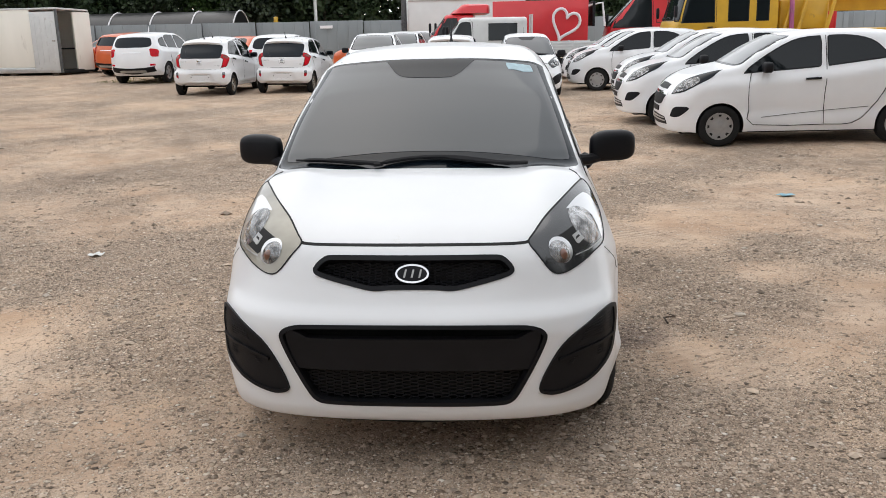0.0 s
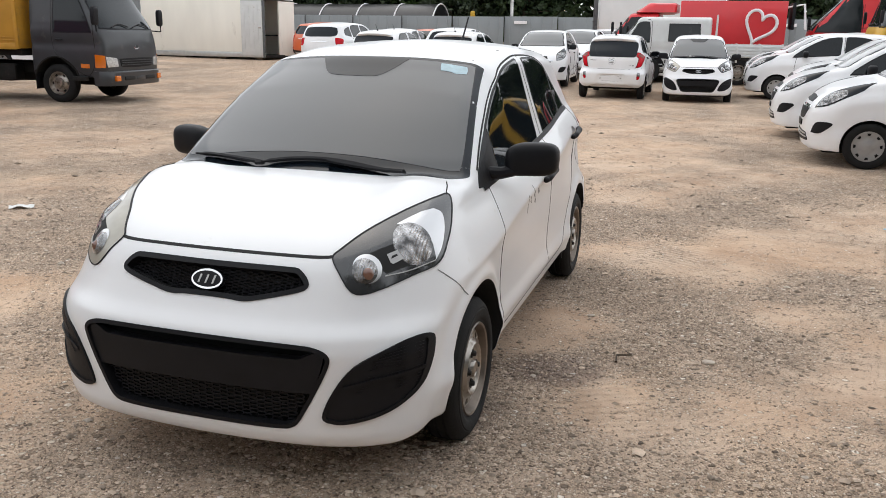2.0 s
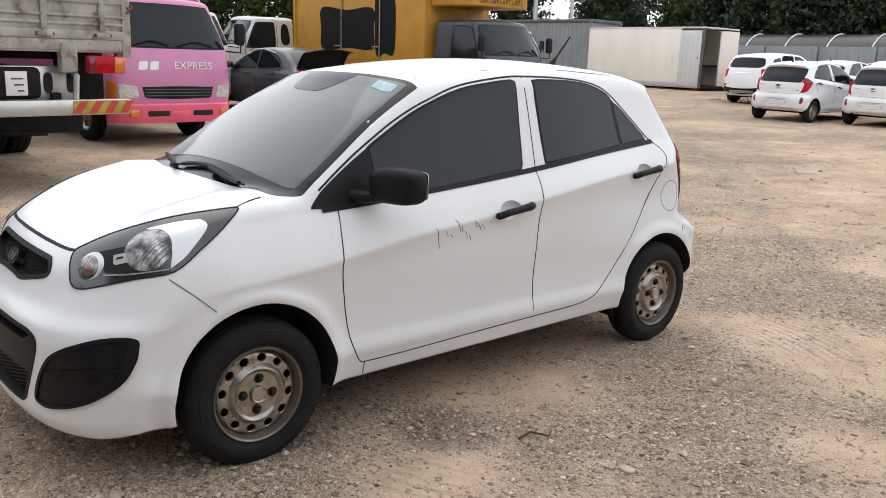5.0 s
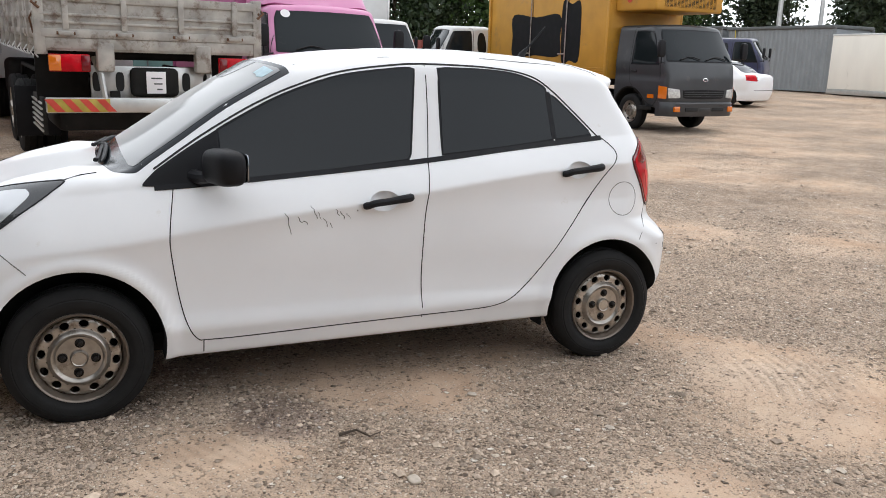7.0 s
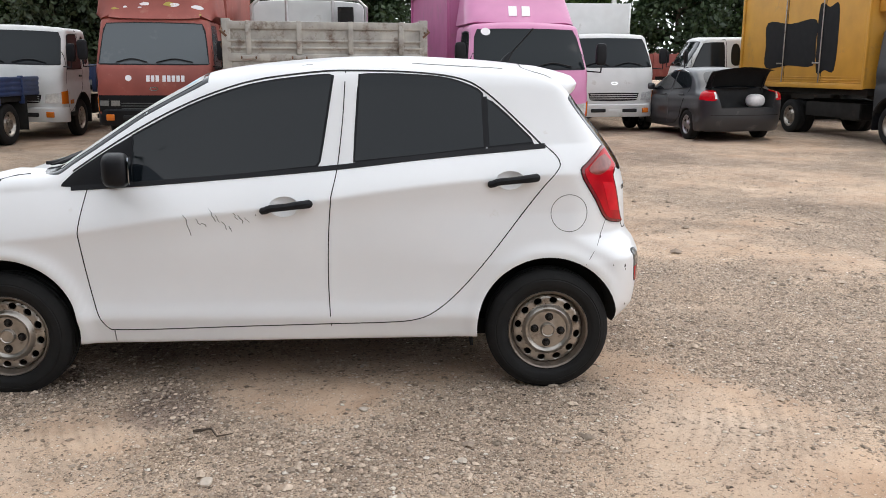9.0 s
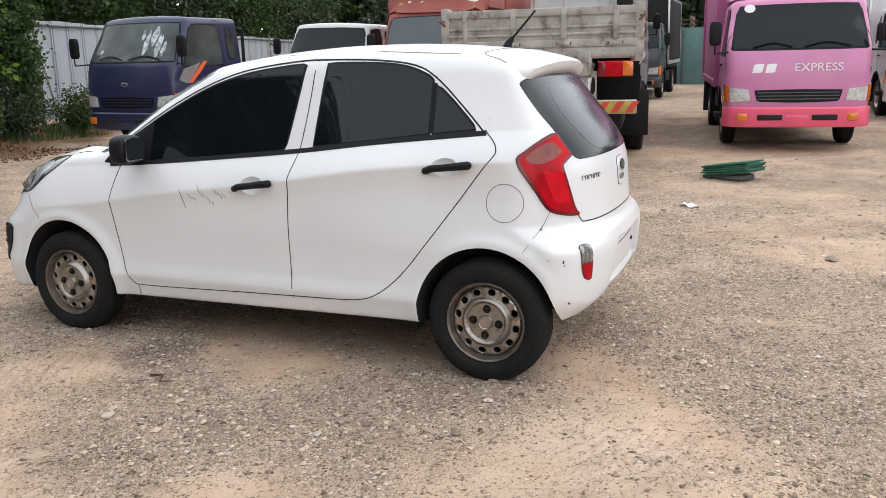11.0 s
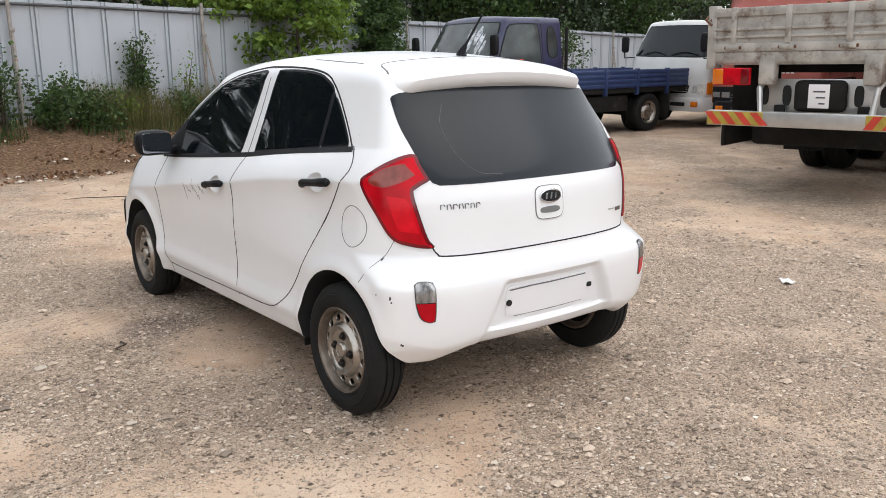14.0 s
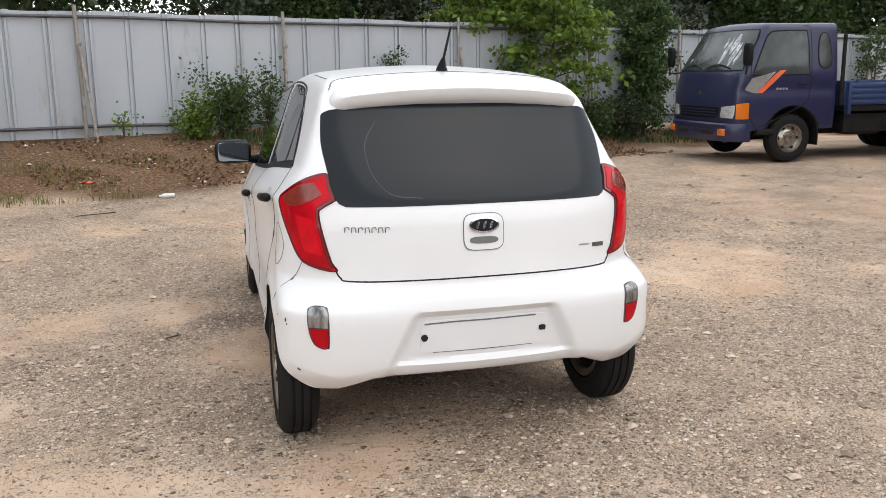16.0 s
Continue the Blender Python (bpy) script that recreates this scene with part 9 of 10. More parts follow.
def blades(name, count, spot, h, mat, label, seed, wide=0.006):
    """Grass: single bent blades, joined as one."""
    rng = np.random.default_rng(seed)
    P = np.array([spot(rng) for _ in range(count)])
    z = ground_z(P[:, 0], P[:, 1])
    a, H, b = rng.uniform(0, 6.283, count), rng.uniform(0.4, 1.0, count) * h, rng.uniform(0.1, 0.6, count)
    dx, dy = np.cos(a), np.sin(a)
    v = np.zeros((count, 5, 3))
    for i, (u, w) in enumerate(((0, 1), (0, -1), (0.55, 0.8), (0.55, -0.8), (1, 0))):
        v[:, i, 0] = P[:, 0] + dx * H * b * u * u - dy * wide * w
        v[:, i, 1] = P[:, 1] + dy * H * b * u * u + dx * wide * w
        v[:, i, 2] = z + H * u * (1 - 0.2 * b * u) - 0.01
    k = 5 * np.arange(count)[:, None]
    f = np.concatenate([k + [0, 1, 2], k + [1, 3, 2], k + [2, 3, 4]])
    tagged(link(name, mesh_from(name, v.reshape(-1, 3), f, [mat], False)), label, "grass", kind="stuff")


def on_bank(lo, hi, near, far):
    def spot(rng):
        while True:
            s, o = rng.uniform(lo, hi), rng.uniform(near, far)
            if noise.noise(Vector((s * 1.1, o * 1.4, 3))) > -0.05:
                return by_fence(s, o)
    return spot


WEED = leaf_material("weed_stems", (0.150, 0.150, 0.066), 0.3)
blades("tall_weeds", 5600, on_bank(-4.5, 2.6, 0.08, 0.75), 0.85, WEED, "tall wispy half-dry weeds at the fence", 54, 0.0028)
blades("weeds", 3000, on_bank(-9, 4.6, 0.15, 1.2), 0.26, LEAF_MID, "green weeds along the foot of the fence", 51)
blades("grass", 2600, on_bank(5.5, 12, 1.3, 3.2), 0.13, GRASS, "short dry yellow grass on the bank", 52, 0.004)
blades("far_grass", 700, lambda r: (r.uniform(-13.2, -9.6), r.uniform(24.2, 27.0)), 0.10, GRASS, "dry grass under the parked cars", 53, 0.010)


def dead_leaf_litter():
    rng = np.random.default_rng(8)
    spot = on_bank(-3, 7.5, 0.3, 2.6)
    P = np.array([spot(rng) for _ in range(5200)])
    c = np.column_stack([P, ground_z(P[:, 0], P[:, 1]) + 0.012])
    ob = leaves("leaf_litter", c, (0.02, 0.02, 0.004), 1, 0.055, DEAD, None, 9, 0.0)
    tagged(ob, "brown dead leaves strewn on the bank", "leaves", kind="stuff")


dead_leaf_litter()
scatter("bank_stones", 70, on_bank(2.5, 9.5, 0.5, 2.7), (0.02, 0.06), PALE_STONE, "pale rubble stones on the bank", 12, 0.7)

# far belts of trees: a few kinds, many stands
def belt(kinds, spots, group):
    for k, (x, y, s) in enumerate(spots):
        src = kinds[k % len(kinds)]
        o = copy_thing(src, pose(x, y, gz(x, y) - 0.1, 0, 0, k * 67 % 360))
        o.scale = (s, s, s)
        tagged(o, group=group)


r = random.Random(77)
oak = tree(-30, 56, 9.5, 3.6, "broadleaf_tree", "dark green broadleaf tree behind the yard wall", LEAF_DARK, 61, 0.38, 105, 34, 0.10, 0.22)
ash = tree(-22, 60, 8.5, 3.2, "broadleaf_tree", "mid green broadleaf tree behind the yard wall", LEAF_MID, 62, 0.36, 105, 32, 0.10, 0.2)
pine = tree(-14, 57, 10.5, 2.8, "pine_tree", "dark pine tree behind the yard wall", LEAF_PINE, 63, 0.32, 110, 36, 0.12, 0.2, narrow=0.9)
belt([oak, pine, ash, pine, oak], [(-44 + 3.6 * k + r.uniform(-1, 1), 54 + r.uniform(-2.0, 6), r.uniform(0.8, 1.15)) for k in range(22)], "tree belt behind the wall")
belt([pine, oak, ash], [(-44 + 14 * k + r.uniform(-1, 1), 66 + r.uniform(-2, 4), r.uniform(1.1, 1.5)) for k in range(6)], "tree belt behind the wall")
belt([ash, oak, pine], [(-44 - r.uniform(0, 6), -14 + 4.4 * k + r.uniform(-1.2, 1.2), r.uniform(0.85, 1.1)) for k in range(15)], "trees beyond the trucks")
elm = tree(-26.5, -16.0, 6.2, 2.5, "broadleaf_tree", "dark green broadleaf tree behind the panel fence", LEAF_DARK, 64, 0.14, 130, 34, 0.25, 0.15)
zelkova = tree(-22.5, -15.4, 5.6, 2.2, "broadleaf_tree", "mid green broadleaf tree behind the panel fence", LEAF_MID, 65, 0.13, 120, 32, 0.3, 0.13)
belt([elm, zelkova], [(-18.5 + 3.3 * k + r.uniform(-0.8, 0.8), -15.5 + r.uniform(-3.5, 0.5), r.uniform(0.8, 1.15)) for k in range(8)], "trees behind the fence")
belt([elm, zelkova], [(*by_fence(9.5 + 1.9 * k, -5.2 - 1.5 * (k % 2)), r.uniform(1.75, 2.1)) for k in range(6)], "trees behind the fence")
belt([oak, ash], [(-24 + 4.2 * k + r.uniform(-1, 1), -20.5 + r.uniform(-1, 1), r.uniform(0.75, 0.95)) for k in range(6)], "trees behind the fence")
belt([oak, ash, pine], [(-37 + r.uniform(-2, 2), -22 + 3.6 * k, r.uniform(0.8, 1.0)) for k in range(7)], "trees beyond the trucks")
belt([oak, pine, ash], [(15 + r.uniform(-1.5, 2), -16 + 4.2 * k, r.uniform(0.75, 1.05)) for k in range(6)], "trees on the open side")

# ---- the far side of the yard ----
WALL_SHEET = material("wall_sheet", (0.235, 0.255, 0.265), 0.55, metal=0.1, vary=0.10, scale=0.8, streak=0.3)
HEART_RED = material("red_box_paint", (0.62, 0.022, 0.030), 0.4, coat=0.3, vary=0.06, scale=2)
WHITE_BOX = material("white_box_paint", (0.68, 0.68, 0.67), 0.45, vary=0.05, scale=1.5)
YELLOW = material("yellow_machine_paint", (0.58, 0.335, 0.020), 0.42, coat=0.2, vary=0.12, scale=3, dirt=(0.28, 0.18, 0.07), dirt_at=0.62)
BLACK_FILM = material("black_film", (0.018, 0.018, 0.020), 0.35, vary=0.3, scale=3, bump=0.3, bump_scale=6)
CORR = material("corrugated_grey", (0.24, 0.255, 0.265), 0.5, metal=0.2, vary=0.12, scale=1.5, dirt=(0.17, 0.13, 0.10), dirt_at=0.6)


def far_wall():
    w = thing("yard_wall", pose(0, 0, 0), "tall grey sheet metal yard wall", "wall", kind="structure")
    x = -46.0
    while x < 26:
        y = 43.5 + 0.06 * (x + 20)
        part("wall_panel", box(x, x + 2.98, y, y + 0.06, gz(x, y) - 0.1, 2.82 + 0.02 * math.sin(x), 0.006), WALL_SHEET, w)
        for k in range(5):
            part("wall_rib", box(x + 0.28 + 0.6 * k, x + 0.36 + 0.6 * k, y - 0.03, y - 0.001, gz(x, y), 2.78, 0.004), WALL_SHEET, w)
        x += 3.0
    for k in range(3):
        part("sign", box(-9.4 + 7 * k, -8.7 + 7 * k, 43.9 + 0.42 * k, 44.0 + 0.42 * k, 2.42, 2.58, 0.004), PALE_DECAL, w)


far_wall()


def film_tunnel():
    t = thing("film_tunnel", pose(-22.0, 49.5, 0.8), "black plastic film tunnel with pale hoops", "greenhouse")
    v, f, n = [], [], 20
    for x in (-6.5, 6.5):
        for k in range(n + 1):
            a = math.pi * k / n
            v.append((x, 2.4 * math.cos(a), 2.9 * math.sin(a)))
    f = [(k, k + 1, n + 2 + k, n + 1 + k) for k in range(n)] + [tuple(range(n + 1))[::-1], tuple(range(n + 1, 2 * n + 2))]
    link("film", mesh_from("film", v, f, [BLACK_FILM], True, 40), t)
    for k in range(6):
        x = -6.5 + 2.6 * k
        part("hoop", tube([(x, 2.43 * math.cos(a), 2.93 * math.sin(a)) for a in np.linspace(0.02, math.pi - 0.02, 18)], 0.045, 6), PALE_DECAL, t, "pale hoop")


film_tunnel()


def ribbed(parent, name, x0, x1, y, z0, z1, mat, face=-1, pitch=0.25, deep=0.03):
    """A wall of upright ribs along x."""
    v, f, x, pts = [], [], x0, []
    while x < x1 - 0.01:
        pts += [(x, 0), (x + pitch * 0.3, 0), (x + pitch * 0.5, deep), (x + pitch * 0.8, deep)]
        x += pitch
    pts.append((x1, 0))
    for a, b in pts:
        v += [(a, y + face * b, z0), (a, y + face * b, z1)]
    f = [(2 * i, 2 * i + 2, 2 * i + 3, 2 * i + 1) for i in range(len(pts) - 1)]
    return link(name, mesh_from(name, v, f, [mat], False), parent)


def cold_container():
    """The cream insulated box set on the ground, side door panel and open end doors."""
    m = pose(-16.75, 29.3, gz(-16.75, 29.3) + 0.12, 0, 0, -2)
    c = thing("insulated_container", m, "cream insulated box body with open end doors, standing on sleepers", "container")
    x0, x1, d, h = -6.3, 0.0, 2.3, 2.42
    part("side_panel", box(x0, x1 - 1.15, -0.06, 0.0, 0.22, h, 0.008), CREAM_BOX, c)
    part("back_panel", box(x0, x1, d, d + 0.06, 0.0, h, 0.008), CREAM_BOX, c)
    part("end_panel", box(x0, x0 + 0.06, 0.0, d, 0.0, h, 0.008), CREAM_BOX, c)
    part("roof_panel", box(x0 - 0.02, x1 + 0.02, -0.08, d + 0.08, h, h + 0.07, 0.015), OLD_WHITE, c)
    part("floor_panel", box(x0, x1, 0.0, d, -0.02, 0.10, 0.01), CHASSIS, c)
    part("bottom_rail", box(x0 - 0.02, x1, -0.075, -0.005, 0.0, 0.215, 0.01), ALLOY, c, "dull metal bottom rail")
    dr = part("side_door", box(x1 - 1.14, x1 - 0.10, -0.085, -0.01, 0.10, h - 0.08, 0.02), OLD_WHITE, c, "white ribbed side door")
    for k in range(4):
        part("door_rib", box(x1 - 0.98 + 0.22 * k, x1 - 0.94 + 0.22 * k, -0.10, -0.08, 0.30, h - 0.25, 0.008), OLD_WHITE, dr)
    part("door_handle", box(x1 - 0.28, x1 - 0.16, -0.12, -0.085, 1.2, 1.26, 0.008), STEEL, dr)
    for y in (-0.06, d):
        part("door_post", box(x1 - 0.09, x1 + 0.0, y - 0.03, y + 0.06, 0.0, h, 0.008), GREY_TARP, c)
    for yy, a in ((d, -97),):
        leaf = part("end_door", box(0.0, 1.10, -0.04, 0.04, 0.06, h - 0.05, 0.012), CREAM_BOX, c, "open cream end door")
        leaf.matrix_basis = pose(x1 + 0.05, yy, 0, 0, 0, a)
        for z in (0.4, 1.2, 2.0):
            part("hinge", box(-0.03, 0.10, -0.06, -0.03, z, z + 0.08, 0.006), STEEL, leaf)
    part("inner_shelf", box(x0 + 0.3, x1 - 0.3, 1.5, d - 0.02, 0.9, 0.96, 0.01), CHASSIS, c)
    for k in range(4):
        part("sleeper", box(x0 + 0.4 + 1.8 * k, x0 + 0.7 + 1.8 * k, 0.0, d, -0.16, -0.02, 0.01), BARK, c)


cold_container()


def grey_containers():
    for k, (x, y, turn) in enumerate(((-29.2, 29.4, 4), (-35.6, 28.6, 6))):
        c = thing("shipping_container", pose(x, y, gz(x, y), 0, 0, turn), "grey corrugated steel container with a tarpaulin edge", "container")
        ribbed(c, "side_wall", -0.2, 5.9, 0.0, 0.0, 2.75, CORR)
        ribbed(c, "back_wall", -0.2, 5.9, 2.4, 0.0, 2.75, CORR, 1)
        part("container_core", box(-0.15, 5.85, 0.04, 2.36, 0.0, 2.72, 0.01), CORR, c)
        part("tarp_edge", box(-0.25, 5.95, -0.10, 2.5, 2.70, 2.86, 0.05, 3), GREY_TARP, c, "dark tarpaulin over the roof")
        part("rope", tube([(0.3, -0.07, 2.8), (0.36, -0.06, 1.9), (0.28, -0.06, 1.2)], 0.03, 6), STRIPE_YELLOW, c, "yellow rope")


grey_containers()


def heart_truck():
    y = 28.3
    t = thing("box_truck", heading(-1.0, y, -1, 0.02), "red box truck with a white heart outline on its side", "truck")
    b = part("cargo_box", box(-1.1, 1.1, 1.25, 4.60, 0.75, 2.50, 0.012), HEART_RED, t, "red cargo box")
    h = []
    for k in range(40):
        a = 2 * math.pi * k / 40
        p, q = 0.030 * 16 * math.sin(a) ** 3, 0.036 * (13 * math.cos(a) - 5 * math.cos(2 * a) - 2 * math.cos(3 * a) - math.cos(4 * a))
        h.append((1.125, 3.80 + 0.94 * p + 0.34 * q, 1.72 - 0.34 * p + 0.94 * q))
    hm = part("heart_outline", tube(h, 0.055, 6, closed=True), PALE_DECAL, b, "white heart outline")
    S = cab_shape(half=0.95, front=-1.1, back=0.55, foot=0.5, belt=1.35, roof=2.1)
    truck_cab(t, S, HEART_RED, 0.95, -1.1, 0.55, 0.5, 1.35, 2.1, HEART_RED, amber_side=False)
    d = cab_shape(half=0.9, front=-0.4, back=1.1, foot=2.05, belt=2.1, roof=2.45, rake=0.3)
    v, f = d.mesh(16, 16, 12)
    link("wind_deflector", mesh_from("wind_deflector", v, f, [HEART_RED], True, 50), t)
    lift = part("tail_lift", box(-1.0, 1.0, 4.75, 4.85, 1.6, 2.45, 0.02), BLACK, t, "folded black tail lift")
    part("lift_arm", tube([(0.95, 4.6, 2.3), (0.95, 5.1, 2.4), (0.95, 5.2, 1.6)], 0.04, 6), PALE_DECAL, lift)
    chassis(t, -0.6, 4.6)
    for s in (-1, 1):
        truck_wheel(t, s * 0.83, 0, s)
        truck_wheel(t, s * 0.83, 3.2, s, dual=True)


heart_truck()


def white_box_truck():
    t = mighty(heading(2.5, 37.05, 1, 0.0), "box_truck", "white box truck parked behind the red trucks", OLD_WHITE, OLD_WHITE)
    cargo_box(t, 1.05, 0.8, 6.2, 0.85, 2.88, WHITE_BOX, ALLOY)


white_box_truck()


def crew_truck():
    t = thing("crew_truck", heading(-0.45, 24.2, -1, 0.0), "white double-cab light truck", "truck")
    S = cab_shape(half=0.84, front=-0.95, back=1.75, foot=0.42, belt=1.22, roof=1.93, rake=0.42)
    cab = truck_cab(t, S, OLD_WHITE, 0.84, -0.95, 0.55, 0.42, 1.22, 1.93, OLD_WHITE, amber_side=False)
    for s, P in ((1, Patch(S, (-1, 0, 0))), (-1, Patch(S, (1, 0, 0)))):
        q = [(0.55, 1.22), (0.55, 1.74), (1.45, 1.74), (1.45, 1.22)]
        w = plate("rear_door_window", P, q if s > 0 else mirror_uv(q), BLACK, cab, off=0.004, back=0.01, n=16, m=8)
        plate("pane", P, grow(q, -0.03) if s > 0 else mirror_uv(grow(q, -0.03)), TRUCK_GLASS, w, off=0.008, back=0.004, n=16, m=8)
    drop_side(t, 0.83, 1.85, 3.9, 0.8, 1.15, OLD_WHITE, 4)
    part("bed_frame", tube([(0.8, 1.9, 1.1), (0.8, 1.9, 1.98), (-0.8, 1.9, 1.98), (-0.8, 1.9, 1.1)], 0.03, 6), OLD_WHITE, t)
    for s in (-1, 1):
        truck_wheel(t, s * 0.72, 0, s)
        truck_wheel(t, s * 0.72, 2.6, s)


crew_truck()


def crane_truck():
    """The yellow truck crane: cab, lattice of booms, jacks."""
    t = thing("truck_crane", heading(6.6, 23.2, -1, 0.0), "yellow truck crane with stowed booms", "crane")
    S = cab_shape(half=1.2, front=-1.2, back=1.9, foot=0.7, belt=1.65, roof=2.85, rake=0.30)
    cab = truck_cab(t, S, YELLOW, 1.2, -1.2, 0.6, 0.7, 1.65, 2.85, YELLOW, lamp_z=1.0, amber_side=False, arch=(0.5, 0.62))
    P = Patch(S, (-1, 0, 0))
    for y0, y1 in ((0.45, 1.05), (1.25, 1.62)):
        q = [(y0, 1.62), (y0, 2.55), (y1, 2.55), (y1, 1.62)]
        w = plate("rear_cab_window", P, q, BLACK, cab, off=0.004, back=0.01, n=12, m=8)
        plate("pane", P, grow(q, -0.04), TRUCK_GLASS, w, off=0.008, back=0.004, n=12, m=8)
    part("deck", box(-1.2, 1.2, 1.9, 9.5, 0.95, 1.35, 0.03), YELLOW, t)
    for k, (z, x, h) in enumerate(((2.55, -0.3, 0.22), (2.05, 0.35, 0.20))):
        part("boom", box(x - h, x + h, 2.2 - k * 0.2, 10.5, z - h, z + h, 0.03), YELLOW, t, "stowed yellow boom")
    part("boom_pipe", tube([(0.75, 2.2, 2.45), (0.75, 10, 2.5)], 0.07, 8), YELLOW, t)
    part("boom_pipe", tube([(0.82, 2.3, 2.2), (0.82, 10, 2.22)], 0.05, 8), ORANGE_RED, t)
    part("turret", box(-0.9, 0.9, 2.0, 3.4, 1.35, 2.2, 0.06, 3), YELLOW, t)
    for y in (2.1, 2.5, 3.3):
        part("strut", tube([(1.05, y, 1.3), (1.05, y + 0.35, 2.9)], 0.06, 8), YELLOW, t)
    part("hose_bundle", tube([(1.1, 2.3, 1.4), (1.15, 2.25, 2.2), (1.05, 2.4, 3.0)], 0.07, 8), MAGENTA, t, "bundle of red hoses")
    for y in (0.0, 3.9, 5.2, 7.5):
        for s in (-1, 1):
            truck_wheel(t, s * 1.02, y, s, BIGWHEEL)


crane_truck()
for q in ((5.6, 28.6, -1, 0.1),):
    t = thing("red_lorry", heading(*q), "bright red long-nosed lorry cab behind the cars", "truck")
    S = cab_shape(half=1.15, front=-1.3, back=0.9, foot=0.7, belt=1.55, roof=2.75, rake=0.9)
    truck_cab(t, S, HEART_RED, 1.15, -1.3, 0.9, 0.7, 1.55, 2.75, HEART_RED, lamp_z=1.0, amber_side=False, arch=(0.5, 0.62))
    cargo_box(t, 1.2, 1.2, 6.5, 1.1, 2.3, HEART_RED, HEART_RED)
    part("exhaust_stack", tube([(1.2, 1.0, 0.8), (1.2, 1.0, 3.2)], 0.06, 8), GREY_TARP, t)
    for s in (-1, 1):
        truck_wheel(t, s * 1.0, 0, s, BIGWHEEL)
        truck_wheel(t, s * 1.0, 4.4, s, BIGWHEEL, dual=True)


def pole(x, y, h, r, label, mat=None, arms=0):
    p = thing("utility_pole", pose(x, y, gz(x, y)), label, "pole")
    part("shaft", tube([(0, 0, -0.1), (0, 0, h)], [r, r * 0.7], 10), mat or POLE, p)
    part("pole_band", tube([(0, 0, h * 0.2), (0, 0, h * 0.2 + 0.06)], r * 1.15, 10), DARK_RAIL, p)


pole(-10.0, 45.8, 9, 0.11, "slim grey lamp pole at the wall", ALLOY)
pole(-4.0, 37.6, 9, 0.16, "dark steel pole behind the cars", DARK_RAIL)
pole(-34.0, 24.5, 10, 0.15, "concrete utility pole beyond the containers", ALLOY)
pole(-33.0, 36.0, 10, 0.16, "concrete utility pole beyond the containers", ALLOY)
pole(-31.0, 37.0, 10, 0.13, "concrete utility pole beyond the containers", ALLOY)
pole(-32.0, 10.5, 9, 0.13, "grey pole among the trees", ALLOY)
for k in range(3):
    w = thing("power_line", pose(0, 0, 0), "thin sagging power line", "cable")
    part("wire", tube([(-34, 24.5, 8.6 + 0.4 * k), (-33.6, 30, 8.2 + 0.4 * k), (-33, 36, 8.6 + 0.4 * k)], 0.02, 5), DARK_RAIL, w)
ym = thing("yellow_marker", pose(-12.3, 45.6, 2.75), "yellow figure-like marker block on the wall", "sign")
part("marker_body", box(-0.13, 0.13, -0.08, 0.08, 0.0, 0.42, 0.06, 3), YELLOW, ym)
part("marker_base", box(-0.2, 0.2, -0.1, 0.1, -0.1, 0.02, 0.02), YELLOW, ym)

# the low building behind the fence
bl = thing("shed", pose(-9.0, -21.5, 0.3), "pale shed with a green roof edge behind the fence", "building")
part("shed_wall", box(-5, 6, 0, 4, 0, 3.4, 0.02), WHITE_BOX, bl)
part("shed_roof", box(-5.4, 6.4, -0.5, 4.5, 3.4, 3.75, 0.03), material("green_roof", (0.10, 0.28, 0.22), 0.5, vary=0.1), bl, "green roof edge")
for k in range(5):
    wn_ = part("window", box(-4.4 + 2.1 * k, -3.0 + 2.1 * k, 3.99, 4.04, 1.2, 2.4, 0.01), TRUCK_GLASS, bl)

# red-brown trailer bed between the trucks
tb = thing("low_trailer", pose(-20.3, 8.4, gz(-20.3, 8.4), 0, 0, 0), "rusty red low trailer bed with a white frame", "trailer")
part("trailer_side", box(-0.05, 0.05, -3.2, 1.6, 1.1, 1.75, 0.01), OLD_RED, tb)
part("trailer_floor", box(-2.2, 0.0, -3.2, 1.6, 1.0, 1.12, 0.01), CHASSIS, tb)
for k in range(7):
    part("stake", box(0.04, 0.10, -3.0 + 0.7 * k, -2.92 + 0.7 * k, 1.0, 1.78, 0.008), OLD_RED, tb)
part("light_frame", tube([(0, -2.9, 2.15), (0, -1.4, 2.15), (0, -1.4, 1.8)], 0.04, 6), PALE_DECAL, tb)
for y in (-2.0, 0.2):
    truck_wheel(tb, -0.15, y, 1, BIGWHEEL)

# ---- loose things lying on the yard ----
MAT_GREEN = material("green_mat", (0.026, 0.115, 0.066), 0.7, vary=0.15, scale=9, bump=0.3, bump_scale=200)
PAPER = material("litter_paper", (0.70, 0.70, 0.68), 0.6, vary=0.08, scale=14)
mats = thing("mat_stack", pose(-6.28, 3.02, gz(-6.28, 3.02), 0, 0, 62), "stack of folded dark green mats on the gravel", "mats")
for k in range(6):
    bm = box(-0.29, 0.29, -0.20, 0.20, 0.0, 0.022, 0.008)
    for v in bm.verts:
        v.co.z += 0.004 * math.sin(v.co.x * 5 + k)
    o = part("mat", bm, MAT_GREEN, mats)
    o.matrix_basis = pose(0.012 * math.sin(k * 2.1), 0.015 * math.cos(k * 1.7), 0.060 + 0.0225 * k, 0.6 * math.sin(k), -9, 2 * math.sin(k * 1.3))
part("dark_lump", box(-0.22, 0.20, -0.15, 0.16, 0.0, 0.07, 0.03, 3), GREY_TARP, mats)


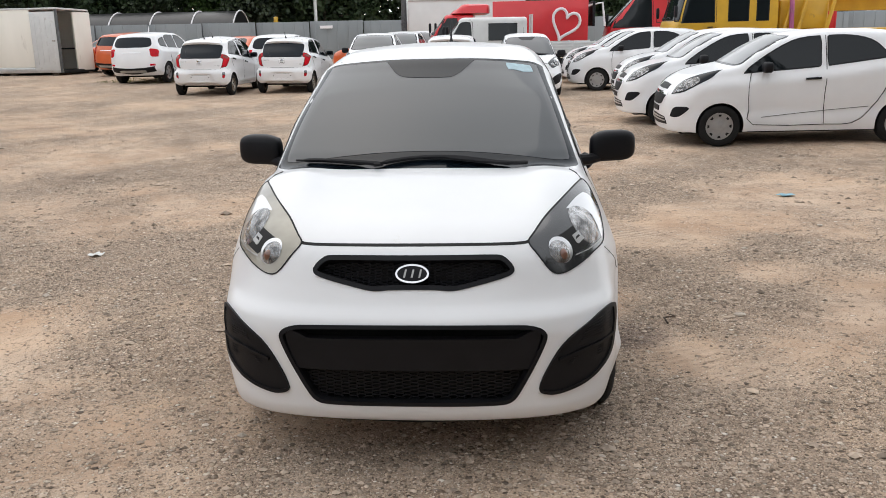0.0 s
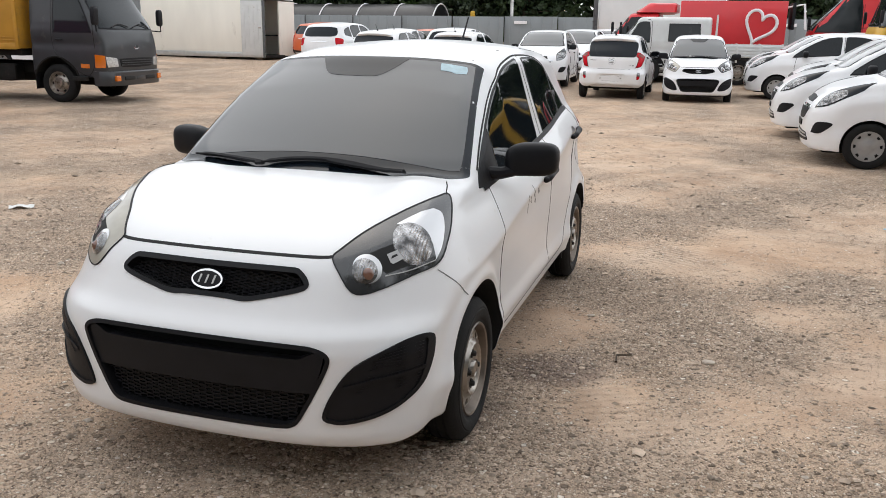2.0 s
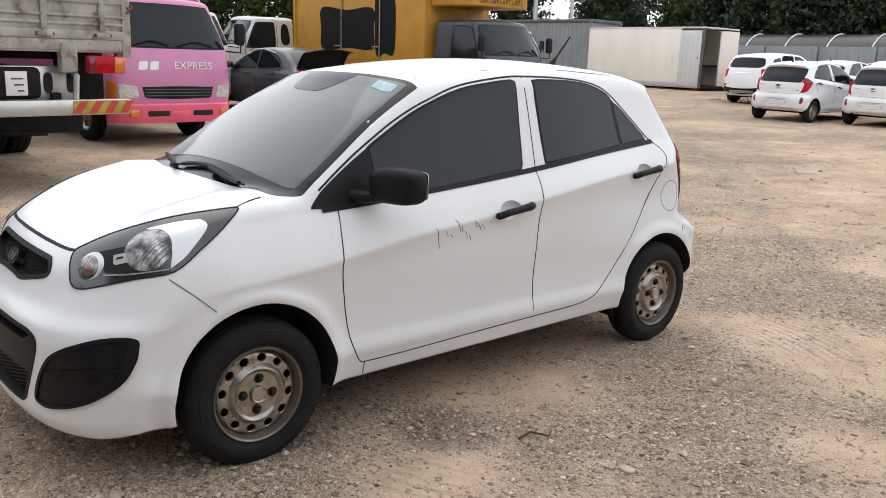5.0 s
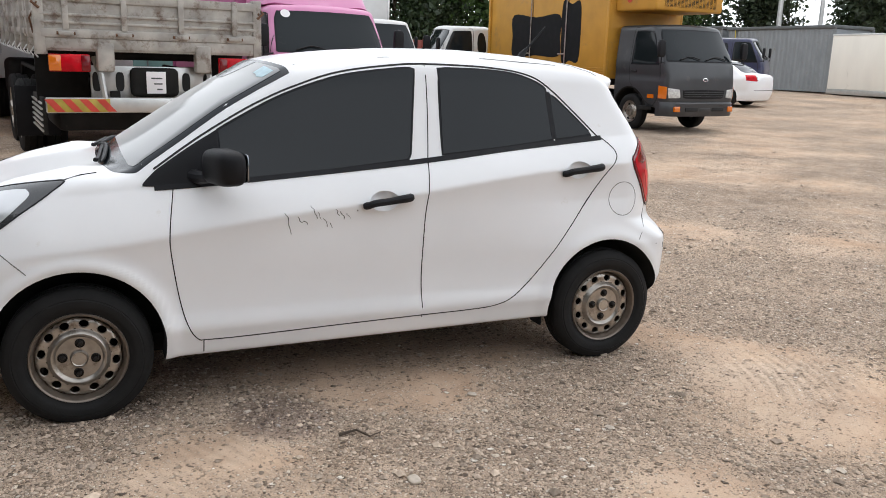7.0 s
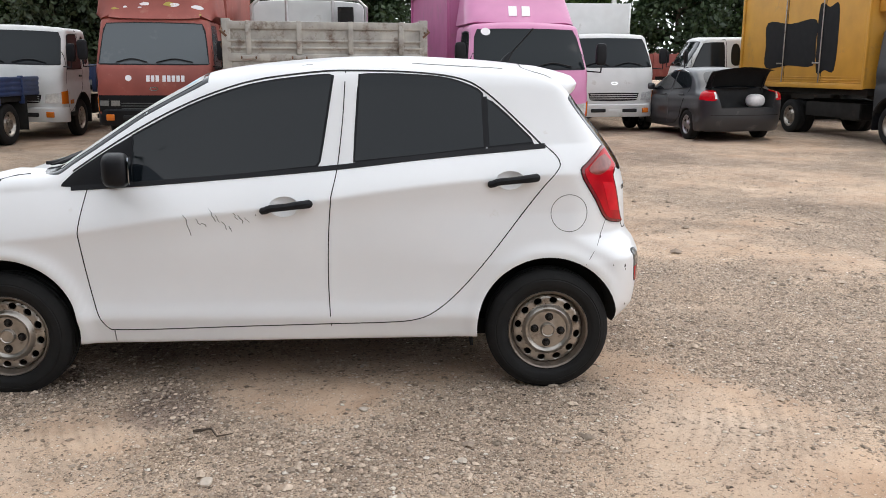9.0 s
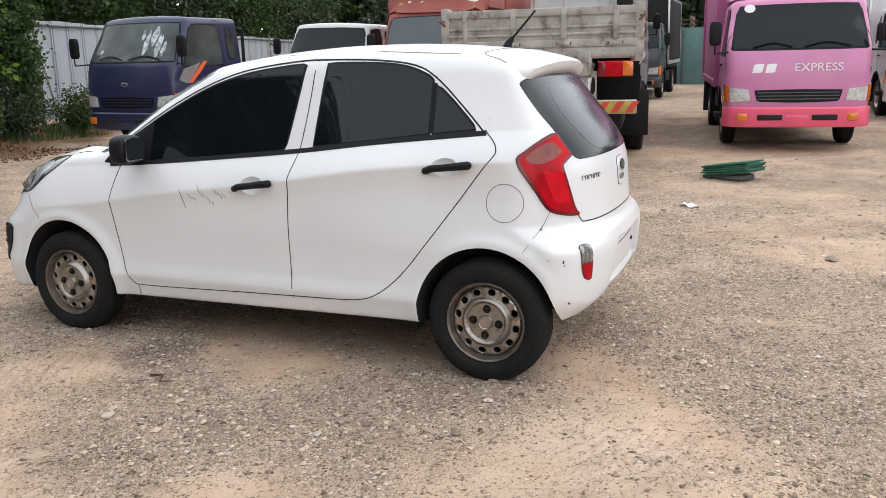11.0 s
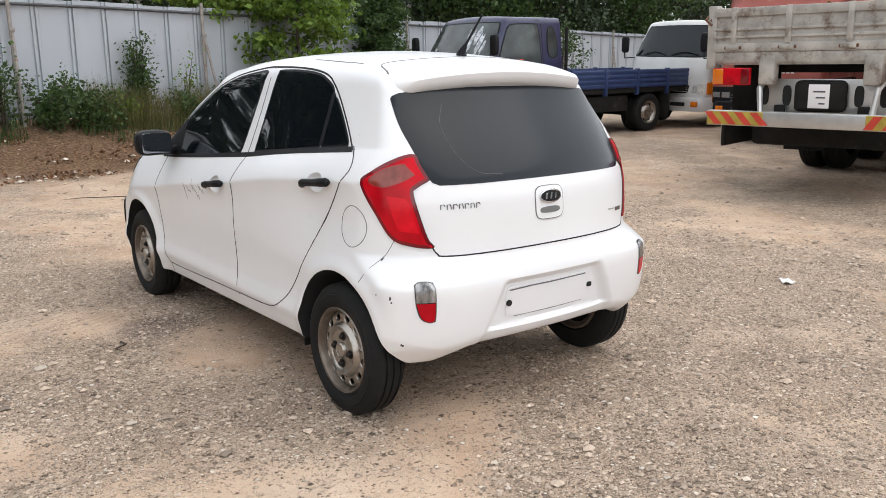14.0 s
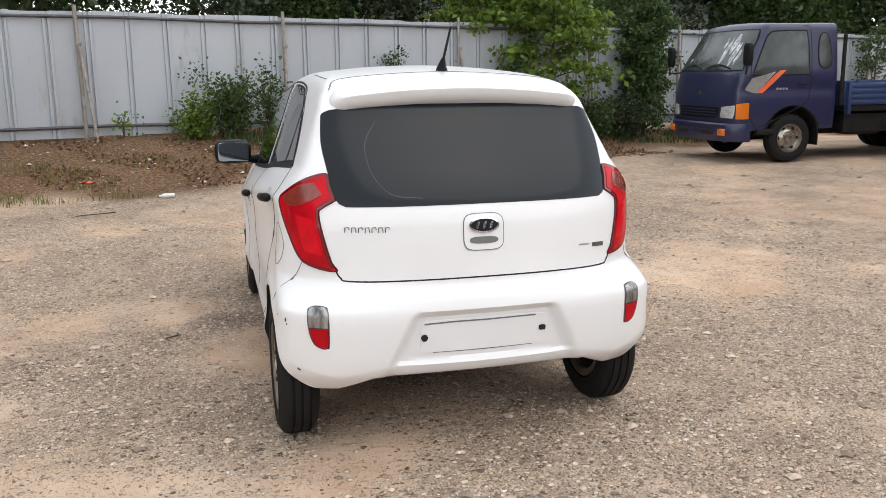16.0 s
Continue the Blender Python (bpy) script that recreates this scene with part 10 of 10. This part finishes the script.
def scrap(x, y, w, d, turn, mat, label, name="paper_scrap", h=0.004, wavy=0.012):
    bm = bmesh.new()
    bmesh.ops.create_grid(bm, x_segments=6, y_segments=5, size=0.5)
    for v in bm.verts:
        v.co = (v.co.x * w, v.co.y * d, wavy * math.sin(v.co.x * 7 + x) * math.cos(v.co.y * 6 + y) + wavy)
    bmesh.ops.solidify(bm, geom=bm.faces[:], thickness=h)
    o = part(name, bm, mat, None)
    o.matrix_world = pose(x, y, gz(x, y) + 0.006, 0, 0, turn)
    tagged(o, label, "litter")


BLUE_SCRAP = material("blue_wrapper", (0.22, 0.42, 0.52), 0.5, vary=0.2, scale=20)
scrap(3.05, 4.6, 0.15, 0.09, 15, BLUE_SCRAP, "crumpled pale blue wrapper on the gravel", "wrapper")
scrap(-4.12, 2.75, 0.20, 0.10, 40, PAPER, "white paper scrap on the gravel")
scrap(-1.55, 12.6, 0.34, 0.24, 10, PAPER, "torn white paper sheet on the sand", wavy=0.012)
scrap(-2.65, 2.4, 0.10, 0.07, 60, PAPER, "small white paper scrap on the gravel")
scrap(2.5, -5.75, 0.16, 0.06, 8, ORANGE_RED, "flattened orange plastic piece by the bank", "plastic_piece")
bt = part("plastic_bottle", lathe([(0, 0.0), (0, 0.028), (0.12, 0.030), (0.15, 0.018), (0.17, 0.012), (0.185, 0.012), (0.185, 0)], 16), PAPER, None)
bt.matrix_world = pose(1.42, -4.95, gz(1.42, -4.95) + 0.03, 0, 0, 10)
tagged(bt, "small clear plastic bottle lying on the ground", "bottle")
for k, (x, y, t, ln) in enumerate(((2.0, -3.9, 30, 0.5), (-0.5, -4.2, -20, 0.7), (1.2, 0.9, 70, 0.16), (3.2, -2.9, 50, 0.4))):
    tw = part("twig", tube([(0, 0, 0.008), (ln * 0.4, 0.03, 0.015), (ln * 0.75, -0.02, 0.012), (ln, 0.03, 0.008)], [0.006, 0.005, 0.004, 0.002], 5), BARK, None)
    tw.matrix_world = pose(x, y, gz(x, y), 0, 0, t)
    tagged(tw, "thin dry twig lying on the gravel", "twig")
for k, (x, y, r_) in enumerate(((1.62, 1.05, 0.030), (0.99, 1.56, 0.022), (2.88, 3.3, 0.028), (-2.1, -1.4, 0.03))):
    st = pod("stone", (0, 0, 0), (r_, r_ * 0.7, r_ * 0.30), PALE_STONE, None, 2.9, 14)
    st.matrix_world = pose(x, y, gz(x, y) + r_ * 0.2, 0, 0, 40 * k)
    tagged(st, "pale flat stone lying in the gravel", "stone")

# teal panels and a stack of pallets at the end of the lane between the lorries
TEAL = material("teal_panel", (0.09, 0.17, 0.165), 0.6, vary=0.2, scale=2, dirt=(0.12, 0.13, 0.10), dirt_at=0.58)
PALLET = material("pallet_wood", (0.17, 0.125, 0.085), 0.85, vary=0.35, scale=8, bump=0.3, bump_scale=40)
tp = thing("panel_fence", pose(-29.5, -5.0, gz(-29.5, -5.0)), "faded teal sheet panel fence at the lane's end", "fence")
for k in range(10):
    part("panel", box(-0.03, 0.03, 1.2 * k, 1.2 * k + 1.19, 0.0, 2.1, 0.01), TEAL, tp)
    part("fence_post", box(0.03, 0.09, 1.2 * k - 0.03, 1.2 * k + 0.03, 0.0, 2.15, 0.006), DARK_RAIL, tp)
pl = thing("pallet_stack", pose(-31.2, -2.4, gz(-31.2, -2.4)), "tall stack of weathered wooden pallets behind the panels", "pallets")
for k in range(16):
    for j in range(2):
        part("pallet_board", box(-0.55, 0.55, 1.25 * j, 1.25 * j + 1.2, 0.16 * k, 0.16 * k + 0.03, 0.004), PALLET, pl)
        for q in (0.05, 0.55, 1.05):
            part("pallet_block", box(-0.5, 0.5, 1.25 * j + q, 1.25 * j + q + 0.1, 0.16 * k + 0.03, 0.16 * k + 0.16, 0.004), PALLET, pl)
